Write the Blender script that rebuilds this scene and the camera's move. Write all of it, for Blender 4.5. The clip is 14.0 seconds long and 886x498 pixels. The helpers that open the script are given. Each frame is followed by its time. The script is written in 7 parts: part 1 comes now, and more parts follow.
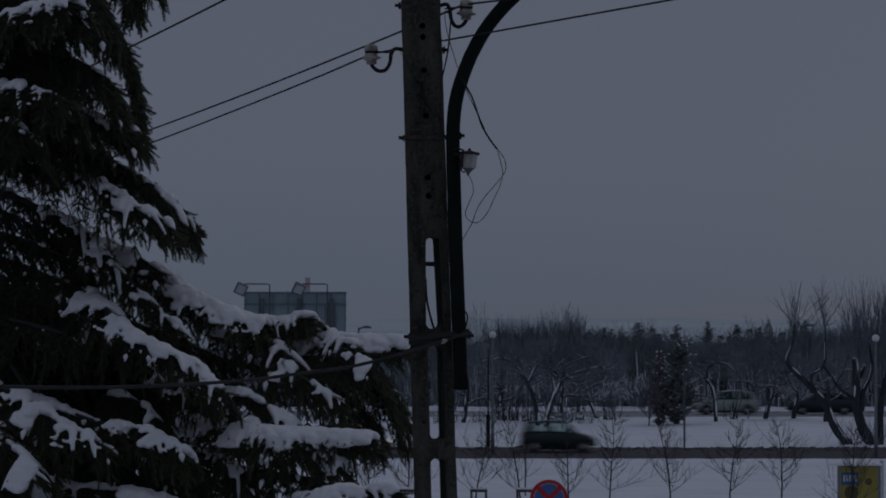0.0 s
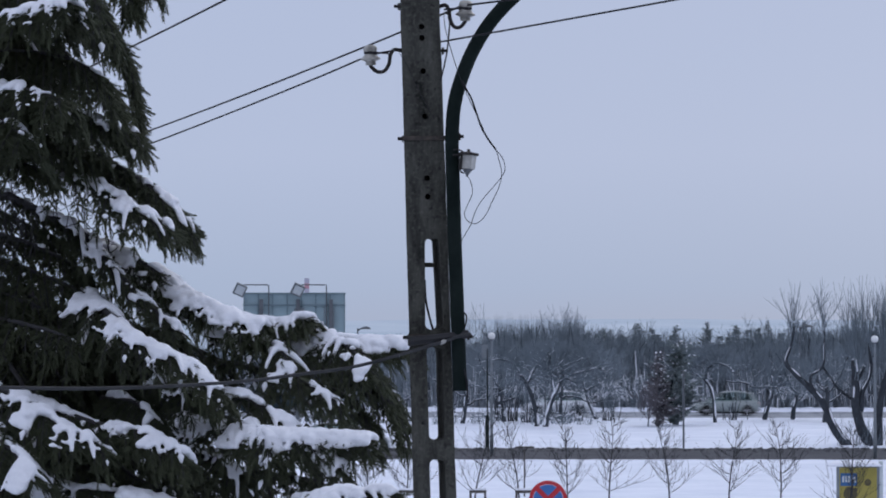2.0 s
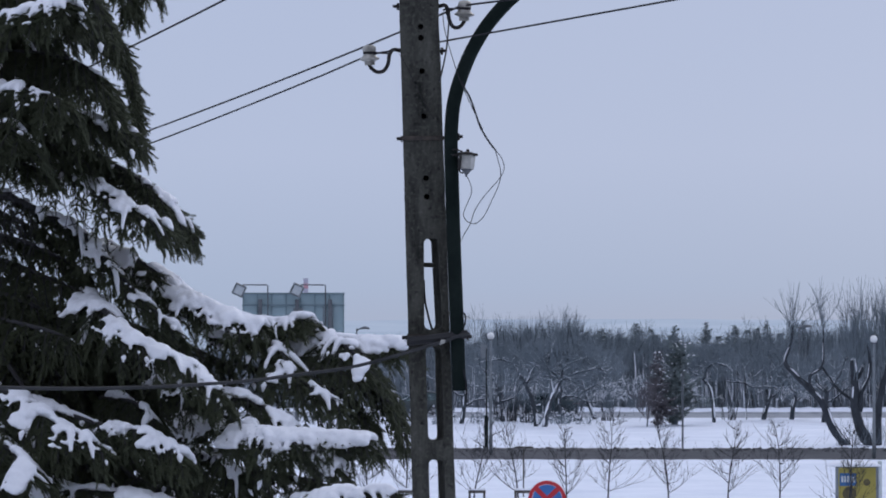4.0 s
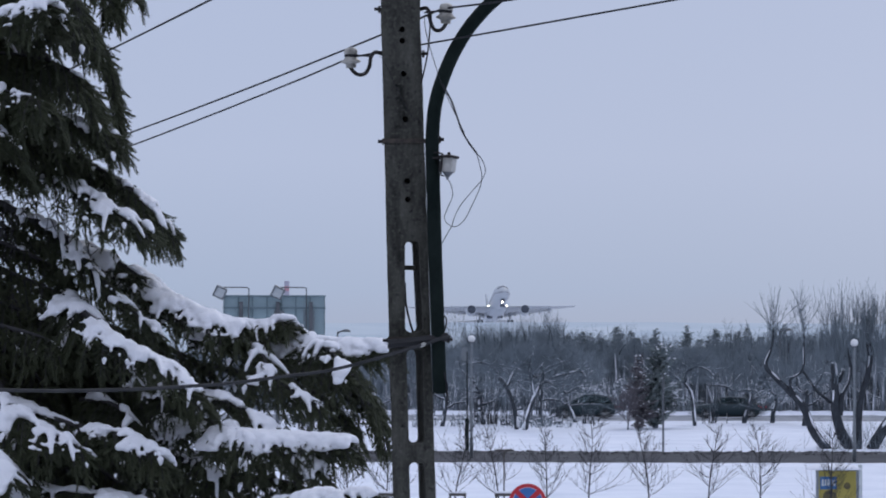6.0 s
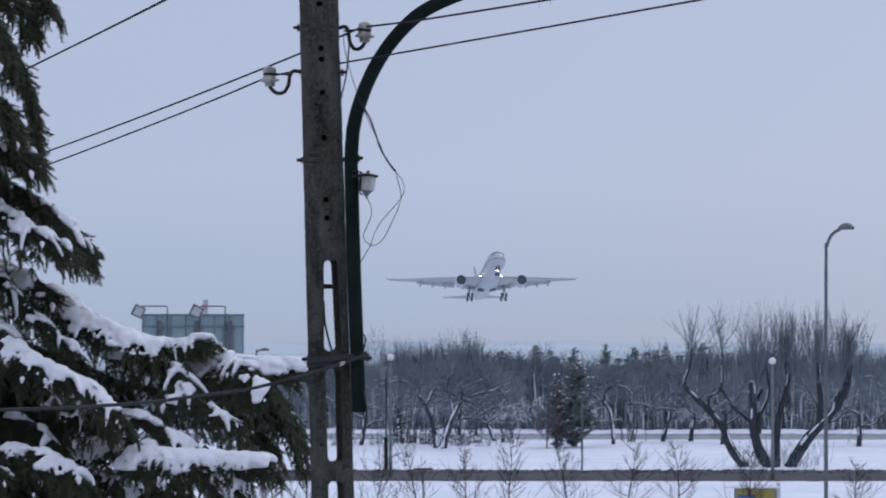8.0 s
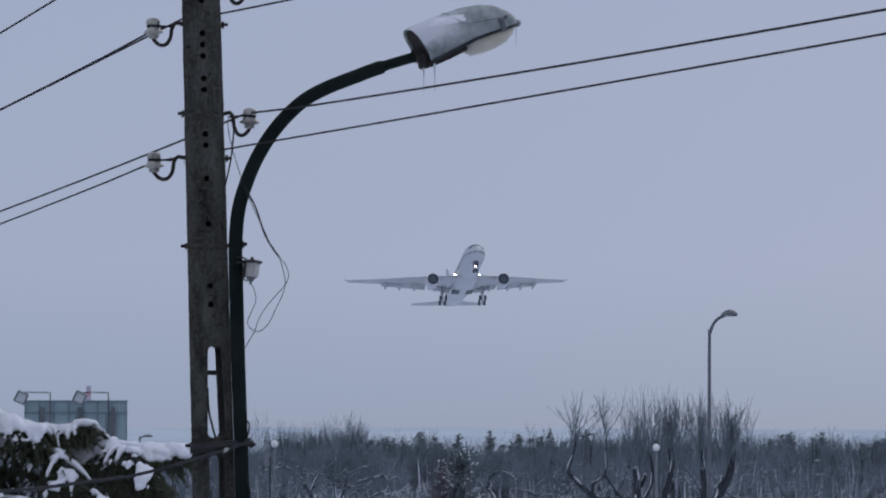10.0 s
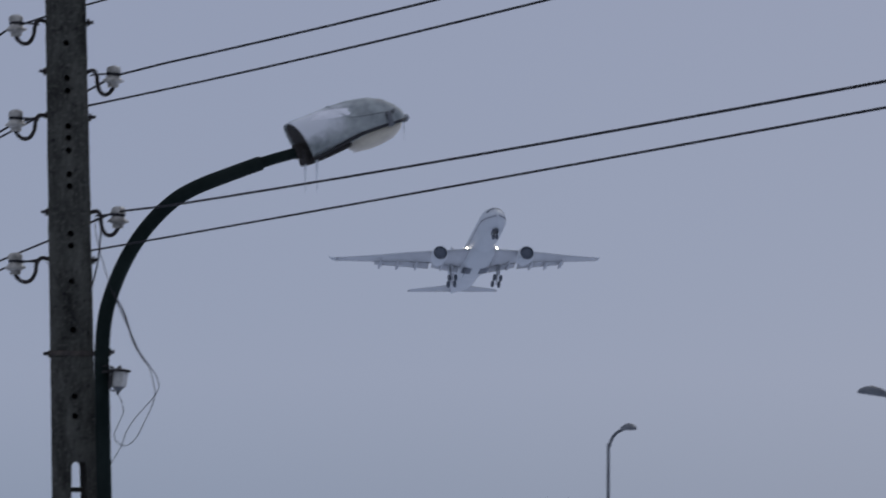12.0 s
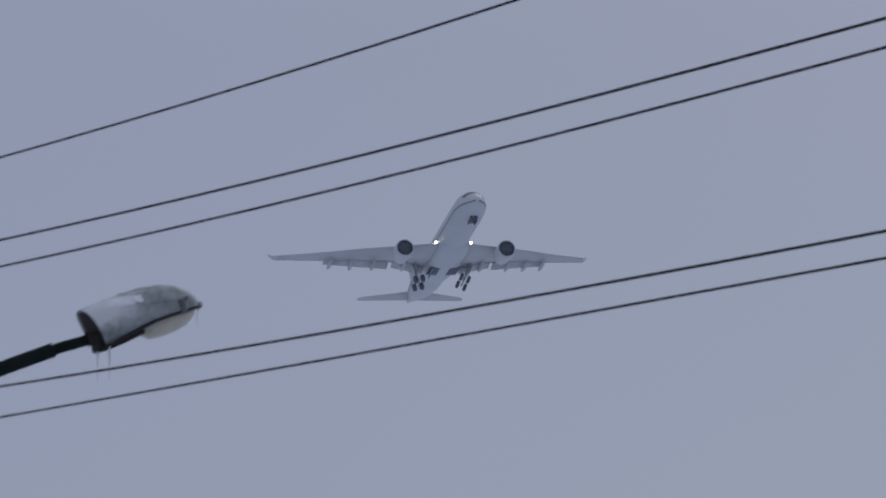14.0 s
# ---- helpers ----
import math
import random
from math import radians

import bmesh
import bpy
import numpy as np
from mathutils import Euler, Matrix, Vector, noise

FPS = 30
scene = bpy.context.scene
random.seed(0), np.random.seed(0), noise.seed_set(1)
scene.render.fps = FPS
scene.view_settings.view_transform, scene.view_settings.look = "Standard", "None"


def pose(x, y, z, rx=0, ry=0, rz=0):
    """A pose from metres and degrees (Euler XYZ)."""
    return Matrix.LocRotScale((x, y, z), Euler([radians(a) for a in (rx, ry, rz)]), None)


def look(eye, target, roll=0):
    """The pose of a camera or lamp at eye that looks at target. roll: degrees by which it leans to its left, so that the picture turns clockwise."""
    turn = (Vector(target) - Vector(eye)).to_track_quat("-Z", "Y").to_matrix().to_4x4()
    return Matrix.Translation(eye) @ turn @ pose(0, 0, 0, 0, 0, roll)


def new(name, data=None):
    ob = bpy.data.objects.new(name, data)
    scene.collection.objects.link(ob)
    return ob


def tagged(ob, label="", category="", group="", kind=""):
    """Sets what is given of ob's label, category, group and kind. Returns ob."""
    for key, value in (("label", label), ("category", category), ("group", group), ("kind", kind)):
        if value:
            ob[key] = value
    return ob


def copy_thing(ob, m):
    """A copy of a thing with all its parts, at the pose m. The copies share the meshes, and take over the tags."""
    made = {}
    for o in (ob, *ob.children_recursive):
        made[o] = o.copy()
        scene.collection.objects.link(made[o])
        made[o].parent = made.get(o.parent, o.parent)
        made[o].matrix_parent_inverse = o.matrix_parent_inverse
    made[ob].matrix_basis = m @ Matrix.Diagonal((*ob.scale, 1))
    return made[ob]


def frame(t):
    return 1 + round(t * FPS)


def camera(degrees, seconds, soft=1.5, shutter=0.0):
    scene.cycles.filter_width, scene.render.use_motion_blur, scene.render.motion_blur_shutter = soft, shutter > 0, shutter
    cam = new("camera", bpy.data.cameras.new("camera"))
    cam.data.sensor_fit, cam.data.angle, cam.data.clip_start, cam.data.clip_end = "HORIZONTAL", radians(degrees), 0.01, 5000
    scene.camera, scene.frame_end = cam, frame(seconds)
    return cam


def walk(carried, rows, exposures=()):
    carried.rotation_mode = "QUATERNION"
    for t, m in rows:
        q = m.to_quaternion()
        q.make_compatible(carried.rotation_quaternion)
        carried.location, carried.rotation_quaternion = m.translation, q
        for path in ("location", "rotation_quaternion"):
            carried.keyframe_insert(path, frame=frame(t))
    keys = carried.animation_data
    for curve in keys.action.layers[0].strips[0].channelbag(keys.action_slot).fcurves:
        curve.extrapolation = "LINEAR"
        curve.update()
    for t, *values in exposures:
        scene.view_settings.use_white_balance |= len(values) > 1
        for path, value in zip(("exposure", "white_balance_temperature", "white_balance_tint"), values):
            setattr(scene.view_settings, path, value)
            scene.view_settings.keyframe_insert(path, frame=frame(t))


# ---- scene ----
# ---------------- camera ----------------
def aim(x, y, z, yaw, pitch, roll):
    a, b = radians(yaw), radians(pitch)
    eye = Vector((x, y, z))
    return look(eye, eye + 100 * Vector((math.sin(a) * math.cos(b), math.cos(a) * math.cos(b), math.sin(b))), roll)


cam = camera(14.889, 14.0, soft=1.85, shutter=0.7)
PATH = [
    (0.0, 0, 0, 6, -0.015, 1.294, 0.019),
    (0.5, 0, 0, 6, 0.001, 1.328, 0.030),
    (1.0, 0, 0, 6, -0.014, 1.317, 0.001),
    (1.5, 0, 0, 6, -0.001, 1.323, 0.049),
    (2.0, 0, 0, 6, 0.000, 1.309, 0.019),
    (2.5, 0, 0, 6, 0.004, 1.305, -0.044),
    (3.0, 0, 0, 6, 0.000, 1.308, 0.000),
    (5.2, 0, 0, 6, 0.040, 1.311, 0.020),
    (5.5, 0, 0, 6, 0.102, 1.317, 0.040),
    (6.0, 0, 0, 6, 0.337, 1.358, 0.120),
    (6.5, 0, 0, 6, 0.620, 1.402, 0.087),
    (7.0, 0, 0, 6, 0.952, 1.452, 0.087),
    (7.5, 0, 0, 6, 1.284, 1.529, 0.077),
    (7.7, 0, 0, 6, 1.442, 1.572, 0.077),
    (9.8, 0, 0, 6, 3.497, 2.965, 0.074),
    (10.0, 0, 0, 6, 3.659, 3.137, 0.074),
    (10.5, 0.089, 0.593, 6.022, 3.811, 3.667, 0.082),
    (11.0, 0.143, 1.011, 6.040, 4.105, 4.200, 0.144),
    (11.5, 0.143, 1.011, 6.041, 4.593, 4.606, 0.190),
    (12.0, 0.143, 1.011, 6.041, 5.355, 5.043, 0.208),
    (12.5, 0.143, 1.011, 6.041, 6.261, 5.601, 0.155),
    (13.0, 0.143, 1.011, 6.041, 7.182, 6.415, 0.024),
    (13.5, 0.143, 1.011, 6.041, 8.028, 7.284, -0.010),
    (14.0, 0.143, 1.011, 6.041, 8.860, 8.216, -0.082),
]
EXPOSURES = [(0.0, -2.30), (0.2, -1.82), (0.4, -1.2), (0.6, -0.75), (0.8, -0.4), (1.0, -0.2), (1.3, 0.0), (7.7, 0.0),
             (9.8, -0.3), (10.5, -0.48), (11.0, -0.57), (12.0, -0.63), (14.0, -0.72)]
walk(cam, [(t, aim(*p)) for t, *p in PATH], EXPOSURES)

# ---------------- world and light ----------------
world = bpy.data.worlds.new("overcast")
scene.world = world
world.use_nodes = True
wn, wl = world.node_tree.nodes, world.node_tree.links
wn.clear()
w_out = wn.new("ShaderNodeOutputWorld")
w_bg = wn.new("ShaderNodeBackground")
w_bg.inputs["Strength"].default_value = 2.0
w_sky = wn.new("ShaderNodeTexSky")
w_sky.sky_type = "NISHITA"
w_sky.sun_disc = False
w_sky.sun_elevation = radians(24)
w_sky.sun_rotation = radians(25)
w_dim = wn.new("ShaderNodeVectorMath")
w_dim.operation = "SCALE"
w_dim.inputs["Scale"].default_value = 0.06
w_co = wn.new("ShaderNodeTexCoord")
w_sep = wn.new("ShaderNodeSeparateXYZ")
w_ramp = wn.new("ShaderNodeValToRGB")
w_cloud = wn.new("ShaderNodeTexNoise")
w_cloud.inputs["Scale"].default_value = 2.2
w_cloud.inputs["Detail"].default_value = 3.0
w_shade = wn.new("ShaderNodeMapRange")
w_shade.inputs["To Min"].default_value = 0.94
w_shade.inputs["To Max"].default_value = 1.06
w_mul = wn.new("ShaderNodeVectorMath")
w_mul.operation = "SCALE"
w_mix = wn.new("ShaderNodeMixRGB")
w_mix.inputs[0].default_value = 0.03
TONES = ((0.012, (0.178, 0.224, 0.319)), (0.05, (0.212, 0.250, 0.350)), (0.2, (0.217, 0.247, 0.345)), (0.55, (0.288, 0.315, 0.41)))
w_ramp.color_ramp.elements[0].color = (0.175, 0.212, 0.298, 1)
w_ramp.color_ramp.elements[1].color = (0.370, 0.405, 0.530, 1)
for pos, col in TONES:
    w_ramp.color_ramp.elements.new(pos).color = (*col, 1)
wl.new(w_co.outputs["Generated"], w_sep.inputs[0])
wl.new(w_co.outputs["Generated"], w_cloud.inputs["Vector"])
wl.new(w_sep.outputs["Z"], w_ramp.inputs[0])
wl.new(w_cloud.outputs["Fac"], w_shade.inputs["Value"])
wl.new(w_ramp.outputs["Color"], w_mul.inputs[0])
wl.new(w_shade.outputs["Result"], w_mul.inputs["Scale"])
wl.new(w_sky.outputs["Color"], w_dim.inputs[0])
wl.new(w_mul.outputs["Vector"], w_mix.inputs[1])
wl.new(w_dim.outputs["Vector"], w_mix.inputs[2])
wl.new(w_mix.outputs["Color"], w_bg.inputs["Color"])
wl.new(w_bg.outputs["Background"], w_out.inputs["Surface"])

sun = new("sun", bpy.data.lights.new("sun", "SUN"))
sun.data.energy = 0.5
sun.data.angle = radians(25)
sun.data.color = (0.99, 0.97, 0.96)
sun.matrix_world = look((30, 60, 50), (0, 0, 0))

# ---------------- materials ----------------
def surface(name, a, b, scale=3.0, rough=0.7, bump=0.2, metal=0.0, fine=40.0, spec=0.3, depth=0.01, stretch=None):
    """Two tones mixed by a coarse and a fine noise, with relief."""
    m = bpy.data.materials.new(name)
    m.use_nodes = True
    n, k = m.node_tree.nodes, m.node_tree.links
    p = n["Principled BSDF"]
    co = n.new("ShaderNodeTexCoord")
    big, small = n.new("ShaderNodeTexNoise"), n.new("ShaderNodeTexNoise")
    big.inputs["Scale"].default_value, big.inputs["Detail"].default_value = scale, 5.0
    small.inputs["Scale"].default_value, small.inputs["Detail"].default_value = fine, 3.0
    both = n.new("ShaderNodeMath")
    both.operation = "MULTIPLY_ADD"
    both.inputs[1].default_value = 0.4
    span = n.new("ShaderNodeMapRange")
    span.inputs["From Min"].default_value, span.inputs["From Max"].default_value = 0.42, 0.95
    mix = n.new("ShaderNodeMixRGB")
    mix.inputs[1].default_value, mix.inputs[2].default_value = (*a, 1), (*b, 1)
    bm_node = n.new("ShaderNodeBump")
    bm_node.inputs["Strength"].default_value, bm_node.inputs["Distance"].default_value = bump, depth
    place = n.new("ShaderNodeMapping")
    place.inputs["Scale"].default_value = stretch or (1, 1, 1)
    k.new(co.outputs["Object"], place.inputs["Vector"])
    for t in (big, small):
        k.new(place.outputs["Vector"], t.inputs["Vector"])
    k.new(small.outputs["Fac"], both.inputs[0])
    k.new(big.outputs["Fac"], both.inputs[2])
    k.new(both.outputs[0], span.inputs["Value"])
    k.new(span.outputs["Result"], mix.inputs[0])
    k.new(mix.outputs[0], p.inputs["Base Color"])
    k.new(both.outputs[0], bm_node.inputs["Height"])
    k.new(bm_node.outputs[0], p.inputs["Normal"])
    p.inputs["Roughness"].default_value = rough
    p.inputs["Metallic"].default_value = metal
    p.inputs["Specular IOR Level"].default_value = spec
    return m


def glow(name, col, strength):
    m = bpy.data.materials.new(name)
    m.use_nodes = True
    p = m.node_tree.nodes["Principled BSDF"]
    p.inputs["Base Color"].default_value = (0.8, 0.8, 0.8, 1)
    p.inputs["Emission Color"].default_value = (*col, 1)
    p.inputs["Emission Strength"].default_value = strength
    return m


M_SNOW = surface("snow", (0.66, 0.71, 0.80), (0.84, 0.875, 0.95), 0.35, 0.55, 0.8, fine=5.0, depth=0.10)
# pale bark, lightened and blued further to paint in the haze
M_TRUNK_PALE = surface("hazed_pale_bark", (0.15, 0.172, 0.195), (0.30, 0.325, 0.35), 2.0, 0.9, 0.3)
M_SNOW_TREE = surface("snow_on_branches", (0.77, 0.785, 0.82), (0.88, 0.89, 0.92), 5.0, 0.6, 0.5, fine=60.0, depth=0.02)
M_SLUSH_FAR = surface("grey_snow", (0.16, 0.175, 0.20), (0.34, 0.365, 0.40), 1.0, 0.7, 0.6, fine=6.0, depth=0.05)
M_SLUSH = surface("dirty_snow", (0.025, 0.026, 0.029), (0.10, 0.104, 0.112), 2.0, 0.7, 0.6, fine=14.0, depth=0.05)
M_ASPHALT = surface("wet_asphalt", (0.060, 0.062, 0.068), (0.10, 0.102, 0.11), 0.5, 0.9, 0.15, fine=25.0, spec=0.1)
# stained concrete; the pole's backlit shade is put into this dark base colour
M_CONCRETE = surface("shaded_weathered_concrete", (0.009, 0.0095, 0.008), (0.092, 0.092, 0.078), 13.0, 0.95, 0.9, fine=75.0, depth=0.008, stretch=(1, 1, 0.30))
M_STEEL_DARK = surface("dark_green_painted_steel", (0.006, 0.011, 0.010), (0.015, 0.022, 0.020), 6.0, 0.75, 0.15, spec=0.06)
M_STRAP = surface("rust_stained_strap", (0.030, 0.029, 0.027), (0.085, 0.070, 0.058), 25.0, 0.85, 0.4)
M_IRON = surface("rusty_iron", (0.012, 0.0115, 0.0115), (0.034, 0.029, 0.027), 20.0, 0.7, 0.3)
M_PORCELAIN = surface("porcelain", (0.10, 0.095, 0.078), (0.50, 0.485, 0.43), 22.0, 0.3, 0.1, spec=0.5)
M_WIRE = surface("wire", (0.018, 0.018, 0.021), (0.040, 0.040, 0.043), 8.0, 0.75, 0.3, spec=0.12)
M_CABLE = surface("grey_cable", (0.024, 0.025, 0.027), (0.055, 0.056, 0.058), 8.0, 0.7, 0.2)
M_BOARD_RIB = surface("painted_steel_rib", (0.14, 0.20, 0.22), (0.20, 0.265, 0.285), 2.0, 0.6, 0.1)
M_ALU = surface("weathered_aluminium", (0.17, 0.195, 0.195), (0.42, 0.45, 0.44), 13.0, 0.6, 0.25, metal=0.05, spec=0.2)


def speckled(m, col, scale, low, high):
    """Pale grains showing in a surface."""
    n, k = m.node_tree.nodes, m.node_tree.links
    p = n["Principled BSDF"]
    under = p.inputs["Base Color"].links[0].from_socket
    co, tex, span, mix = (n.new("ShaderNode" + w) for w in ("TexCoord", "TexNoise", "MapRange", "MixRGB"))
    tex.inputs["Scale"].default_value, tex.inputs["Detail"].default_value = scale, 3.0
    span.inputs["From Min"].default_value, span.inputs["From Max"].default_value = low, high
    mix.inputs[2].default_value = (*col, 1)
    k.new(co.outputs["Object"], tex.inputs["Vector"])
    k.new(tex.outputs["Fac"], span.inputs["Value"])
    k.new(span.outputs["Result"], mix.inputs[0])
    k.new(under, mix.inputs[1])
    k.new(mix.outputs[0], p.inputs["Base Color"])


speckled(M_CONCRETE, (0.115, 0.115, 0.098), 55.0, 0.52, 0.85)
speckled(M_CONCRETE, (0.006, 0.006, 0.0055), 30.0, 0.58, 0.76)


def frosted(m):
    """Rime grown over the back of a lamp housing, thinning out in patches."""
    n, k = m.node_tree.nodes, m.node_tree.links
    p = n["Principled BSDF"]
    under = p.inputs["Base Color"].links[0].from_socket
    co = n.new("ShaderNodeTexCoord")
    sep = n.new("ShaderNodeSeparateXYZ")
    k.new(co.outputs["Object"], sep.inputs[0])
    rime = n.new("ShaderNodeTexNoise")
    rime.inputs["Scale"].default_value, rime.inputs["Detail"].default_value = 16.0, 6.0
    k.new(co.outputs["Object"], rime.inputs["Vector"])

    def span(socket, a, b):
        r = n.new("ShaderNodeMapRange")
        r.inputs["From Min"].default_value, r.inputs["From Max"].default_value = a, b
        k.new(socket, r.inputs["Value"])
        return r.outputs["Result"]

    def times(a, b, how="MULTIPLY"):
        t = n.new("ShaderNodeMath")
        t.operation = how
        k.new(a, t.inputs[0])
        k.new(b, t.inputs[1])
        return t.outputs[0]

    cover = times(times(span(sep.outputs["X"], 0.36, 0.06), span(sep.outputs["Z"], -0.075, 0.05)), span(sep.outputs["Y"], 0.06, -0.06))
    fac = span(times(cover, rime.outputs["Fac"], "ADD"), 0.82, 1.36)
    mix = n.new("ShaderNodeMixRGB")
    mix.inputs[2].default_value = (0.68, 0.70, 0.72, 1)
    k.new(fac, mix.inputs[0])
    k.new(under, mix.inputs[1])
    k.new(mix.outputs[0], p.inputs["Base Color"])
    return m


frosted(M_ALU)
# dark fittings, and the painted shade inside the lamp head's open back
M_ALU_DARK = surface("back_shade_and_fittings", (0.02, 0.018, 0.017), (0.05, 0.045, 0.04), 10.0, 0.8, 0.2)
M_BOWL = surface("frosted_bowl", (0.42, 0.385, 0.30), (0.60, 0.56, 0.45), 7.0, 0.35, 0.1, spec=0.5)
M_FROST = surface("packed_frost", (0.62, 0.64, 0.66), (0.90, 0.91, 0.93), 7.0, 0.6, 0.5, fine=50.0)
M_ICE = surface("ice", (0.55, 0.60, 0.65), (0.75, 0.80, 0.85), 10.0, 0.15, 0.1, spec=0.6)
M_BARK = surface("dark_bark", (0.020, 0.020, 0.022), (0.050, 0.048, 0.05), 4.0, 0.9, 0.6, fine=30.0)
# distance haze is put into this bark as a lighter blue-grey
M_BARK_FAR = surface("hazed_grey_bark", (0.105, 0.126, 0.144), (0.165, 0.188, 0.208), 2.0, 0.9, 0.4, fine=12.0)
M_BARK_OLD = surface("old_grey_bark", (0.024, 0.028, 0.034), (0.058, 0.066, 0.076), 3.0, 0.9, 0.6, fine=14.0, depth=0.03)
M_BARK_FRUIT = surface("dark_fruit_bark", (0.032, 0.038, 0.046), (0.068, 0.078, 0.088), 3.0, 0.9, 0.6, fine=14.0, depth=0.02)
# twig tones raised and blued to stand for haze in front of them
M_TWIG = surface("hazed_bare_twigs", (0.145, 0.175, 0.197), (0.200, 0.235, 0.257), 0.7, 0.9, 0.2)
M_TWIG_RED = surface("hazed_reddish_twigs", (0.120, 0.115, 0.128), (0.160, 0.145, 0.152), 0.7, 0.9, 0.2)
M_NEEDLE = surface("spruce_needles", (0.028, 0.034, 0.018), (0.060, 0.069, 0.036), 3.0, 0.7, 0.2, fine=25.0)
# haze is mixed into both needle colours, so they are pale and bluish
M_NEEDLE_PAIR = surface("hazed_conifer_needles", (0.135, 0.168, 0.172), (0.190, 0.226, 0.224), 1.0, 0.8, 0.2)
M_NEEDLE_FAR = surface("hazed_far_needles", (0.136, 0.171, 0.178), (0.188, 0.228, 0.231), 1.0, 0.8, 0.2)
M_GALV = surface("galvanised_steel", (0.15, 0.17, 0.18), (0.25, 0.27, 0.285), 3.0, 0.5, 0.1, metal=0.3)
M_GALV_DARK = surface("grey_painted_steel", (0.08, 0.09, 0.10), (0.15, 0.16, 0.17), 3.0, 0.5, 0.1)
M_GLOBE = surface("opal_globe", (0.72, 0.72, 0.70), (0.82, 0.82, 0.80), 5.0, 0.3, 0.05)
M_TIMBER = surface("weathered_timber", (0.05, 0.045, 0.04), (0.12, 0.11, 0.10), 4.0, 0.9, 0.4)
M_BOARD = surface("blue_grey_sheet_steel", (0.24, 0.33, 0.355), (0.33, 0.425, 0.45), 1.2, 0.55, 0.1)
M_RED = surface("red_reflective", (0.42, 0.02, 0.03), (0.5, 0.03, 0.04), 5.0, 0.4, 0.05)
M_BLUE = surface("blue_reflective", (0.04, 0.13, 0.33), (0.06, 0.17, 0.42), 5.0, 0.4, 0.05)
M_EDGE = surface("pale_pink_line", (0.50, 0.34, 0.38), (0.58, 0.42, 0.46), 5.0, 0.4, 0.05)
M_YELLOW = surface("yellow_poster", (0.27, 0.225, 0.050), (0.38, 0.315, 0.075), 2.0, 0.4, 0.05)
M_POSTER_BLUE = surface("blue_print", (0.03, 0.10, 0.24), (0.05, 0.14, 0.30), 4.0, 0.4, 0.05)
M_POSTER_PALE = surface("pale_print", (0.45, 0.50, 0.52), (0.6, 0.62, 0.6), 4.0, 0.4, 0.05)
M_POSTER_DARK = surface("dark_print", (0.05, 0.045, 0.03), (0.16, 0.13, 0.05), 6.0, 0.4, 0.05)
M_WALL = surface("rendered_wall", (0.20, 0.19, 0.18), (0.28, 0.27, 0.25), 1.0, 0.9, 0.3)
M_TYRE = surface("rubber", (0.016, 0.016, 0.017), (0.03, 0.03, 0.031), 10.0, 0.8, 0.1)
M_RIM = surface("alloy", (0.42, 0.44, 0.45), (0.62, 0.63, 0.64), 10.0, 0.4, 0.05, metal=0.1)


def clear(name, col):
    m = bpy.data.materials.new(name)
    m.use_nodes = True
    p = m.node_tree.nodes["Principled BSDF"]
    p.inputs["Base Color"].default_value = (*col, 1)
    p.inputs["Transmission Weight"].default_value, p.inputs["Roughness"].default_value, p.inputs["IOR"].default_value = 1.0, 0.02, 1.12
    return m


M_GLASS = clear("green_car_glass", (0.76, 0.85, 0.83))
M_GLASS_DARK = clear("dark_car_glass", (0.45, 0.52, 0.52))
M_LAMP = glow("headlight", (1.0, 0.9, 0.75), 2.5)
M_TAIL = glow("tail_light", (1.0, 0.012, 0.02), 1.1)
M_TAIL.node_tree.nodes["Principled BSDF"].inputs["Base Color"].default_value = (0.4, 0.01, 0.015, 1)
M_PLASTIC = surface("black_plastic", (0.015, 0.015, 0.016), (0.03, 0.03, 0.032), 8.0, 0.6, 0.1)
M_FUSE = surface("ivory_ceramic", (0.30, 0.30, 0.28), (0.52, 0.51, 0.47), 15.0, 0.4, 0.15)
# haze before the airliner is put into its greyed, bluish colours
M_PLANE = surface("hazed_aircraft_white", (0.44, 0.475, 0.50), (0.51, 0.54, 0.56), 0.15, 0.45, 0.02, fine=1.5)
M_PLANE_WING = surface("hazed_aircraft_grey", (0.40, 0.42, 0.44), (0.47, 0.49, 0.51), 0.15, 0.5, 0.02, fine=1.5)
M_PLANE_DARK = surface("hazed_dark_parts", (0.105, 0.12, 0.145), (0.15, 0.165, 0.19), 0.8, 0.7, 0.05, fine=4.0)
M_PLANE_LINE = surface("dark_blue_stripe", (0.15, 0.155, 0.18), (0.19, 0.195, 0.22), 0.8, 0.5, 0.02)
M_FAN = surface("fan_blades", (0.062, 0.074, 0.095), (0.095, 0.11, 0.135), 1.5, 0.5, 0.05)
M_LANDING = glow("landing_light", (1.0, 0.88, 0.74), 16.0)
# no lamp: the glow paints the ridge in the colour of haze
M_HAZE = glow("painted_haze_glow", (0.345, 0.432, 0.60), 0.92)
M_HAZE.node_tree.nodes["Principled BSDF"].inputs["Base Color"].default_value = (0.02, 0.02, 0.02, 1)


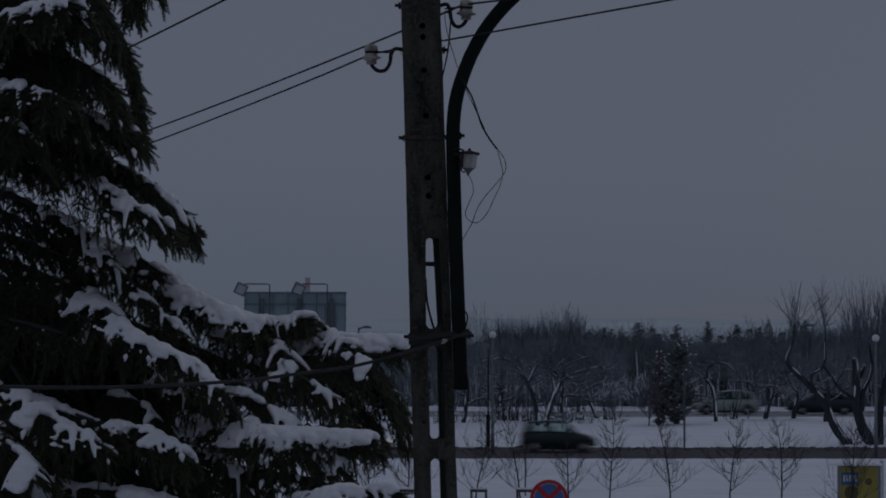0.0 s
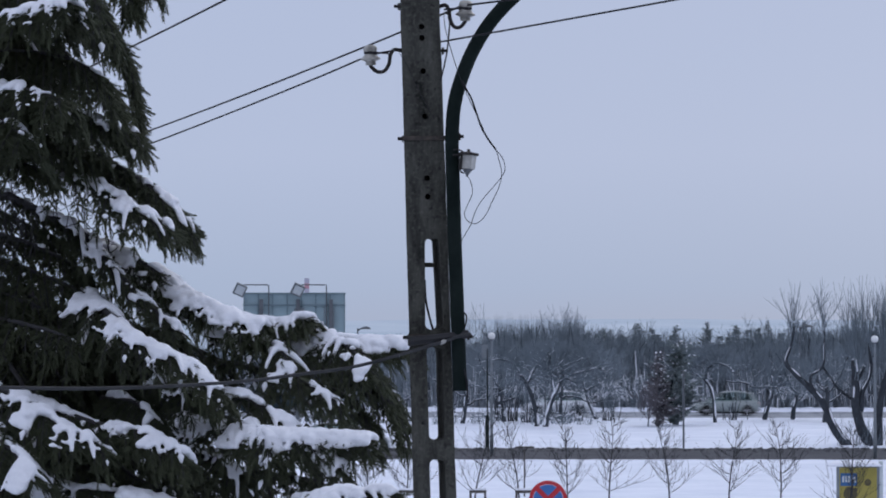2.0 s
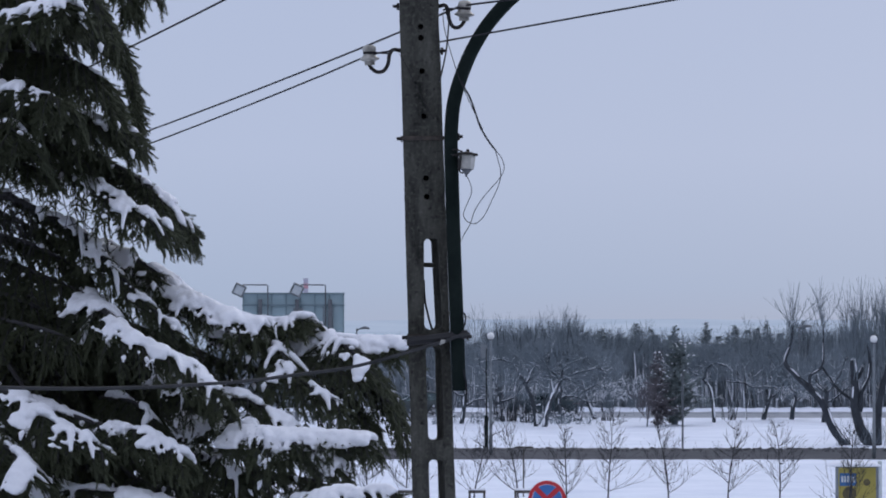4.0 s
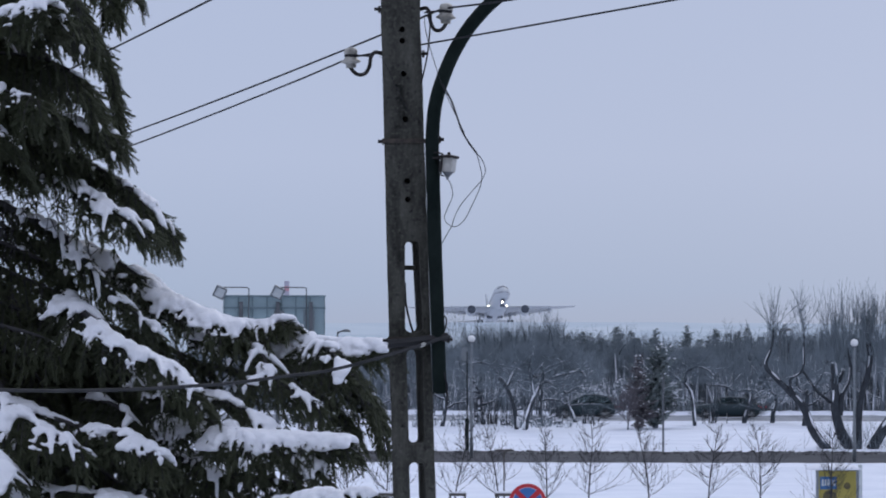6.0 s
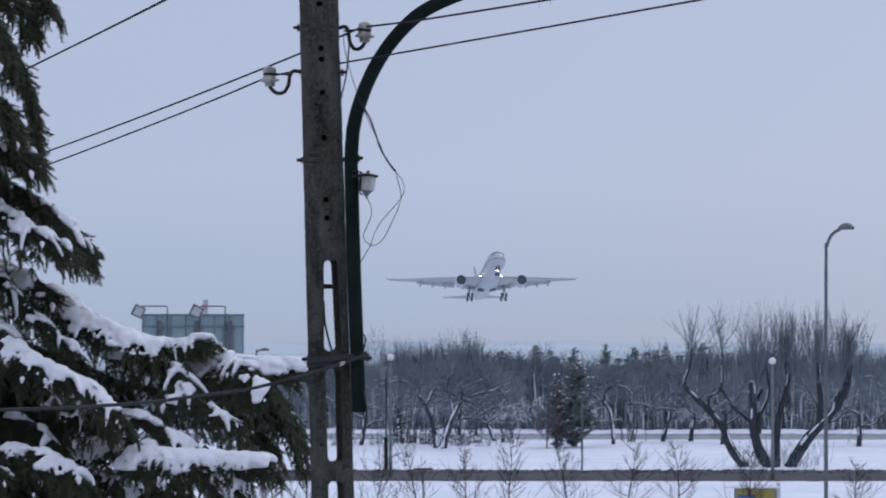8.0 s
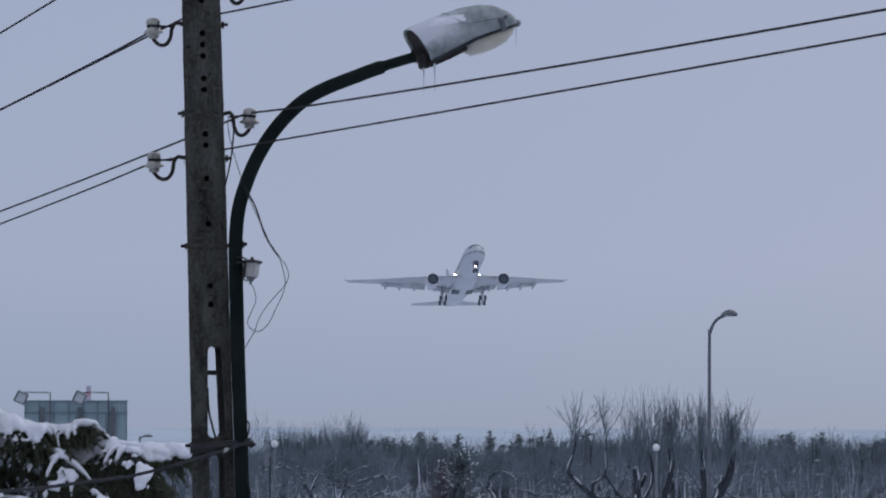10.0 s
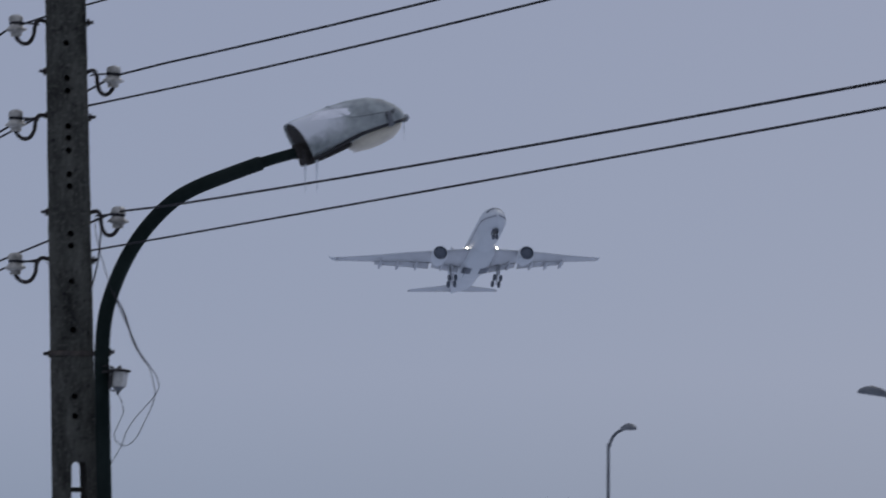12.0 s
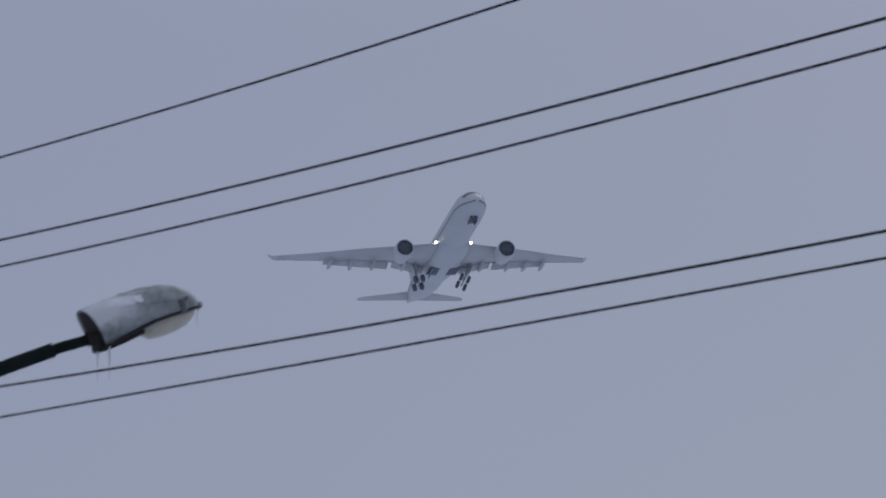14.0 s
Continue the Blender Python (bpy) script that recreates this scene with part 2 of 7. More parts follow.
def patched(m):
    """Paler fields lying across the ridge, within its glowing haze colour."""
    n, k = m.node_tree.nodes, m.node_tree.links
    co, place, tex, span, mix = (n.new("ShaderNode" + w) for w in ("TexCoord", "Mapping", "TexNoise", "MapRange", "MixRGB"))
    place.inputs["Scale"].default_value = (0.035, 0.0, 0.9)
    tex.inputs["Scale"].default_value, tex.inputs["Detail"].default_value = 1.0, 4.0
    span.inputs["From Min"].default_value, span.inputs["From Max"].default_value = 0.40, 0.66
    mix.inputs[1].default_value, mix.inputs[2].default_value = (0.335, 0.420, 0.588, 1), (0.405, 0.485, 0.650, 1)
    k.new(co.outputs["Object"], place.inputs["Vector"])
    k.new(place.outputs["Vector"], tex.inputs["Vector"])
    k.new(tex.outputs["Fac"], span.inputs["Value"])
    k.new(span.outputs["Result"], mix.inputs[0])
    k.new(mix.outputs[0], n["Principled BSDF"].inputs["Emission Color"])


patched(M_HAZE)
# mast paints with the haze mixed into their colour
M_BEACON_WHITE = surface("hazed_mast_white", (0.37, 0.36, 0.42), (0.44, 0.42, 0.48), 1.0, 0.6, 0.0)
M_BEACON_RED = surface("hazed_mast_red", (0.46, 0.25, 0.28), (0.52, 0.29, 0.32), 1.0, 0.6, 0.0)


def car_paint(name, col):
    m = surface(name, tuple(0.85 * c for c in col), tuple(min(1, 1.1 * c) for c in col), 0.8, 0.42, 0.03, fine=3.0, spec=0.4)
    return m


# ---------------- mesh helpers ----------------
class Geo:
    """Collects faces for one mesh."""

    def __init__(self):
        self.v, self.f = [], []

    def add(self, verts, faces):
        o = len(self.v)
        self.v.extend(tuple(p) for p in verts)
        self.f.extend(tuple(i + o for i in q) for q in faces)

    def tube(self, pts, radii, sides=6, caps=True, flat=1.0):
        pts = [Vector(p) for p in pts]
        if not isinstance(radii, (list, tuple)):
            radii = [radii] * len(pts)
        n, verts = len(pts), []
        side = None
        for i, p in enumerate(pts):
            d = (pts[min(i + 1, n - 1)] - pts[max(i - 1, 0)]).normalized()
            if side is None:
                side = d.cross(Vector((0, 0, 1)))
                if side.length < 0.1:
                    side = d.cross(Vector((0, 1, 0)))
            side = (side - d * side.dot(d)).normalized()
            up = side.cross(d)
            for j in range(sides):
                a = 2 * math.pi * j / sides
                verts.append(p + (side * math.cos(a) + up * math.sin(a) * flat) * radii[i])
        faces = []
        for i in range(n - 1):
            for j in range(sides):
                a, b = i * sides + j, i * sides + (j + 1) % sides
                faces.append((a, b, b + sides, a + sides))
        if caps:
            faces.append(tuple(range(sides))[::-1])
            faces.append(tuple(range((n - 1) * sides, n * sides)))
        self.add(verts, faces)

    def loft(self, rings, caps=True):
        s, verts, faces = len(rings[0]), [p for r in rings for p in r], []
        for i in range(len(rings) - 1):
            for j in range(s):
                a, b = i * s + j, i * s + (j + 1) % s
                faces.append((a, b, b + s, a + s))
        if caps:
            faces.append(tuple(range(s))[::-1])
            faces.append(tuple(range((len(rings) - 1) * s, len(rings) * s)))
        self.add(verts, faces)

    def box(self, x0, x1, y0, y1, z0, z1, bevel=0.0):
        b = min(bevel, (x1 - x0) / 3, (y1 - y0) / 3, (z1 - z0) / 3)
        if b <= 0:
            v = [(x, y, z) for z in (z0, z1) for x, y in ((x0, y0), (x1, y0), (x1, y1), (x0, y1))]
            self.add(v, [(3, 2, 1, 0), (4, 5, 6, 7), (0, 1, 5, 4), (1, 2, 6, 5), (2, 3, 7, 6), (3, 0, 4, 7)])
            return
        rings = []
        for z, i in ((z0, b), (z0 + b, 0), (z1 - b, 0), (z1, b)):
            rings.append([(x0 + b, y0 + i, z), (x1 - b, y0 + i, z), (x1 - i, y0 + b, z), (x1 - i, y1 - b, z),
                          (x1 - b, y1 - i, z), (x0 + b, y1 - i, z), (x0 + i, y1 - b, z), (x0 + i, y0 + b, z)])
        self.loft(rings)

    def spin(self, profile, base=(0, 0, 0), axis=(0, 0, 1), sides=16, caps=True):
        """profile: (radius, distance along the axis)."""
        q = Vector((0, 0, 1)).rotation_difference(Vector(axis)).to_matrix()
        rings = [[Vector(base) + q @ Vector((r * math.cos(2 * math.pi * j / sides), r * math.sin(2 * math.pi * j / sides), h))
                  for j in range(sides)] for r, h in profile]
        self.loft(rings, caps)

    def mesh(self, name, material, smooth=False):
        me = bpy.data.meshes.new(name)
        me.from_pydata([tuple(p) for p in self.v], [], self.f)
        me.materials.append(material)
        if smooth:
            me.polygons.foreach_set("use_smooth", [True] * len(me.polygons))
        me.update()
        return me


def part(name, geo, material, parent=None, label="", smooth=False):
    ob = new(name, geo.mesh(name, material, smooth) if isinstance(geo, Geo) else geo)
    if parent is not None:
        ob.parent = parent
    return tagged(ob, label)


def thing(name, label, category, m=None, group="", kind=""):
    ob = new(name)
    ob.empty_display_size = 0.2
    if m is not None:
        ob.matrix_world = m
    return tagged(ob, label, category, group, kind)


def bend(pts, n=8):
    """A smooth line through the given points."""
    pts = [Vector(p) for p in pts]
    out = []
    for i in range(len(pts) - 1):
        a, b, c, d = pts[max(i - 1, 0)], pts[i], pts[i + 1], pts[min(i + 2, len(pts) - 1)]
        for j in range(n):
            t = j / n
            out.append(0.5 * (2 * b + (c - a) * t + (2 * a - 5 * b + 4 * c - d) * t * t + (3 * b - a - 3 * c + d) * t ** 3))
    return out + [pts[-1]]


# ---------------- ground, roads, added wall behind the camera ----------------
ROAD_A, ROAD_B = (152.3, 163.3), (222.0, 233.2)


def snow_height(x, y):
    h = 0.10 * noise.noise((x * 0.05, y * 0.05, 0)) + 0.06 * noise.noise((x * 0.35, y * 0.35, 3)) + 0.03 * noise.noise((x * 0.9, y * 0.9, 6))
    gap = min(max(0, ROAD_A[0] - y, y - ROAD_A[1]), max(0, ROAD_B[0] - y, y - ROAD_B[1]), 6.0)
    return h * min(1.0, gap / 6.0) if -120 < x < 180 and y < 330 else 0.0


def ground_sheet():
    xs = [-4000, -2000, -1000, -500, -250] + [-120 + 2.0 * i for i in range(40)] + [-40 + 0.6 * i for i in range(151)] + [50 + 2.0 * i for i in range(1, 66)] + [300, 600, 1200, 2400, 4000]
    ys = [-4000, -1500, -600, -200, -80, -30] + [-20 + 2.0 * i for i in range(40)] + [60 + 0.8 * i for i in range(220)] + [236 + 2.0 * i for i in range(48)] + [400, 520, 800, 1400, 2500, 4500]
    g = Geo()
    verts = [(x, y, snow_height(x, y)) for y in ys for x in xs]
    w = len(xs)
    faces = [(j * w + i, j * w + i + 1, (j + 1) * w + i + 1, (j + 1) * w + i) for j in range(len(ys) - 1) for i in range(w - 1)]
    g.add(verts, faces)
    return tagged(part("ground", g, M_SNOW, smooth=True), "flat ground under a sheet of fresh snow", "ground", kind="structure")


ground_sheet()


def road_strip(y0, y1, z, name, label, material=None):
    g = Geo()
    xs = [-400 + 4 * i for i in range(226)]
    verts = [(x, y + 0.12 * noise.noise((x * 0.4, y, 0)) * (0 if y0 < y < y1 else 1), z) for x in xs for y in (y0, (y0 + y1) / 2, y1)]
    g.add(verts, [(i * 3 + k, i * 3 + 3 + k, i * 3 + 4 + k, i * 3 + 1 + k) for i in range(len(xs) - 1) for k in (0, 1)])
    return tagged(part(name, g, material or M_ASPHALT), label, "road", kind="structure")


def ridge(name, y, width, height, material, label, step=0.3, x0=-110, x1=170, rough=1.0):
    """A ploughed bank of snow along a road."""
    g = Geo()
    n = int((x1 - x0) / step)
    prof = ((-0.5, 0.0), (-0.36, 0.5), (-0.15, 0.9), (0.1, 1.0), (0.33, 0.6), (0.5, 0.0))
    verts = []
    for i in range(n + 1):
        x = x0 + i * step
        k = 0.85 + rough * (0.30 * noise.noise((x * 1.3, y, 1)) + 0.2 * noise.noise((x * 3.1, y, 2)))
        for a, b in prof:
            verts.append((x, y + a * width * (1 + 0.2 * noise.noise((x, a, y))), b * height * k - 0.01))
    s = len(prof)
    g.add(verts, [(i * s + j, (i + 1) * s + j, (i + 1) * s + j + 1, i * s + j + 1) for i in range(n) for j in range(s - 1)])
    return tagged(part(name, g, material, smooth=True), label, "snow bank", kind="structure")


road_strip(*ROAD_A, 0.006, "road_near", "grey wet asphalt road cleared of snow")
road_strip(*ROAD_B, 0.006, "road_far", "snow-smeared grey road behind the fruit trees", M_SLUSH_FAR)
ridge("snow_bank_near", 163.7, 1.6, 0.15, M_SLUSH, "dirty ploughed snow bank along the far edge of the road")
ridge("snow_bank_kerb", 151.9, 0.9, 0.07, M_SNOW, "low clean snow edge beside the road")
ridge("snow_bank_front", 221.3, 1.6, 0.07, M_SNOW, "low clean snow edge in front of the far road", rough=0.8)
ridge("snow_bank_back", 233.5, 1.0, 0.16, M_SLUSH_FAR, "low grey ploughed snow edge behind the far road", rough=0.9)
ridge("snow_bank_cap", 236.4, 5.0, 0.42, M_SNOW, "clean snow lying on the bank behind the far road", rough=0.6)

rnd = random.Random(5)
g = Geo()
for i in range(2000):
    x = rnd.uniform(-30, 48)
    y = rnd.choice((rnd.gauss(163.3, 0.3), rnd.gauss(163.8, 0.4)))
    r = rnd.uniform(0.03, 0.11)
    z = 0.11 * max(0.0, 1 - abs(y - 163.7) / 0.8)
    g.spin([(0.0, -0.3 * r), (r, -0.1 * r), (r * rnd.uniform(0.7, 1.0), r * 0.35), (r * 0.5, r * rnd.uniform(0.5, 0.9)), (0.0, r * rnd.uniform(0.6, 1.0))], (x, y, z), (rnd.gauss(0, 0.4), rnd.gauss(0, 0.4), 1), 6)
tagged(part("slush_clods", g, M_SLUSH), "frozen clods of dirty slush thrown up by the plough", "slush", kind="stuff")

# unseen wall added behind the camera to keep sky light off the pole; the view is taken through its window
g = Geo()
g.box(-14, -0.7, -8.0, -0.6, 0, 10.5, 0.03)
g.box(0.7, 12, -8.0, -0.6, 0, 10.5, 0.03)
g.box(-0.7, 0.7, -8.0, -0.6, 0, 5.1, 0.01)
g.box(-0.7, 0.7, -8.0, -0.6, 6.9, 10.5, 0.01)
tagged(part("wall_light_block", g, M_WALL), "plain unseen wall with an open window, added to block sky light", "wall", kind="structure")

# far low ridge as a standing sheet, its haze painted as a glow
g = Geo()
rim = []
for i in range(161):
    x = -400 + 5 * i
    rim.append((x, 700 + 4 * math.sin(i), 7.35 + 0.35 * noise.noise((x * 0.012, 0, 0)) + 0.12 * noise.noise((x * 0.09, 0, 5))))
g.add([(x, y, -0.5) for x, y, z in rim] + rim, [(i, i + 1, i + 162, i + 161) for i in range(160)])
tagged(part("backdrop", g, M_HAZE), "low wooded ridge, its winter haze painted as a pale blue glow", "hills", kind="structure")


# ---------------- concrete pole with insulators ----------------
PY = 16.0
POLE_TOP = 8.56


def pole_edges(z):
    """The two sides of the leaning, tapering shaft at a height."""
    left = -0.230 + (POLE_TOP - z) * 0.0273
    right = -0.053 + (POLE_TOP - z) * 0.0346
    return left, right


def shaft_mesh(m):
    """Front outline with slots and bolt holes, filled and given depth."""
    bm = bmesh.new()

    def ring(pts):
        vs = [bm.verts.new((x, 0, z)) for x, z in pts]
        return [bm.edges.new((vs[i], vs[(i + 1) % len(vs)])) for i in range(len(vs))]

    edges = []
    l0, r0 = pole_edges(POLE_TOP)
    wob = lambda z, k: 0.0022 * noise.noise((z * 6, k, 0)) + 0.0015 * noise.noise((z * 19, k, 4))
    fine = [-0.3 + i * 0.06 for i in range(int((POLE_TOP + 0.26) / 0.06))]
    outline = [(pole_edges(z)[0] + wob(z, 1), z) for z in fine]
    outline += [(l0 + 0.004, POLE_TOP - 0.035), (l0 + 0.035, POLE_TOP), ((l0 + r0) / 2, POLE_TOP + 0.006), (r0 - 0.04, POLE_TOP), (r0 - 0.003, POLE_TOP - 0.03)]
    outline += [(pole_edges(z)[1] + wob(z, 2), z) for z in reversed(fine)]
    edges += ring(outline)
    mid = lambda z: -0.0635 + (6.2 - z) * 0.026
    slots = [(6.415, 5.985, 0.017, 0.026), (5.905, 5.465, 0.0215, 0.021), (5.375, 4.93, 0.021, 0.021), (4.85, 4.40, 0.021, 0.022),
             (4.32, 3.87, 0.022, 0.022), (3.79, 3.34, 0.022, 0.022), (3.26, 2.81, 0.022, 0.022)]
    splay = []
    for top, low, w0, w1 in slots:
        pts = []
        for i in range(9):
            a = math.pi * i / 8
            pts.append((mid(top) + w0 * math.cos(a), top - w0 * 1.3 + w0 * 1.3 * math.sin(a)))
        for i in range(9):
            a = math.pi + math.pi * i / 8
            pts.append((mid(low) + w1 * math.cos(a), low + w1 + w1 * math.sin(a)))
        sides = ring(pts)
        splay += [v for e in sides for v in e.verts if v.co.x > mid(v.co.z) + 0.004]
        edges += sides
    for z in (8.256, 8.10, 8.043, 7.887, 7.834, 7.779, 7.673, 7.62, 7.411, 7.358, 7.201, 6.988, 6.697, 6.61):
        c = -0.1265 + (8.1 - z) * 0.0365
        edges += ring([(c + 0.0140 * math.cos(math.pi * i / 5), z + 0.0150 * math.sin(math.pi * i / 5)) for i in range(10)])
    bmesh.ops.triangle_fill(bm, use_beauty=True, use_dissolve=False, edges=edges)
    faces = list(bm.faces)
    out = bmesh.ops.extrude_face_region(bm, geom=faces)
    bmesh.ops.translate(bm, verts=[v for v in out["geom"] if isinstance(v, bmesh.types.BMVert)], vec=(0, 0.15, 0))
    # the slots widen towards the front on one side
    for v in set(splay):
        v.co.x += 0.034 if v.co.y < 0.07 else 0.0
    bmesh.ops.recalc_face_normals(bm, faces=bm.faces)
    me = bpy.data.meshes.new("shaft")
    bm.to_mesh(me)
    bm.free()
    me.materials.append(m)
    return me


def insulator(parent, x, z, wall, side, tie_up=0.0):
    """Bell insulator on a swan-neck hook screwed into the shaft."""
    ins = Geo()
    ins.spin([(0, 0), (0.023, 0), (0.024, 0.003), (0.0245, 0.017), (0.030, 0.020), (0.0455, 0.0255), (0.047, 0.0285), (0.046, 0.033), (0.036, 0.039), (0.0315, 0.045),
              (0.030, 0.050), (0.0235, 0.0525), (0.023, 0.0585), (0.025, 0.062), (0.031, 0.065), (0.0325, 0.074), (0.031, 0.084), (0.025, 0.092), (0.013, 0.0965), (0, 0.097)],
             (x, PY - 0.03, z - 0.052), (0.04 * side, -0.05, 1), 18)
    ob = part("insulator", ins, M_PORCELAIN, parent, "weathered white porcelain bell insulator", True)
    h = Geo()
    y = PY - 0.03
    d = x - wall
    h.tube(bend([(wall - 0.02 * side, y + 0.05, z + 0.012), (wall + d * 0.10, y, z + 0.020), (wall + d * 0.26, y, z + 0.020), (wall + d * 0.37, y, z - 0.004), (wall + d * 0.41, y, z - 0.045),
                 (wall + d * 0.56, y, z - 0.079), (wall + d * 0.80, y, z - 0.082), (x, y, z - 0.055), (x, y, z - 0.03)], 5), 0.0095, 8)
    part("hook", h, M_IRON, ob, "rusty swan-neck hook", True)
    w = Geo()
    w.tube([(x + 0.025 * math.cos(a), y + 0.025 * math.sin(a) - 0.002, z + 0.006 + 0.003 * math.sin(2 * a)) for a in np.linspace(0, 6.3, 15)], 0.0085, 6)
    w.tube(bend([(x - 0.02 * side, y - 0.02, z + 0.006), (x - 0.07 * side, y - 0.01, z + 0.004), (x - 0.10 * side, y, z + 0.001 + tie_up)], 4), 0.0045, 5)
    part("tie_wire", w, M_WIRE, ob)


INSULATORS = (("L", -0.353, 8.34), ("R", 0.075, 8.119), ("L", -0.348, 7.917), ("R", 0.104, 7.494), ("L", -0.341, 7.284))


def utility_pole():
    pole = thing("utility_pole", "weathered grey concrete utility pole with slots and bolt holes", "utility pole", pose(0, 0, 0))
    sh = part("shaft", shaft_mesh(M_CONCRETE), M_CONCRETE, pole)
    sh.location = (0, PY - 0.075, 0)
    # dark box added inside the shaft to give the bolt holes their shade
    g = Geo()
    g.loft([[(pole_edges(z)[0] + 0.02, y, z) if k else (pole_edges(z)[1] - 0.02, y, z) for k, y in ((1, PY - 0.03), (0, PY - 0.03), (0, PY + 0.03), (1, PY + 0.03))] for z in (6.47, POLE_TOP - 0.08)])
    part("hole_backing", g, M_IRON, pole)
    g = Geo()
    g.tube([(-0.10, PY + 0.03, 6.292), (-0.02, PY + 0.03, 6.290)], 0.011, 8)
    part("tie_bar", g, M_CONCRETE, pole)
    for side, x, z in INSULATORS:
        l, r = pole_edges(z)
        insulator(pole, x, z, l if side == "L" else r, -1 if side == "L" else 1)
        b = Geo()
        ex, s = (r, 1) if side == "L" else (l, -1)
        b.tube([(ex - 0.01 * s, PY - 0.02, z + 0.016), (ex + 0.032 * s, PY - 0.02, z + 0.018)], 0.0075, 8)
        b.spin([(0.0, 0), (0.017, 0), (0.017, 0.012), (0.0, 0.012)], (ex + 0.002 * s, PY - 0.02, z + 0.016), (s, 0, 0), 6)
        part("bolt_end", b, M_IRON, pole)
    return pole


POLE = utility_pole()


def clamp_band(z, right, lean):
    """Flat iron strap round shaft and lamp tube, drawn up by bolts."""
    l, r = pole_edges(z)
    b = thing("pole_clamp", "dark iron strap clamping the lamp tube to the pole", "clamp", pose(0, 0, 0), "pole clamps")
    g = Geo()
    g.box(l - 0.006, right, PY - 0.083, PY - 0.0775, z - 0.011 + lean, z + 0.011 + lean, 0.001)
    part("front_strap", g, M_STRAP, b, "rust-stained flat strap")
    g = Geo()
    g.box(l - 0.010, l - 0.003, PY - 0.08, PY + 0.085, z - 0.011, z + 0.011)
    part("side_strap", g, M_IRON, b)
    g = Geo()
    g.tube([(l - 0.030, PY - 0.03, z), (l + 0.0, PY - 0.03, z)], 0.008, 8)
    part("bolt", g, M_IRON, b)
    g = Geo()
    g.tube([(right - 0.03, PY - 0.12, z + 0.005), (right + 0.022, PY - 0.12, z + 0.005)], 0.008, 8)
    g.box(right - 0.032, right - 0.016, PY - 0.145, PY - 0.02, z - 0.028, z + 0.030, 0.003)
    g.box(right - 0.004, right + 0.008, PY - 0.14, PY - 0.10, z - 0.012, z + 0.020, 0.003)
    part("bolt", g, M_IRON, b)


clamp_band(6.885, 0.075, 0.0)
clamp_band(5.948, 0.118, 0.006)
g = Geo()
l, r = pole_edges(5.94)
g.loft([[(x, y, z + k * 0.022) for y, k in ((PY - 0.155, -0.8), (PY - 0.165, 0.0), (PY - 0.155, 0.9), (PY - 0.084, 1.0), (PY - 0.084, -1.0))]
        for x, z in ((l - 0.006, 5.930), (l + 0.08, 5.938), (r - 0.02, 5.950), (r + 0.08, 5.964))])
ob = tagged(part("cable_bracket", g, M_PLASTIC), "dark steel bracket bolted across the pole", "bracket")

# ---------------- street lamp on the pole ----------------
lamp = thing("street_lamp", "dark green bent tube street lamp with a grey aluminium head", "street lamp", pose(0, 0, 0))
AY = PY - 0.13
line = bend([(0.080, AY, 5.70), (0.072, AY, 5.94), (0.054, AY, 6.42), (0.0445, AY, 6.75), (0.042, AY, 6.88), (0.052, AY + 0.002, 7.029), (0.083, AY + 0.009, 7.154), (0.142, AY + 0.023, 7.299),
             (0.226, AY + 0.043, 7.435), (0.336, AY + 0.07, 7.554), (0.447, AY + 0.10, 7.627), (0.608, AY + 0.14, 7.697), (0.735, AY + 0.17, 7.748)], 6)
g = Geo()
g.tube(line, [0.033] * 20 + [0.0325] * (len(line) - 20), 18)
part("arm", g, M_STEEL_DARK, lamp, "dark green steel tube", True)
g = Geo()
g.tube([(0.70, AY + 0.162, 7.736), (0.79, AY + 0.185, 7.768), (0.96, AY + 0.225, 7.822)], 0.0245, 16)
part("spigot", g, M_STEEL_DARK, lamp, "thinner dark spigot tube", True)


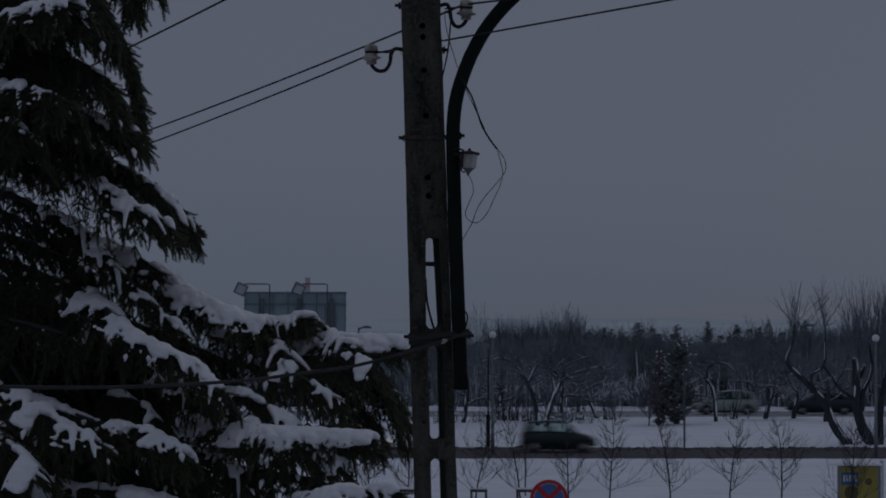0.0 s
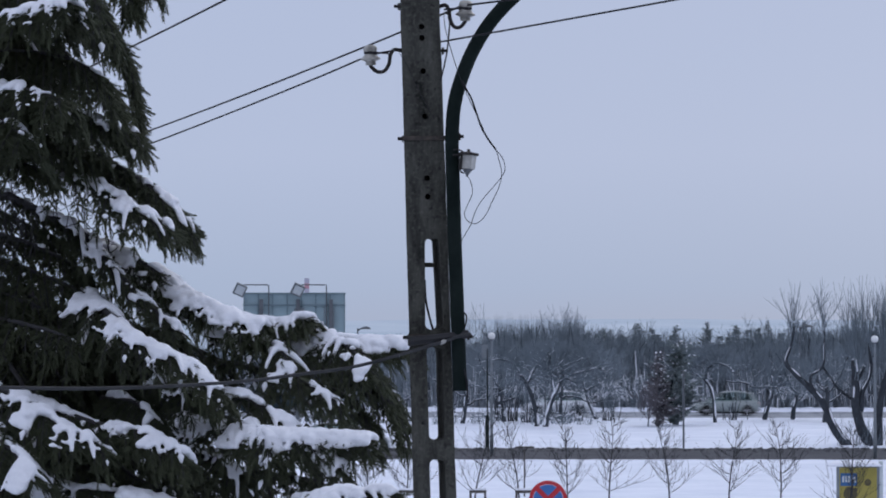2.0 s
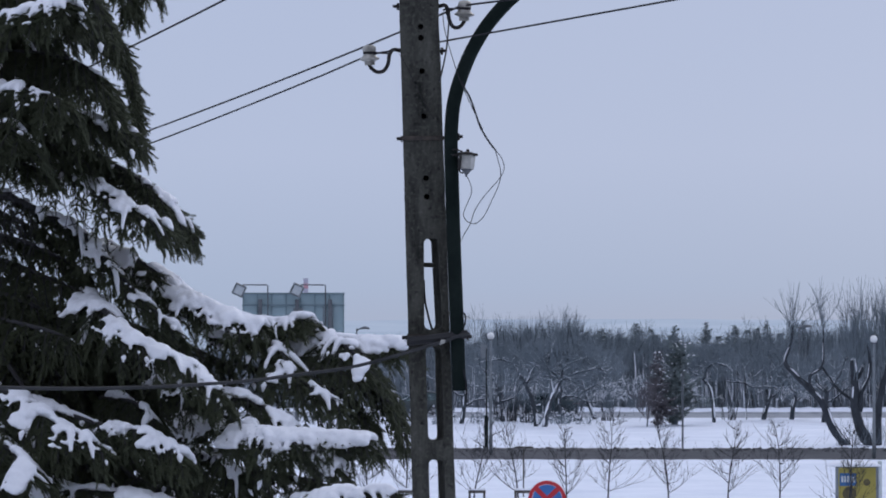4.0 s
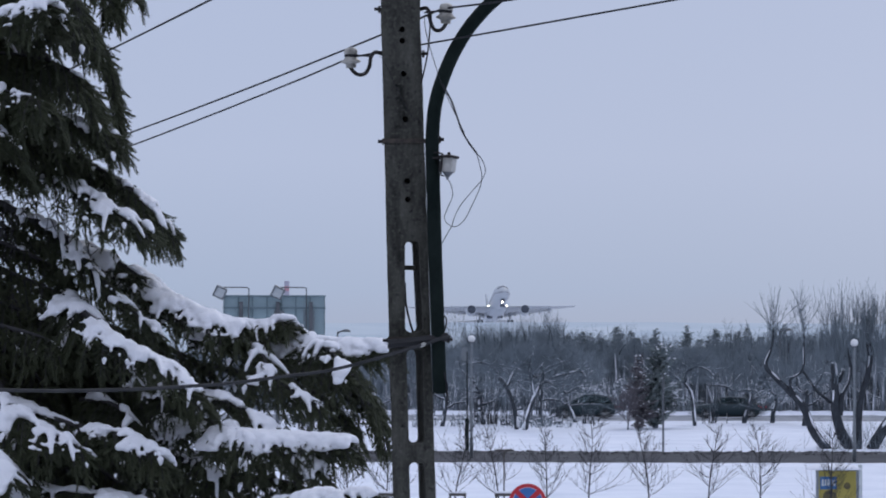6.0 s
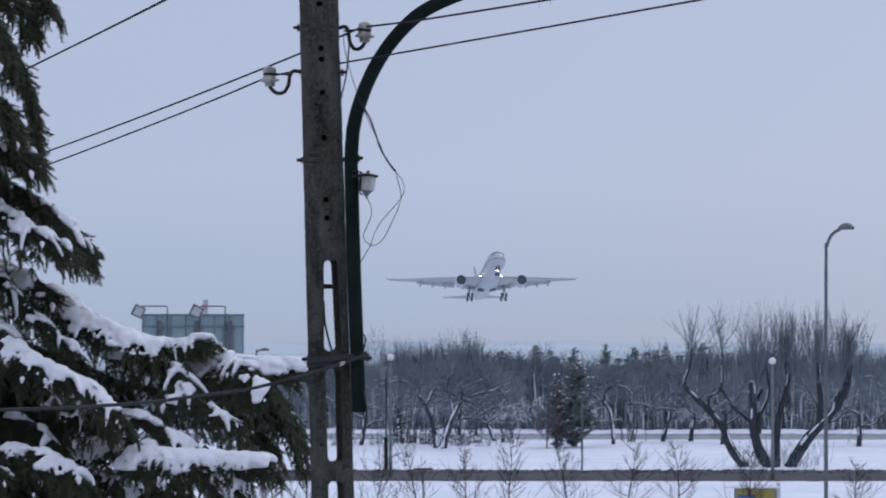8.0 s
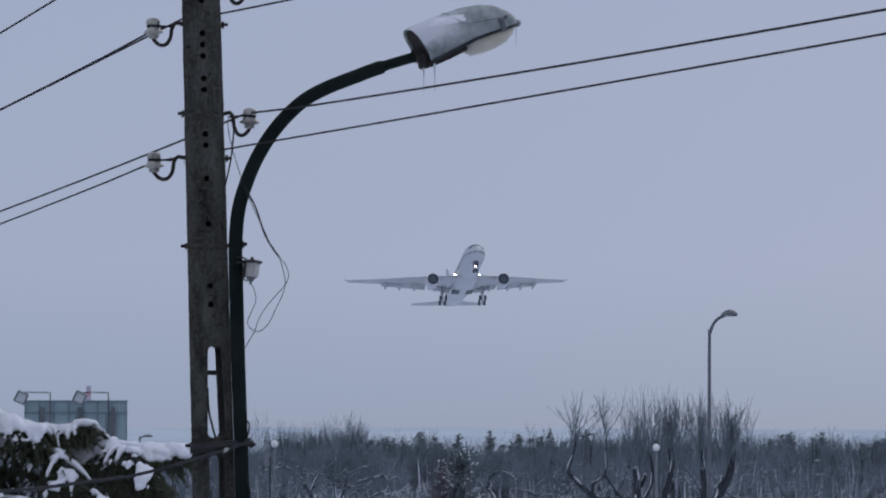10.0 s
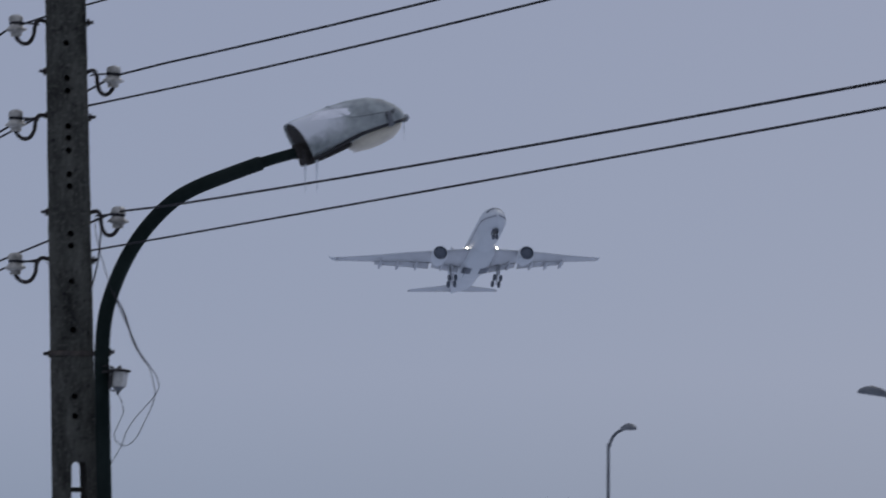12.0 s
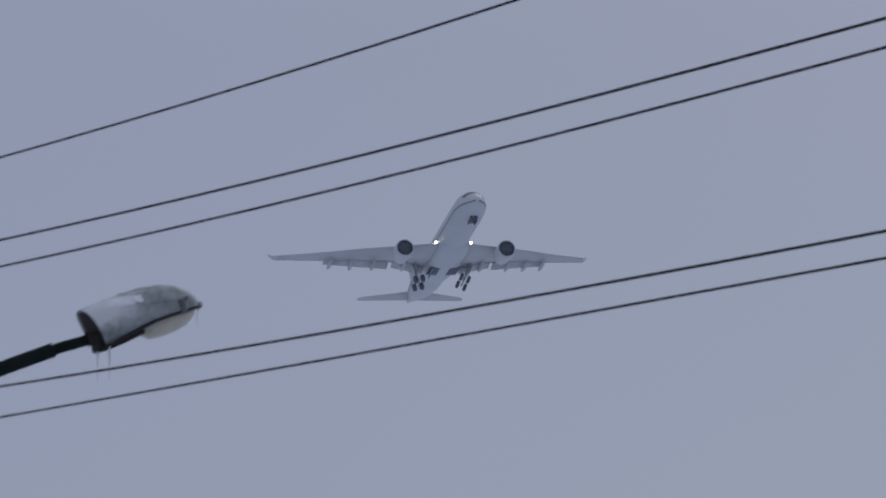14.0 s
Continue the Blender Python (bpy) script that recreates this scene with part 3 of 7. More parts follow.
def lamp_head(parent):
    """Head along local x, tilted up; rim open to the back."""
    head = new("head")
    head.parent = parent
    head.matrix_local = pose(0.905, AY + 0.215, 7.845, 0, 0, 15) @ pose(0, 0, 0, 0, -14.5, 0) @ Matrix.Diagonal((0.965, 1, 1, 1))
    n = 28
    rings = []
    for x, ry, up, low in ((0.0, 0.105, 0.098, 0.094), (0.02, 0.110, 0.104, 0.092), (0.08, 0.120, 0.114, 0.082), (0.17, 0.132, 0.131, 0.066), (0.27, 0.138, 0.141, 0.048), (0.36, 0.134, 0.136, 0.030),
                           (0.43, 0.120, 0.116, 0.017), (0.485, 0.094, 0.084, 0.008), (0.52, 0.062, 0.052, 0.004), (0.533, 0.026, 0.022, 0.002)):
        ring = []
        for j in range(n):
            a = 2 * math.pi * j / n
            c, s = math.cos(a), math.sin(a)
            ring.append((x - 0.38 * max(0, 1 - x / 0.16) * (up if s > 0 else low) * s, ry * math.copysign(abs(c) ** 0.8, c), (up if s > 0 else low) * math.copysign(abs(s) ** 0.9, s)))
        rings.append(ring)
    g = Geo()
    g.loft(rings, False)
    inner = [[(p[0] + 0.004, p[1] * 0.94, p[2] * 0.94) for p in r] for r in rings[:3]]
    g.loft([rings[0], inner[0], inner[2]], False)
    g.add(inner[2], [tuple(range(n))])
    part("housing", g, M_ALU, head, "dull grey aluminium housing", True)
    # dark plate put where the open back lies in shade
    g = Geo()
    g.loft([[(p[0] + 0.012, p[1] * 0.90, p[2] * 0.90) for p in rings[0]], [(p[0] + 0.04, p[1] * 0.90, p[2] * 0.88) for p in rings[1]]], True)
    part("back_shade", g, M_ALU_DARK, head, "dark plate painting in the shade of the open back")
    g = Geo()
    g.tube([(-0.03, 0, -0.035), (0.10, 0, -0.035)], 0.034, 12)
    g.box(-0.005, 0.05, -0.05, 0.05, -0.105, -0.03, 0.01)
    part("socket", g, M_ALU_DARK, head)
    g = Geo()
    g.tube([(0.02, -0.055, -0.092), (0.12, -0.065, -0.078), (0.225, -0.07, -0.058)], [0.016, 0.014, 0.011], 10)
    part("under_bar", g, M_ALU_DARK, head, "dark bar under the housing", True)
    g = Geo()
    seam = []
    for x, ry, up, k in ((0.17, 0.132, 0.131, 1.0), (0.172, 0.132, 0.131, 0.80), (0.178, 0.1325, 0.132, 0.62), (0.20, 0.134, 0.134, 0.36), (0.24, 0.136, 0.138, 0.25), (0.30, 0.137, 0.140, 0.22), (0.36, 0.134, 0.136, 0.22), (0.42, 0.1225, 0.119, 0.24)):
        a = math.pi - math.pi / 2 * k
        seam.append((x, -(ry + 0.001) * abs(math.cos(a)) ** 0.8, (up + 0.001) * math.sin(a) ** 0.9))
    g.tube(bend(seam, 4), 0.0032, 6)
    part("seam", g, M_ALU, head, "raised edge of the hinged cover", True)
    g = Geo()
    bowl = []
    for x, w, d in ((0.230, 0.05, 0.024), (0.240, 0.080, 0.060), (0.27, 0.098, 0.082), (0.33, 0.106, 0.084), (0.39, 0.104, 0.078), (0.45, 0.088, 0.064), (0.49, 0.062, 0.040), (0.512, 0.028, 0.014)):
        bowl.append([(x, w * math.cos(a), -0.018 * (1 - x / 0.52) - 0.006 - d * math.sin(a) ** 0.8 if 0 < a < math.pi else -0.008) for a in np.linspace(0, math.pi, 15)])
    g.loft(bowl)
    part("bowl", g, M_BOWL, head, "yellowed frosted bowl", True)
    g = Geo()
    g.tube([(0.03, -0.085, -0.088), (0.10, -0.095, -0.070), (0.17, -0.110, -0.052), (0.27, -0.130, -0.026), (0.36, -0.128, -0.015), (0.43, -0.115, -0.008), (0.485, -0.09, -0.004), (0.52, -0.058, 0)], 0.008, 6)
    part("rim_gasket", g, M_PLASTIC, head)
    g = Geo()
    g.box(0.405, 0.435, -0.132, -0.112, -0.022, 0.045, 0.006)
    g.spin([(0, 0), (0.009, 0), (0.009, 0.012), (0, 0.012)], (0.408, -0.130, 0.036), (0, -1, 0.2), 8)
    g.spin([(0, 0), (0.009, 0), (0.009, 0.012), (0, 0.012)], (0.445, -0.116, 0.044), (0.3, -1, 0.2), 8)
    part("latch", g, M_GALV_DARK, head, "dark toggle latch", True)
    g = Geo()
    g.spin([(0, 0), (0.014, 0), (0.019, 0.014), (0.017, 0.030), (0.010, 0.038), (0, 0.040)], (0.522, 0, 0.006), (1, 0, 0.05), 10)
    part("nose_knob", g, M_GALV, head, "", True)
    # wind-packed snow on the flank
    rings2 = []
    for x, ry, up in ((0.045, 0.117, 0.1115), (0.06, 0.119, 0.1135), (0.08, 0.1215, 0.116), (0.10, 0.1245, 0.120), (0.12, 0.127, 0.1245), (0.14, 0.129, 0.128),
                      (0.16, 0.1315, 0.131), (0.18, 0.1335, 0.134), (0.20, 0.135, 0.136), (0.215, 0.1365, 0.1375), (0.23, 0.1375, 0.139), (0.24, 0.138, 0.140)):
        strip = []
        k0 = 0.38 - 0.6 * (x - 0.05) + 0.06 * noise.noise((x * 13, 2, 7))
        k1 = 0.84 - 1.6 * (x - 0.05) + 0.05 * noise.noise((x * 11, 5, 7))
        for i in range(9):
            t = i / 8
            a = math.pi + math.pi / 2 * -(k0 + (k1 - k0) * t)
            bump = -0.004 + 0.010 * (math.sin(math.pi * t) * math.sin(math.pi * (x - 0.043) / 0.20)) ** 0.6 * (0.75 + 0.8 * noise.noise((x * 30, t * 4, 1)))
            c, s = math.cos(a), math.sin(a)
            strip.append((x, -(ry + bump) * abs(c) ** 0.8, (up + bump) * abs(s) ** 0.9))
        rings2.append(strip)
    g = Geo()
    verts = [p for r in rings2 for p in r]
    g.add(verts, [(i * 9 + j, i * 9 + j + 1, i * 9 + 10 + j, i * 9 + 9 + j) for i in range(11) for j in range(8)])
    part("snow_patch", g, M_FROST, head, "thin patch of packed snow", True)
    g = Geo()
    for x, y, z, d, r0 in ((0.040, -0.085, -0.080, 0.165, 0.0056), (-0.004, -0.03, -0.10, 0.135, 0.0040), (0.53, -0.01, -0.005, 0.095, 0.0030)):
        top = Vector((x, y, z))
        down = Vector((-0.24, 0, -0.97))
        g = Geo()
        g.tube([top, top + down * d * 0.4, top + down * d * 0.8, top + down * d], [r0, r0 * 0.75, r0 * 0.4, 0.0004], 6)
        part("icicle", g, M_ICE, head, "thin hanging icicle", True)


lamp_head(lamp)

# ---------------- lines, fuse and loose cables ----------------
# right-hand run of each wire, fitted to the camera's view: where it starts, its slope and sag; those of the left-hand
# insulators are set back to pass behind the shaft
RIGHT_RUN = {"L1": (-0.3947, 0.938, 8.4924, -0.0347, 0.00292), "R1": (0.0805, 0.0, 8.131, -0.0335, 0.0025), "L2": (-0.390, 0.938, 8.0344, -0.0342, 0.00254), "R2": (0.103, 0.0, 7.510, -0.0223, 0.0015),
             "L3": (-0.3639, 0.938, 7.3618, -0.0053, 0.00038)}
# left-hand runs, also lined up to suit the camera's view
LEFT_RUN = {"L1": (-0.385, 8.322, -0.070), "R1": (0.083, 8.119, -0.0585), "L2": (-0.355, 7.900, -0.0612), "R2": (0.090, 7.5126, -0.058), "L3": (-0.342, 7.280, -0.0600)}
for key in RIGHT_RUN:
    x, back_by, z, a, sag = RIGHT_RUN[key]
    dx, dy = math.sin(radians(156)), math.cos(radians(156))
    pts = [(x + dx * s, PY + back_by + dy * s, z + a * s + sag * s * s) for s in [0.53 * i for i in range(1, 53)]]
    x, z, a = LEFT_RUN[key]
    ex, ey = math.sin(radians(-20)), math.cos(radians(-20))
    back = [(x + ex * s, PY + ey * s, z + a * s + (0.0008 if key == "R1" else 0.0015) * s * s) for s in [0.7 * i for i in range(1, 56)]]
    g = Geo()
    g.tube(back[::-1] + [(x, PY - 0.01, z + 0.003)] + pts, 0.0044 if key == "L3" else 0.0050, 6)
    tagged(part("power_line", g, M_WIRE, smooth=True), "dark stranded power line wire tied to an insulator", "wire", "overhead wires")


def loose(name, label, pts, r, n=7):
    g = Geo()
    g.tube(bend(pts, n), r, 6)
    return tagged(part(name, g, M_WIRE, smooth=True), label, "cable", "loose cables on the pole")


CY = PY - 0.10
drop = loose("drop_cable", "grey drop cable strung from the pole", [(0.13, CY - 0.075, 5.968), (0.06, CY - 0.075, 5.950), (-0.011, CY - 0.068, 5.925), (-0.379, CY - 0.2, 5.821), (-0.642, CY - 0.35, 5.783), (-1.011, CY - 0.6, 5.744), (-1.75, CY - 1.1, 5.73), (-3.2, CY - 2.0, 5.80)], 0.0088)
drop.data.materials[0] = M_CABLE
g = Geo()
g.tube([(-0.014, CY - 0.066, 5.920), (0.004, CY - 0.068, 5.930), (0.016, CY - 0.066, 5.934)], [0.008, 0.011, 0.004], 7)
tagged(part("cable_end", g, M_FUSE, smooth=True), "pale frayed end of the drop cable", "cable")
loose("lamp_cable", "thick black cable hanging beside the lamp tube", [(0.090, AY - 0.05, 7.147), (0.105, AY - 0.05, 7.115), (0.132, AY - 0.05, 7.065), (0.156, AY - 0.05, 6.997), (0.179, AY - 0.05, 6.931), (0.214, AY - 0.05, 6.870), (0.248, AY - 0.05, 6.825)], 0.0048)
loose("lamp_wire", "thin wire hanging in a loop", [(0.248, AY - 0.05, 6.825), (0.277, AY - 0.05, 6.788), (0.290, AY - 0.05, 6.741), (0.274, AY - 0.05, 6.699), (0.232, AY - 0.05, 6.649), (0.187, AY - 0.05, 6.596), (0.153, AY - 0.05, 6.541), (0.132, AY - 0.05, 6.480), (0.108, AY - 0.05, 6.438), (0.079, AY - 0.05, 6.385)], 0.0020)
loose("lamp_wire", "thin wire looping back to the fuse", [(0.248, AY - 0.05, 6.825), (0.264, AY - 0.05, 6.767), (0.274, AY - 0.05, 6.715), (0.264, AY - 0.05, 6.659), (0.232, AY - 0.05, 6.588), (0.200, AY - 0.05, 6.522), (0.169, AY - 0.05, 6.488), (0.142, AY - 0.05, 6.480), (0.111, AY - 0.05, 6.496), (0.100, AY - 0.05, 6.527), (0.116, AY - 0.05, 6.570), (0.137, AY - 0.05, 6.622), (0.132, AY - 0.05, 6.667), (0.116, AY - 0.05, 6.701)], 0.0020)
loose("jumper_wire", "short black jumper beside the shaft", [(0.010, CY, 7.478), (0.03, CY, 7.45), (0.027, CY, 7.37), (0.015, CY, 7.27), (-0.012, CY, 7.15)], 0.0042)
loose("jumper_wire", "thin jumper running down to the lamp", [(0.004, CY, 7.478), (0.006, CY, 7.43), (0.02, CY, 7.36), (0.06, CY - 0.06, 7.22), (0.10, CY - 0.08, 7.11), (0.19, CY - 0.08, 6.92)], 0.0018)
loose("earth_wire", "thin wire slanting down the face of the pole", [(-0.205, PY - 0.082, 7.285), (-0.17, PY - 0.082, 7.23), (-0.13, PY - 0.081, 7.143), (-0.085, PY - 0.081, 7.055), (-0.037, PY - 0.082, 6.972)], 0.0014)
loose("tail_cable", "frayed cable end hanging below the lamp tube", [(0.098, AY - 0.02, 5.80), (0.112, AY - 0.02, 5.74), (0.114, AY - 0.02, 5.69), (0.112, AY - 0.02, 5.645)], 0.0055)
loose("tail_cable", "cable loop above the clamp", [(0.095, AY, 5.97), (0.11, AY - 0.02, 6.03), (0.104, AY - 0.02, 6.06), (0.085, AY, 6.065)], 0.0042)
loose("tail_cable", "cable passing through the slot", [(-0.086, PY, 6.22), (-0.080, PY, 6.12), (-0.060, PY, 6.03), (-0.046, PY, 5.985)], 0.005)

fuse = thing("fuse_box", "small square ivory ceramic line fuse on a short bracket", "fuse", pose(0.117, AY - 0.04, 6.772, 0, 4, 25) @ Matrix.Scale(0.92, 4))
g = Geo()
for a0, a1, z0, z1 in ((0.040, 0.043, -0.040, -0.020), (0.043, 0.046, -0.020, 0.030)):
    g.spin([(0.0, z0), (a0, z0), (a1, z1), (0.0, z1)], (0, 0, 0), (0, 0, 1), 4)
part("body", g, M_FUSE, fuse, "yellowed ivory ceramic body")
g = Geo()
g.spin([(0.0, 0.031), (0.055, 0.031), (0.057, 0.035), (0.054, 0.041), (0.020, 0.047), (0.009, 0.050), (0.008, 0.060), (0.0, 0.062)], (0, 0, 0), (0, 0, 1), 8)
part("cap", g, M_IRON, fuse, "dark iron cap with a stud")
g = Geo()
g.spin([(0.0, -0.080), (0.004, -0.080), (0.009, -0.066), (0.026, -0.046), (0.034, -0.041), (0.0, -0.0405)], (0, 0, 0), (0, 0, 1), 8)
part("nozzle", g, M_GALV_DARK, fuse, "", True)
g = Geo()
g.box(-0.044, -0.038, -0.014, 0.014, -0.045, 0.036, 0.002)
g.tube([(-0.078, 0.02, 0.052), (-0.058, 0.01, 0.056), (-0.030, 0, 0.046)], 0.0045, 6)
g.tube([(-0.078, 0.02, 0.026), (-0.052, 0.01, 0.028), (-0.038, 0, 0.024)], 0.006, 6)
g.tube([(-0.041, 0, -0.044), (-0.034, 0, -0.06), (-0.018, 0, -0.062)], 0.004, 6)
part("bracket", g, M_IRON, fuse)

# the neighbouring poles of the line, out of view
for m in (pose(26 * math.sin(radians(156)), 26 * math.cos(radians(156)), 0.25), pose(38.5 * math.sin(radians(-20)), 38.5 * math.cos(radians(-20)), 0.0)):
    copy_thing(POLE, m)


# ---------------- snow-laden spruce beside the house ----------------
# boughs: how much snow lies on them, how long their side twigs are, then their line from the trunk to the tip
UPPER = (
    (0.9, 0.26, (-2.81, 20.0, 7.78), (-2.38, 19.2, 7.78), (-2.10, 18.9, 7.81)),
    (0.0, 0.12, (-2.84, 20.2, 8.18), (-2.21, 20.0, 8.13), (-1.89, 19.8, 8.04), (-1.82, 19.8, 7.89)),
    (0.0, 0.09, (-2.84, 20.2, 8.32), (-1.95, 20.0, 8.19), (-1.72, 19.8, 7.99)),
    (0.12, 0.12, (-2.81, 20.0, 7.79), (-2.22, 19.8, 7.82), (-1.95, 19.7, 7.73), (-1.81, 19.7, 7.47), (-1.76, 19.7, 7.15)),
    (0.1, 0.24, (-2.79, 19.8, 7.61), (-2.24, 19.4, 7.55), (-1.94, 19.3, 7.41), (-1.84, 19.3, 7.20)),
    (0.35, 0.24, (-2.76, 19.6, 7.40), (-2.36, 19.0, 7.33), (-2.13, 18.8, 7.26)),
    (0.6, 0.24, (-2.79, 19.8, 7.28), (-2.18, 19.4, 7.23), (-1.94, 19.3, 7.17), (-1.76, 19.3, 7.10)),
    (0.35, 0.24, (-2.74, 19.5, 7.24), (-2.47, 18.9, 7.15), (-2.33, 18.7, 7.05)),
    (0.32, 0.22, (-2.68, 20.0, 7.26), (-2.16, 19.8, 7.08), (-1.86, 19.6, 6.91), (-1.64, 19.5, 6.77), (-1.46, 19.5, 6.59)),
)
MIDDLE = (
    (0.1, 0.18, (-2.76, 19.6, 7.10), (-2.33, 19.3, 7.06), (-2.04, 19.3, 6.94)),
    (0.35, 0.24, (-2.37, 19.6, 6.99), (-1.91, 19.3, 6.78), (-1.74, 19.2, 6.66), (-1.57, 19.2, 6.58)),
    (0.1, 0.13, (-2.74, 19.5, 7.02), (-2.44, 19.2, 6.94), (-2.24, 19.1, 6.87)),
    (0.55, 0.13, (-2.83, 20.1, 6.90), (-2.41, 19.7, 6.70), (-2.11, 19.5, 6.56), (-1.95, 19.4, 6.40), (-1.70, 19.3, 6.15), (-1.52, 19.2, 5.99)),
    (1.0, 0.26, (-1.72, 19.8, 6.35), (-1.43, 19.5, 6.15), (-1.04, 19.3, 6.01)),
    (1.1, 0.24, (-1.95, 20.0, 6.34), (-1.39, 19.7, 6.10), (-1.02, 19.5, 6.01), (-0.80, 19.4, 6.04)),
    (1.05, 0.22, (-1.45, 20.0, 6.03), (-0.93, 19.7, 5.95), (-0.57, 19.5, 5.91), (-0.25, 19.4, 5.90)),
    (0.76, 0.23, (-2.10, 19.6, 6.24), (-1.89, 19.1, 6.07), (-1.73, 18.9, 5.93), (-1.42, 18.8, 5.80), (-1.23, 18.7, 5.63)),
)
LOWER = (
    (0.68, 0.24, (-2.70, 19.2, 5.72), (-2.33, 18.8, 5.59), (-2.12, 18.6, 5.47), (-1.87, 18.5, 5.35)),
    (0.64, 0.2, (-2.66, 19.4, 5.65), (-2.23, 19.0, 5.55), (-1.92, 18.8, 5.46), (-1.62, 18.6, 5.41), (-1.42, 18.5, 5.30)),
    (0.7, 0.25, (-2.66, 18.9, 5.47), (-2.36, 18.5, 5.33), (-2.21, 18.3, 5.19)),
    (0.8, 0.22, (-2.29, 19.0, 5.11), (-1.84, 18.6, 5.09), (-1.46, 18.5, 5.04)),
    (0.55, 0.16, (-1.95, 19.4, 5.59), (-1.72, 19.0, 5.57), (-1.59, 18.8, 5.45)),
    (0.7, 0.14, (-1.31, 19.5, 5.62), (-1.09, 19.0, 5.59), (-0.83, 18.9, 5.45)),
    (1.15, 0.17, (-1.57, 19.5, 5.48), (-1.22, 19.0, 5.43), (-0.95, 18.7, 5.40), (-0.63, 18.6, 5.39), (-0.42, 18.5, 5.38)),
)
INNER = (
    (0.62, 0.22, (-2.28, 20.0, 6.60), (-1.90, 19.7, 6.45), (-1.68, 19.6, 6.33), (-1.45, 19.6, 6.16)),
    (1.2, 0.09, (-1.08, 18.9, 5.46), (-0.96, 18.6, 5.39), (-0.93, 18.6, 5.27)),
    (1.2, 0.11, (-0.76, 18.7, 5.40), (-0.65, 18.6, 5.33), (-0.57, 18.5, 5.23)),
    (0.6, 0.16, (-1.27, 19.8, 5.99), (-0.95, 19.3, 5.88), (-0.84, 19.1, 5.73), (-0.58, 19.0, 5.57)),
    (0.7, 0.18, (-0.74, 19.7, 5.96), (-0.56, 19.3, 5.90), (-0.43, 19.1, 5.76)),
    (0.15, 0.22, (-2.63, 19.6, 6.06), (-2.21, 19.1, 5.97), (-2.06, 19.0, 5.91)),
    (0.5, 0.14, (-1.65, 19.3, 5.77), (-1.47, 19.0, 5.67), (-1.38, 18.9, 5.60)),
    (0.5, 0.18, (-1.58, 19.6, 5.30), (-1.22, 19.0, 5.23), (-1.13, 18.9, 5.17)),
    (0.8, 0.18, (-0.82, 18.6, 5.03), (-0.56, 18.1, 5.11), (-0.25, 18.0, 5.11)),
)
HANGING = (
    (0.0, 0.18, (-2.79, 19.8, 8.15), (-2.35, 19.5, 8.07), (-2.02, 19.4, 7.92), (-1.91, 19.4, 7.74)),
    (0.0, 0.24, (-2.77, 19.7, 7.96), (-2.28, 19.4, 7.89), (-1.94, 19.3, 7.70)),
    (0.0, 0.09, (-2.84, 20.2, 6.78), (-2.48, 20.0, 6.61), (-2.25, 19.9, 6.51)),
    (0.1, 0.12, (-2.83, 20.1, 6.60), (-2.38, 19.7, 6.47), (-2.06, 19.5, 6.32)),
    (0.1, 0.25, (-2.81, 20.0, 6.46), (-2.40, 19.6, 6.33), (-2.05, 19.4, 6.19)),
    (0.0, 0.28, (-2.80, 19.9, 6.26), (-2.35, 19.5, 6.12), (-2.08, 19.4, 5.99)),
)
BACK = (
    (0.15, 0.28, (-1.36, 20.2, 5.93), (-0.75, 20.0, 5.81), (-0.41, 20.0, 5.74), (-0.29, 20.0, 5.59)),
    (0.0, 0.26, (-1.03, 20.3, 5.82), (-0.55, 20.2, 5.71), (-0.35, 20.1, 5.62), (-0.26, 20.1, 5.47)),
    (0.1, 0.22, (-1.23, 20.2, 5.77), (-0.65, 20.0, 5.63), (-0.43, 19.9, 5.45)),
    (0.0, 0.3, (-2.41, 20.0, 6.13), (-1.75, 20.0, 5.98), (-1.28, 20.0, 5.79)),
    (0.0, 0.3, (-2.11, 20.0, 5.63), (-1.51, 20.0, 5.53), (-0.95, 20.0, 5.36)),
    (0.0, 0.3, (-1.95, 20.0, 5.26), (-1.21, 20.0, 5.16), (-0.74, 19.9, 5.10)),
    (0.0, 0.28, (-1.43, 20.2, 5.39), (-0.86, 20.2, 5.29), (-0.62, 20.2, 5.20)),
)
SPRUCE = Vector((-2.85, 20.3, 0))
rnd = random.Random(21)


def shoot_template(seed, length):
    """A shoot set thickly round with needles; grows along -z."""
    r = random.Random(seed)
    v, f = [], []

    def tri(a, b, c):
        f.append((len(v), len(v) + 1, len(v) + 2))
        v.extend((tuple(a), tuple(b), tuple(c)))

    n = int(length / 0.0036)
    for i in range(n):
        t = (i + 0.5) / n
        p = Vector((0.008 * math.sin(3 * t + seed), 0.008 * math.sin(2.1 * t + seed), -length * t))
        a = 2.4 * i + r.uniform(-0.5, 0.5)
        d = Vector((math.cos(a), math.sin(a), -0.55 - 0.9 * t)).normalized()
        ln = r.uniform(0.018, 0.027) * (1.0 - 0.25 * t)
        w = d.orthogonal().normalized() * 0.0034
        tri(p - w, p + w, p + d * ln)
    for w in (Vector((0.006, 0, 0)), Vector((0, 0.006, 0))):
        tri(-w, w, (0, 0, -length))
    return np.array(v), f


SHOOTS = [shoot_template(i, (0.06, 0.075, 0.09, 0.11)[i % 4]) for i in range(12)]


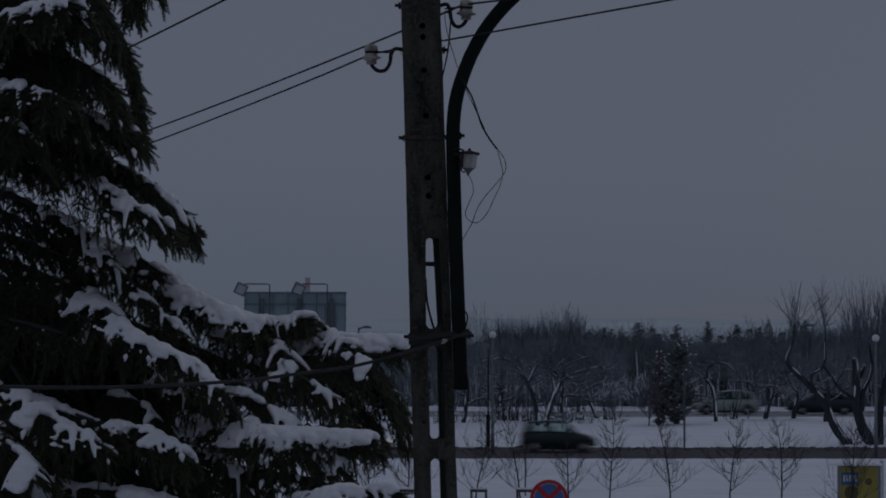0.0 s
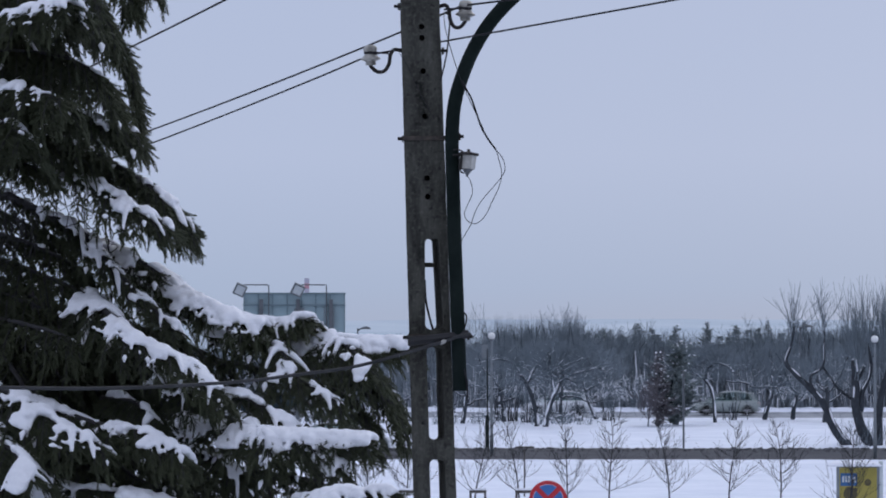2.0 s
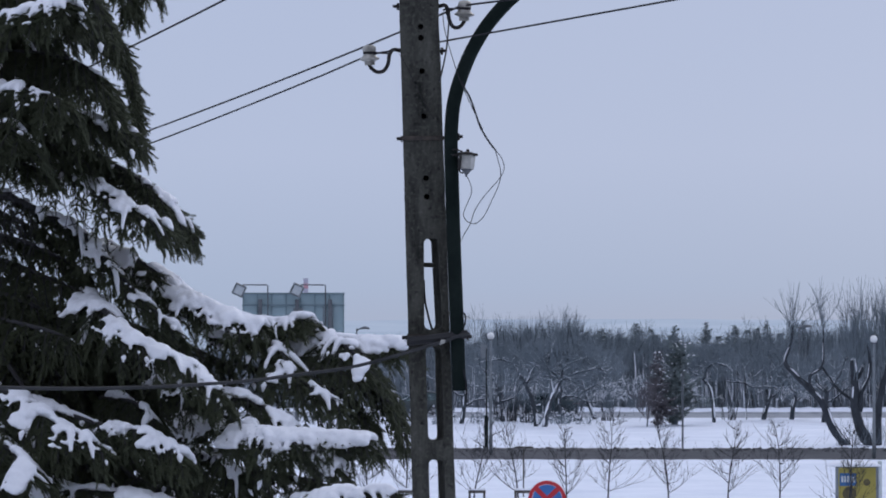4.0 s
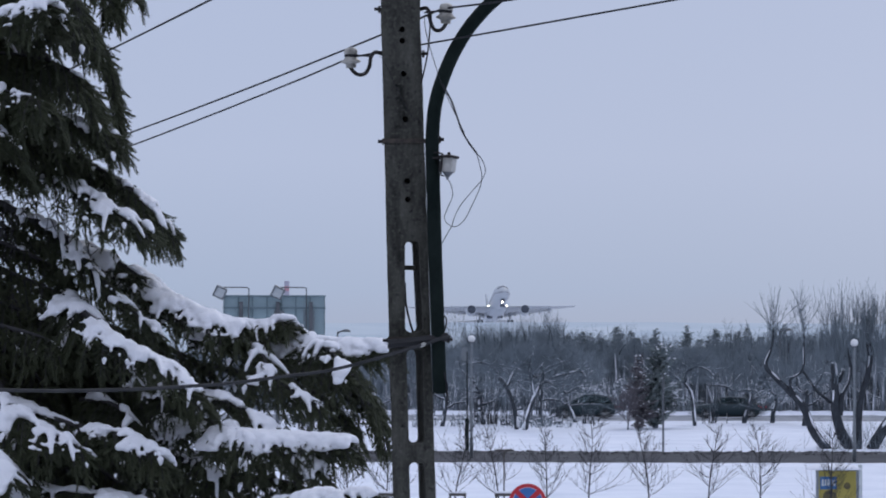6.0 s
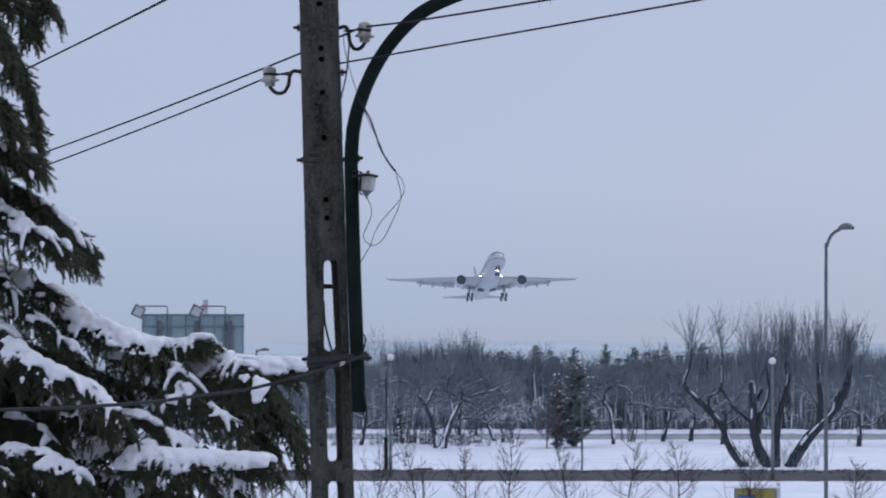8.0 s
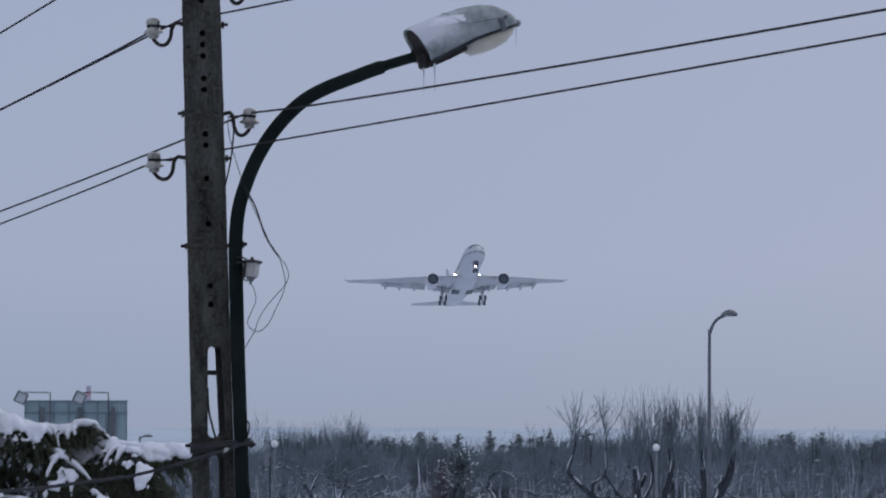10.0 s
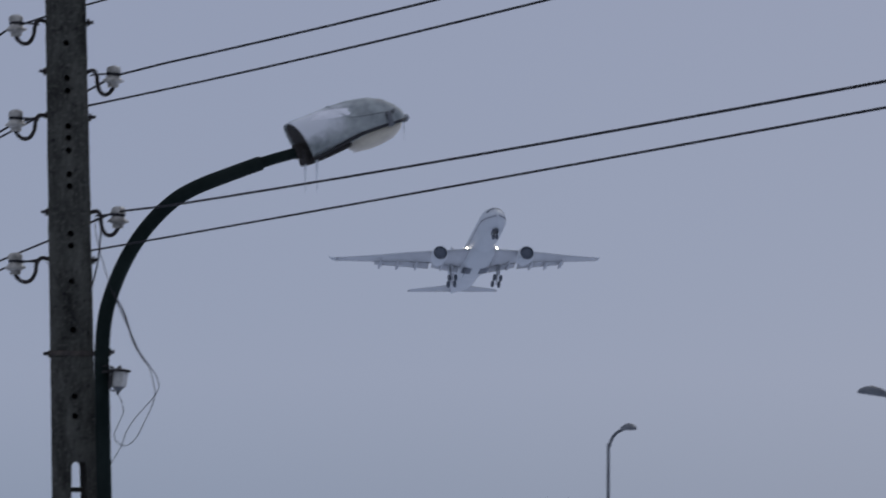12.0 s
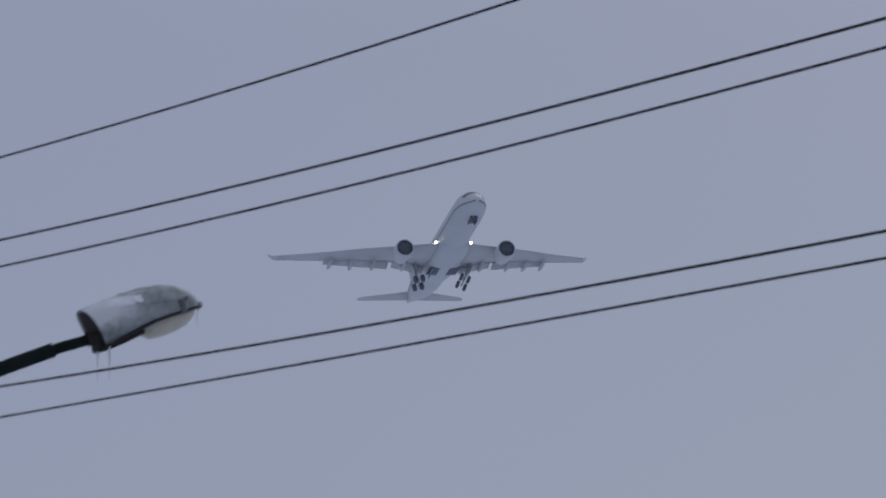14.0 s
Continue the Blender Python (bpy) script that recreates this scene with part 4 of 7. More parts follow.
def furred(shoots):
    """All the shoots of one bough as one mesh: (place, way, size)."""
    vs, fs, o = [], [], 0
    for i, (q, way, size) in enumerate(shoots):
        v, f = SHOOTS[i % 12]
        rot = np.array(Vector((0, 0, -1)).rotation_difference(way).to_matrix()) * size
        vs.append(v @ rot.T + np.array(q))
        fs.extend((x + o, y + o, z + o) for x, y, z in f)
        o += len(v)
    g = Geo()
    g.v, g.f = np.concatenate(vs).tolist(), fs
    return g


def bough(parent, line, snow, long=0.25, dense=1.0, hang=0.5, fused=True):
    """A spruce bough: drooping side twigs furred with shoots, and a broken blanket of snow lying on them."""
    spine = bend(line, 8)
    n = len(spine)
    total = sum((b - a).length for a, b in zip(spine, spine[1:]))
    wood, white, fleck = Geo(), Geo(), Geo()
    thick = 0.010 + 0.008 * total
    wood.tube(spine, [thick * (1 - 0.8 * i / (n - 1)) + 0.003 for i in range(n)], 7)
    shoots = []
    seed = rnd.uniform(0, 50)

    def spray(t, s, u, ln, forward, drop):
        """A place on the spray of twigs: along the bough, side, share of the twig."""
        k = min(n - 1.001, t * (n - 1))
        a, b = spine[int(k)], spine[int(k) + 1]
        d = (b - a).normalized()
        side = d.cross(Vector((0, 0, 1))).normalized()
        e = (side * s * 0.9 + d * forward).normalized()
        return a.lerp(b, k - int(k)) + e * ln * u + Vector((0, 0, -drop * ln * u * u)), d, e

    def width(t):
        return long * (1.08 - t) ** 0.55 + 0.05

    count = max(6, int(total / 0.042 * dense))
    for i in range(count):
        t = 0.10 + 0.90 * (i + rnd.random()) / count
        for s in (-1, 1):
            ln, fwd, drop = width(t) * rnd.uniform(0.65, 1.25), rnd.uniform(0.4, 1.2), hang * rnd.uniform(0.6, 1.3)
            twig = [spray(t, s, u, ln, fwd, drop)[0] for u in (0, 0.2, 0.4, 0.6, 0.8, 1.0)]
            wood.tube(twig, [0.006, 0.0055, 0.005, 0.004, 0.0035, 0.002], 3, False)
            m = max(3, int(ln / 0.030 * dense))
            for j in range(m):
                u = (j + rnd.random()) / m * 4.999
                q = twig[int(u)].lerp(twig[int(u) + 1], u - int(u))
                along = (twig[int(u) + 1] - twig[int(u)]).normalized()
                across = along.cross(Vector((0, 0, 1))).normalized()
                for w in (-1, 1):
                    way = along * rnd.uniform(0.5, 1.1) + across * w * rnd.uniform(0.3, 1.0) + Vector((0, 0, rnd.uniform(-0.75, 0.05)))
                    shoots.append((q, way.normalized(), rnd.uniform(0.75, 1.3) * (1.0 - 0.3 * u / 5)))
                if rnd.random() < 0.03 * (0.4 + snow):
                    r = rnd.uniform(0.008, 0.020)
                    c = q + across * rnd.uniform(-0.03, 0.03) + Vector((0, -0.02, rnd.uniform(-0.05, 0.02)))
                    fleck.tube([c - along * r * 1.4, c + Vector((0, 0, r * 0.3)), c + along * r * 1.3 + Vector((0, 0, -r * 0.6))], [r * 0.35, r, r * 0.3], 6, True, 0.7)
            lie = noise.noise((t * total * 3.6, s * 7, seed)) + noise.noise((t * total * 9.0, s * 3, seed + 9))
            if snow > 0.3 and rnd.random() < 0.42 and lie + 1.3 * snow > 0.75:
                reach, fat = rnd.uniform(0.55, 1.0), rnd.uniform(0.012, 0.024)
                line2 = [twig[k].lerp(twig[0], 1 - reach) + Vector((0, 0, 0.016)) for k in range(6)]
                white.tube(line2, [fat * (1.1 - 0.55 * (k / 5) ** 2) * (1 + 0.4 * noise.noise((line2[k].x * 25, line2[k].y * 25, line2[k].z * 25))) for k in range(6)], 7)
            shoots.append((twig[-1], (along + Vector((0, 0, -0.3))).normalized(), rnd.uniform(0.9, 1.25)))
    shoots.append((spine[-1], (spine[-1] - spine[-2]).normalized(), 1.3))
    # snow: lumps wherever a broad and a fine noise leave it lying, thinner towards the tips of the twigs
    if snow > 0.08:
        steps = int(total / 0.026)
        for i in range(steps):
            t = 0.06 + 0.94 * (i + 0.5) / steps
            ln = width(t)
            for s in (-1, 1):
                rows = max(2, int(ln / 0.026))
                for j in range(rows):
                    u = (j + 0.2) / rows
                    p, d, e = spray(t, s, u, ln, 0.75 + 0.25 * noise.noise((t * total * 5, s, seed)), hang)
                    run = t * total
                    lie = (1.15 * noise.noise((run * 3.6 + 0.3 * u, s * 7 + u * ln * 2.0, seed)) + 1.1 * noise.noise((run * 9.0 + 1.5 * u, s * 3 + u * ln * 4.0, seed + 9))
                           + 0.8 * noise.noise((p.x * 19, p.y * 19, p.z * 19)) + 1.30 * snow - 0.74 - 0.80 * u - 0.25 * max(0.0, t - 0.8))
                    if lie <= 0:
                        continue
                    r = min(0.033, 0.010 + 0.032 * lie) * rnd.uniform(0.85, 1.15)
                    c = p + Vector((rnd.gauss(0, 0.006), rnd.gauss(0, 0.006), 0.010 + 0.45 * r))
                    white.tube([c - e * r * 1.1, c - e * r * 0.5 + Vector((0, 0, r * 0.1)), c + e * r * 0.5, c + e * r * 1.15 + Vector((0, 0, -0.2 * r))], [r * 0.5, r, r * 0.95, r * 0.4], 7, True, 0.8)
    b = part("bough", wood, M_BARK, parent, "", True)
    part("needles", furred(shoots), M_NEEDLE, b)
    if fleck.f:
        tagged(part("caught_snow", fleck, M_SNOW_TREE, b, "small flecks of snow caught in the needles", True), kind="stuff")
    if white.f:
        sn = tagged(part("snow", white, M_SNOW_TREE, b, "thick soft snow on the bough", True), kind="stuff")
        if fused:
            soft = sn.modifiers.new("fuse", "REMESH")
            soft.mode, soft.voxel_size, soft.use_smooth_shade = "VOXEL", 0.0085, True
            even = sn.modifiers.new("soften", "SMOOTH")
            even.factor, even.iterations = 0.5, 5


spruce = thing("spruce", "large dark spruce with drooping snow-laden boughs", "tree")
g = Geo()
g.tube([SPRUCE + Vector((0, 0, z)) for z in (-0.2, 3, 6, 9, 11.5)], [0.21, 0.18, 0.14, 0.09, 0.015], 12)
part("trunk", g, M_BARK, spruce, "", True)
for tier, hang in ((UPPER, 0.7), (MIDDLE, 0.55), (LOWER, 0.6), (INNER, 0.7), (HANGING, 0.9), (BACK, 0.9)):
    for snow, long, *pts in tier:
        bough(spruce, pts, snow, long, 1.25 if tier is UPPER else 0.8 if tier is BACK else 1.0, hang)

# dead hanging twigs in the gap under the upper boughs
g = Geo()
for i in range(70):
    p = Vector((rnd.uniform(-2.62, -1.92), rnd.uniform(19.4, 19.9), rnd.uniform(6.55, 6.95)))
    pts = [p]
    for k in range(5):
        p = p + Vector((rnd.gauss(0.006, 0.016), rnd.gauss(0, 0.012), -rnd.uniform(0.02, 0.065)))
        pts.append(p)
    g.tube(bend(pts, 3), 0.0028, 4)
    if rnd.random() < 0.5:
        q = pts[2]
        g.tube(bend([q, q + Vector((rnd.gauss(0, 0.05), 0, -0.02)), q + Vector((rnd.gauss(0, 0.09), 0, -0.08))], 3), 0.0022, 4)
tagged(part("dead_twigs", g, M_BARK, spruce, "thin dead hanging twigs"), kind="stuff")

# how far the boughs reach at a height
REACH = ((0.8, 2.3), (4.0, 2.45), (5.0, 2.15), (5.5, 2.25), (5.9, 2.0), (6.15, 1.35), (6.6, 0.95), (7.1, 0.80), (8.0, 0.72), (9.5, 0.6), (11.5, 0.15))


def outline(z):
    for (za, ra), (zb, rb) in zip(REACH, REACH[1:]):
        if za <= z <= zb:
            return ra + (rb - ra) * (z - za) / (zb - za)
    return 0.3


def filling(count, heights, turn, share, snow, dense, long, fused=True):
    """Boughs round the trunk that close the crown behind the front ones."""
    for i in range(count):
        z = rnd.uniform(*rnd.choice(heights))
        a = radians(rnd.uniform(*turn))
        r = outline(z) * rnd.uniform(*share)
        root = SPRUCE + Vector((0, 0, z + 0.2))
        out = Vector((math.cos(a), math.sin(a), 0))
        bough(spruce, [root, root + out * r * 0.55 + Vector((0, 0, -0.12)), root + out * r + Vector((0, 0, -0.42))], snow, long, dense, 0.9, fused)


filling(34, ((7.25, 8.5),), (-110, 60), (0.6, 0.95), 0.0, 0.8, 0.28)
filling(40, ((4.7, 6.1),), (-95, 95), (0.5, 0.85), 0.0, 0.7, 0.34)
filling(18, ((5.1, 6.2),), (-60, 0), (0.30, 0.6), 0.0, 0.8, 0.30)
filling(26, ((1.0, 4.5), (8.6, 11.0)), (0, 360), (0.75, 1.0), 0.5, 0.30, 0.30, False)


# ---------------- bare trees ----------------
class Bare:
    """Grows a bare tree: thick wood, twigs and the snow that lies on them."""

    def __init__(self, seed, twig_r=0.011, hold=0.034):
        self.rnd = random.Random(seed)
        self.wood, self.twigs, self.snow = Geo(), Geo(), Geo()
        self.twig_r, self.hold = twig_r, hold

    def limb(self, p, d, length, r0, r1, wob, rise, sides, geo, snow, steps=4):
        pts, p, d = [Vector(p)], Vector(p), Vector(d).normalized()
        for i in range(steps):
            d = (d + Vector((self.rnd.uniform(-wob, wob), self.rnd.uniform(-wob, wob), self.rnd.uniform(-wob, wob) + rise))).normalized()
            p = p + d * length / steps
            pts.append(p)
        rad = [r0 + (r1 - r0) * i / steps for i in range(steps + 1)]
        geo.tube(pts, rad, sides, False)
        if snow > 0:
            for i in range(steps):
                e = (pts[i + 1] - pts[i]).normalized()
                if abs(e.z) < 0.86 and self.rnd.random() < snow:
                    r = rad[i]
                    up = Vector((0, -r * 0.35, r * 0.75 + 0.006))
                    self.snow.tube([pts[i] + up, (pts[i] + pts[i + 1]) / 2 + up * 1.15, pts[i + 1] + up], [r * 0.22, r * 0.42 + 0.006, r * 0.22], 5)
        return pts, rad, d

    def crown(self, p, d, r, length, level, top, wob, rise, snow):
        last = level >= top
        pts, rad, dd = self.limb(p, d, length, r, max(r * 0.55, self.twig_r * 0.7), wob, rise, 3 if r < 0.03 else 6, self.twigs if r < 0.035 else self.wood,
                                 snow if r > self.hold else 0, 2 if last else 3)
        if last:
            return
        n = self.rnd.choice((3, 4, 4, 5)) if level < top - 1 else self.rnd.choice((4, 5, 6))
        for i in range(n):
            k = self.rnd.randint(1, len(pts) - 1) if i else len(pts) - 1
            out = Vector((self.rnd.gauss(0, 1), self.rnd.gauss(0, 1), self.rnd.gauss(0.15, 0.6))).normalized()
            nd = (dd * 0.75 + out * 0.75).normalized()
            self.crown(pts[k], nd, max(self.twig_r, rad[k] * self.rnd.uniform(0.55, 0.75)), length * self.rnd.uniform(0.55, 0.82), level + 1, top, wob, rise, snow)


def bare_tree(seed, height=6.0, trunk_r=0.14, lean=(0, 0), fork=1.2, limbs=4, top=4, rise=0.10, snow=0.6, wob=0.22, side_snow=True, spread=0.8, hold=0.034):
    t = Bare(seed, 0.011, hold)
    pts, rad, d = t.limb((0, 0, -0.15), (lean[0], lean[1], 1), fork + 0.15, trunk_r * 1.15, trunk_r * 0.75, 0.20 if height > 5.3 else 0.1, 0, 8, t.wood, 0)
    if side_snow:
        off = Vector((-0.55 * trunk_r, -0.75 * trunk_r, 0))
        k = t.rnd.uniform(0.55, 1.0)
        t.snow.tube([q + off for q in pts[1:]], [trunk_r * 0.2 * k, trunk_r * 0.42 * k, trunk_r * 0.4 * k, trunk_r * 0.2 * k][:len(pts) - 1], 5)
    for i in range(limbs):
        a = 2 * math.pi * (i + t.rnd.uniform(-0.25, 0.25)) / limbs
        nd = Vector((math.cos(a) * spread, math.sin(a) * spread, t.rnd.uniform(0.5, 1.0)))
        t.crown(pts[-1], nd, trunk_r * t.rnd.uniform(0.5, 0.7), (height - fork) * t.rnd.uniform(0.36, 0.46), 1, top, wob, rise, snow)
    return t


def place_tree(t, x, y, label, rz=0, size=1.0, name="bare_tree", twig=None, group="fruit trees between the roads", bark=None):
    ob = thing(name, label, "tree", pose(x, y, 0, 0, 0, rz) @ Matrix.Scale(size, 4), group)
    part("trunk", t.wood, bark or M_BARK_FAR, ob, "", True)
    part("crown", t.twigs, twig or M_TWIG, ob)
    if t.snow.f:
        tagged(part("snow", t.snow, M_SNOW_TREE, ob, "snow lying on the limbs", True), kind="stuff")
    return ob


def fruit_tree(seed, height, r, lean, fork):
    """Pruned fruit tree: short bent trunk, a few winding limbs, fine upright twigs."""
    t = Bare(seed, 0.011, 0.015)
    pts, rad, d = t.limb((0, 0, -0.15), (lean, -0.1, 1), fork + 0.15, r * 1.15, r * 0.85, 0.16, 0.08, 9, t.wood, 0, 6)
    k = 1
    while k < 6:
        if t.rnd.random() < 0.6:
            e = t.rnd.choice((k + 1, min(6, k + 2)))
            off = Vector((-0.5 * r, -0.72 * r, 0))
            w = r * t.rnd.uniform(0.25, 0.45)
            fine = bend([q + off for q in pts[k:e + 1]], 3)
            t.snow.tube(fine, [w * (0.1 + 0.9 * math.sin(math.pi * (u + 0.5) / len(fine))) for u in range(len(fine))], 5)
            k = e
        k += 1
    limbs = t.rnd.choice((3, 3, 4))
    a0 = t.rnd.uniform(-0.5, 0.5)
    for i in range(limbs):
        a = a0 + 2 * math.pi * i / limbs
        q = pts[-1] if i else pts[4]
        c, rr, dd = t.limb(q, (math.cos(a), 0.6 * math.sin(a), t.rnd.uniform(0.2, 0.7)), t.rnd.uniform(2.3, 3.4), r * t.rnd.uniform(0.40, 0.54), 0.024, 0.44, 0.08, 7, t.wood, 0, 7)
        for u in range(7):
            e = (c[u + 1] - c[u]).normalized()
            if t.rnd.random() < 1.3 - abs(e.z):
                up = Vector((0, -0.45 * rr[u], 0.75 * rr[u] + 0.012))
                w = 0.26 * rr[u] + 0.007
                t.snow.tube([c[u] + up, (c[u] + c[u + 1]) / 2 + up * 1.1, c[u + 1] + up], [w * 0.6, w, w * 0.6], 5)
        for u in (2, 3, 3, 4, 4, 5, 5, 6, 6, 7, 7):
            out = Vector((t.rnd.gauss(0, 1.0), t.rnd.gauss(0, 0.7), t.rnd.uniform(0.1, 1.1)))
            t.crown(c[u], out, rr[u] * 0.55, max(0.7, (height - c[u].z) * t.rnd.uniform(0.30, 0.48)), 2, 4, 0.30, 0.02, 0.35)
    return t


# fruit trees between the two roads: place, lean, fork height, height
ROW = ((3.9, 214.0, -0.25, 2.0, 6.0, 0.15), (1.2, 209.0, 0.1, 1.8, 5.8, 0.13), (7.6, 217.5, 0.0, 2.2, 5.6, 0.12),
       (20.7, 218.6, 0.0, 2.2, 5.4, 0.15), (22.6, 219.5, 0.02, 1.8, 5.4, 0.14), (23.9, 212.5, -0.12, 2.0, 5.6, 0.13), (29.5, 214.0, 0.1, 2.0, 6.0, 0.15), (31.8, 208.0, 0.15, 1.9, 6.2, 0.15),
       (-3.0, 212.0, 0.1, 1.8, 6.0, 0.15), (-8.0, 216.0, -0.2, 1.8, 6.0, 0.15), (36.0, 216.0, -0.2, 2.0, 6.2, 0.16), (41.0, 213.0, 0.2, 1.9, 6.3, 0.15))
for i, (x, y, ln, fk, ht, r) in enumerate(ROW):
    place_tree(fruit_tree(100 + i, ht, r, ln, fk), x, y, "gnarled bare fruit tree with snow along its limbs", bark=M_BARK_FRUIT)


# the four nearest fruit trees: place, then each stem as thickness at both ends and its line (across, up)
BENT = (
    (6.1, 202.5, 5.9, (0.17, 0.12, (0, -0.1), (0.15, 0.85), (0.52, 1.9), (1.0, 2.8)), (0.10, 0.03, (1.0, 2.8), (1.5, 3.1), (2.4, 3.3), (3.2, 3.5), (3.7, 3.3)), (0.09, 0.03, (1.0, 2.8), (1.2, 3.55), (1.9, 3.95), (2.7, 4.15)),
     (0.07, 0.03, (0.52, 1.9), (0.4, 2.8), (0.2, 3.7), (0.5, 4.6))),
    (5.65, 204.0, 5.8, (0.14, 0.10, (0, -0.1), (-0.1, 1.15), (-0.6, 2.45), (-1.05, 3.2)), (0.09, 0.03, (-1.05, 3.2), (-1.4, 3.75), (-2.2, 4.0), (-2.8, 3.9)), (0.10, 0.04, (-0.6, 2.45), (-0.15, 3.5), (0.4, 3.9), (0.9, 4.5))),
    (9.95, 219.5, 5.6, (0.14, 0.10, (0, -0.1), (-0.42, 0.92), (-0.7, 1.76)), (0.09, 0.03, (-0.7, 1.76), (-0.3, 2.1), (0.3, 2.3), (0.7, 2.9)), (0.08, 0.03, (-0.7, 1.76), (-0.85, 2.6), (-0.4, 3.3), (-0.6, 4.2))),
    (17.05, 212.5, 5.5, (0.12, 0.09, (0, -0.1), (-0.16, 1.77), (-0.6, 2.7)), (0.08, 0.03, (-0.6, 2.7), (-0.5, 3.3), (0.05, 3.67), (0.75, 3.5), (1.2, 3.1)), (0.07, 0.03, (-0.6, 2.7), (-1.0, 2.85), (-1.5, 3.4), (-1.6, 4.1))),
)


def bent_tree(seed, height, stems):
    """Old fruit tree along given lines: snow on the flat stretches and blown against the steep ones."""
    t = Bare(seed, 0.011, 0.015)
    for r0, r1, *line in stems:
        dy = t.rnd.uniform(-0.25, 0.25)
        pts = bend([Vector((x, dy * max(0, z - 1.5), z)) for x, z in line], 4)
        n = len(pts)
        pts = [q + Vector((0.04 * noise.noise((q.z * 2.1, r0 * 90, seed)), 0, 0.03 * noise.noise((q.x * 2.1, r0 * 70, seed)))) for q in pts]
        rad = [(r0 + (r1 - r0) * k / (n - 1)) * (1 + 0.2 * noise.noise((k * 0.7, r0 * 40, seed))) for k in range(n)]
        t.wood.tube(pts, rad, 8)
        k = 1
        while k < n - 1:
            e = min(n - 1, k + t.rnd.randint(2, 4))
            d = (pts[e] - pts[k]).normalized()
            if t.rnd.random() < 0.85:
                lean = -0.5 if d.x >= 0 else 0.5
                fine = bend([q + (Vector((lean * g, -0.75 * g, 0)) if abs(d.z) > 0.75 else Vector((0, -0.4 * g, 0.8 * g + 0.01))) for q, g in zip(pts[k:e + 1], rad[k:e + 1])], 3)
                w = rad[k] * t.rnd.uniform(0.42, 0.62) + 0.012
                t.snow.tube(fine, [w * (0.12 + 0.88 * math.sin(math.pi * (u + 0.5) / len(fine))) for u in range(len(fine))], 6)
            k = e + t.rnd.randint(0, 1)
        for k in range(n):
            for j in range(3 if r0 < 0.11 else 0):
                if pts[k].z > 2.0 and t.rnd.random() < 0.8:
                    out = Vector((t.rnd.gauss(0, 1.0), t.rnd.gauss(0, 0.7), t.rnd.uniform(0.0, 1.2)))
                    t.crown(pts[k], out, max(0.016, rad[k] * 0.4), max(0.7, (height - pts[k].z) * t.rnd.uniform(0.3, 0.5)), 2, 4, 0.30, 0.02, 0.35)
    return t


for i, (x, y, ht, *stems) in enumerate(BENT):
    place_tree(bent_tree(140 + i, ht, stems), x, y, "gnarled leaning fruit tree with snow along its limbs", bark=M_BARK_FRUIT)


# clumps of young stems at the feet of the fruit trees
for i, (x, y, high) in enumerate(((3.6, 217.0, 2.6), (4.6, 214.0, 3.0), (5.4, 212.0, 2.4), (7.0, 218.0, 2.2), (8.6, 216.5, 1.4), (10.6, 217.0, 1.2), (18.6, 218.0, 1.3), (0.4, 216.0, 2.4))):
    t = Bare(900 + i)
    for j in range(16):
        c, rr, dd = t.limb((t.rnd.gauss(0, 0.3), t.rnd.gauss(0, 0.2), -0.1), (t.rnd.gauss(0, 0.16), t.rnd.gauss(0, 0.1), 1), high * t.rnd.uniform(0.6, 1.1), 0.034, 0.012, 0.06, 0.02, 5, t.wood, 0, 5)
        if t.rnd.random() < 0.35:
            t.snow.tube([q + Vector((-0.02, -0.03, 0)) for q in c[1:4]], [0.006, 0.018, 0.006], 4)
        for m in range(3):
            t.limb(c[t.rnd.randint(2, 5)], (t.rnd.gauss(0, 0.5), t.rnd.gauss(0, 0.4), 0.8), high * t.rnd.uniform(0.2, 0.4), 0.014, 0.006, 0.1, 0.05, 3, t.twigs, 0, 3)
    place_tree(t, x, y, "clump of dark upright young stems in the snow", name="shrub", group="", bark=M_BARK_OLD)


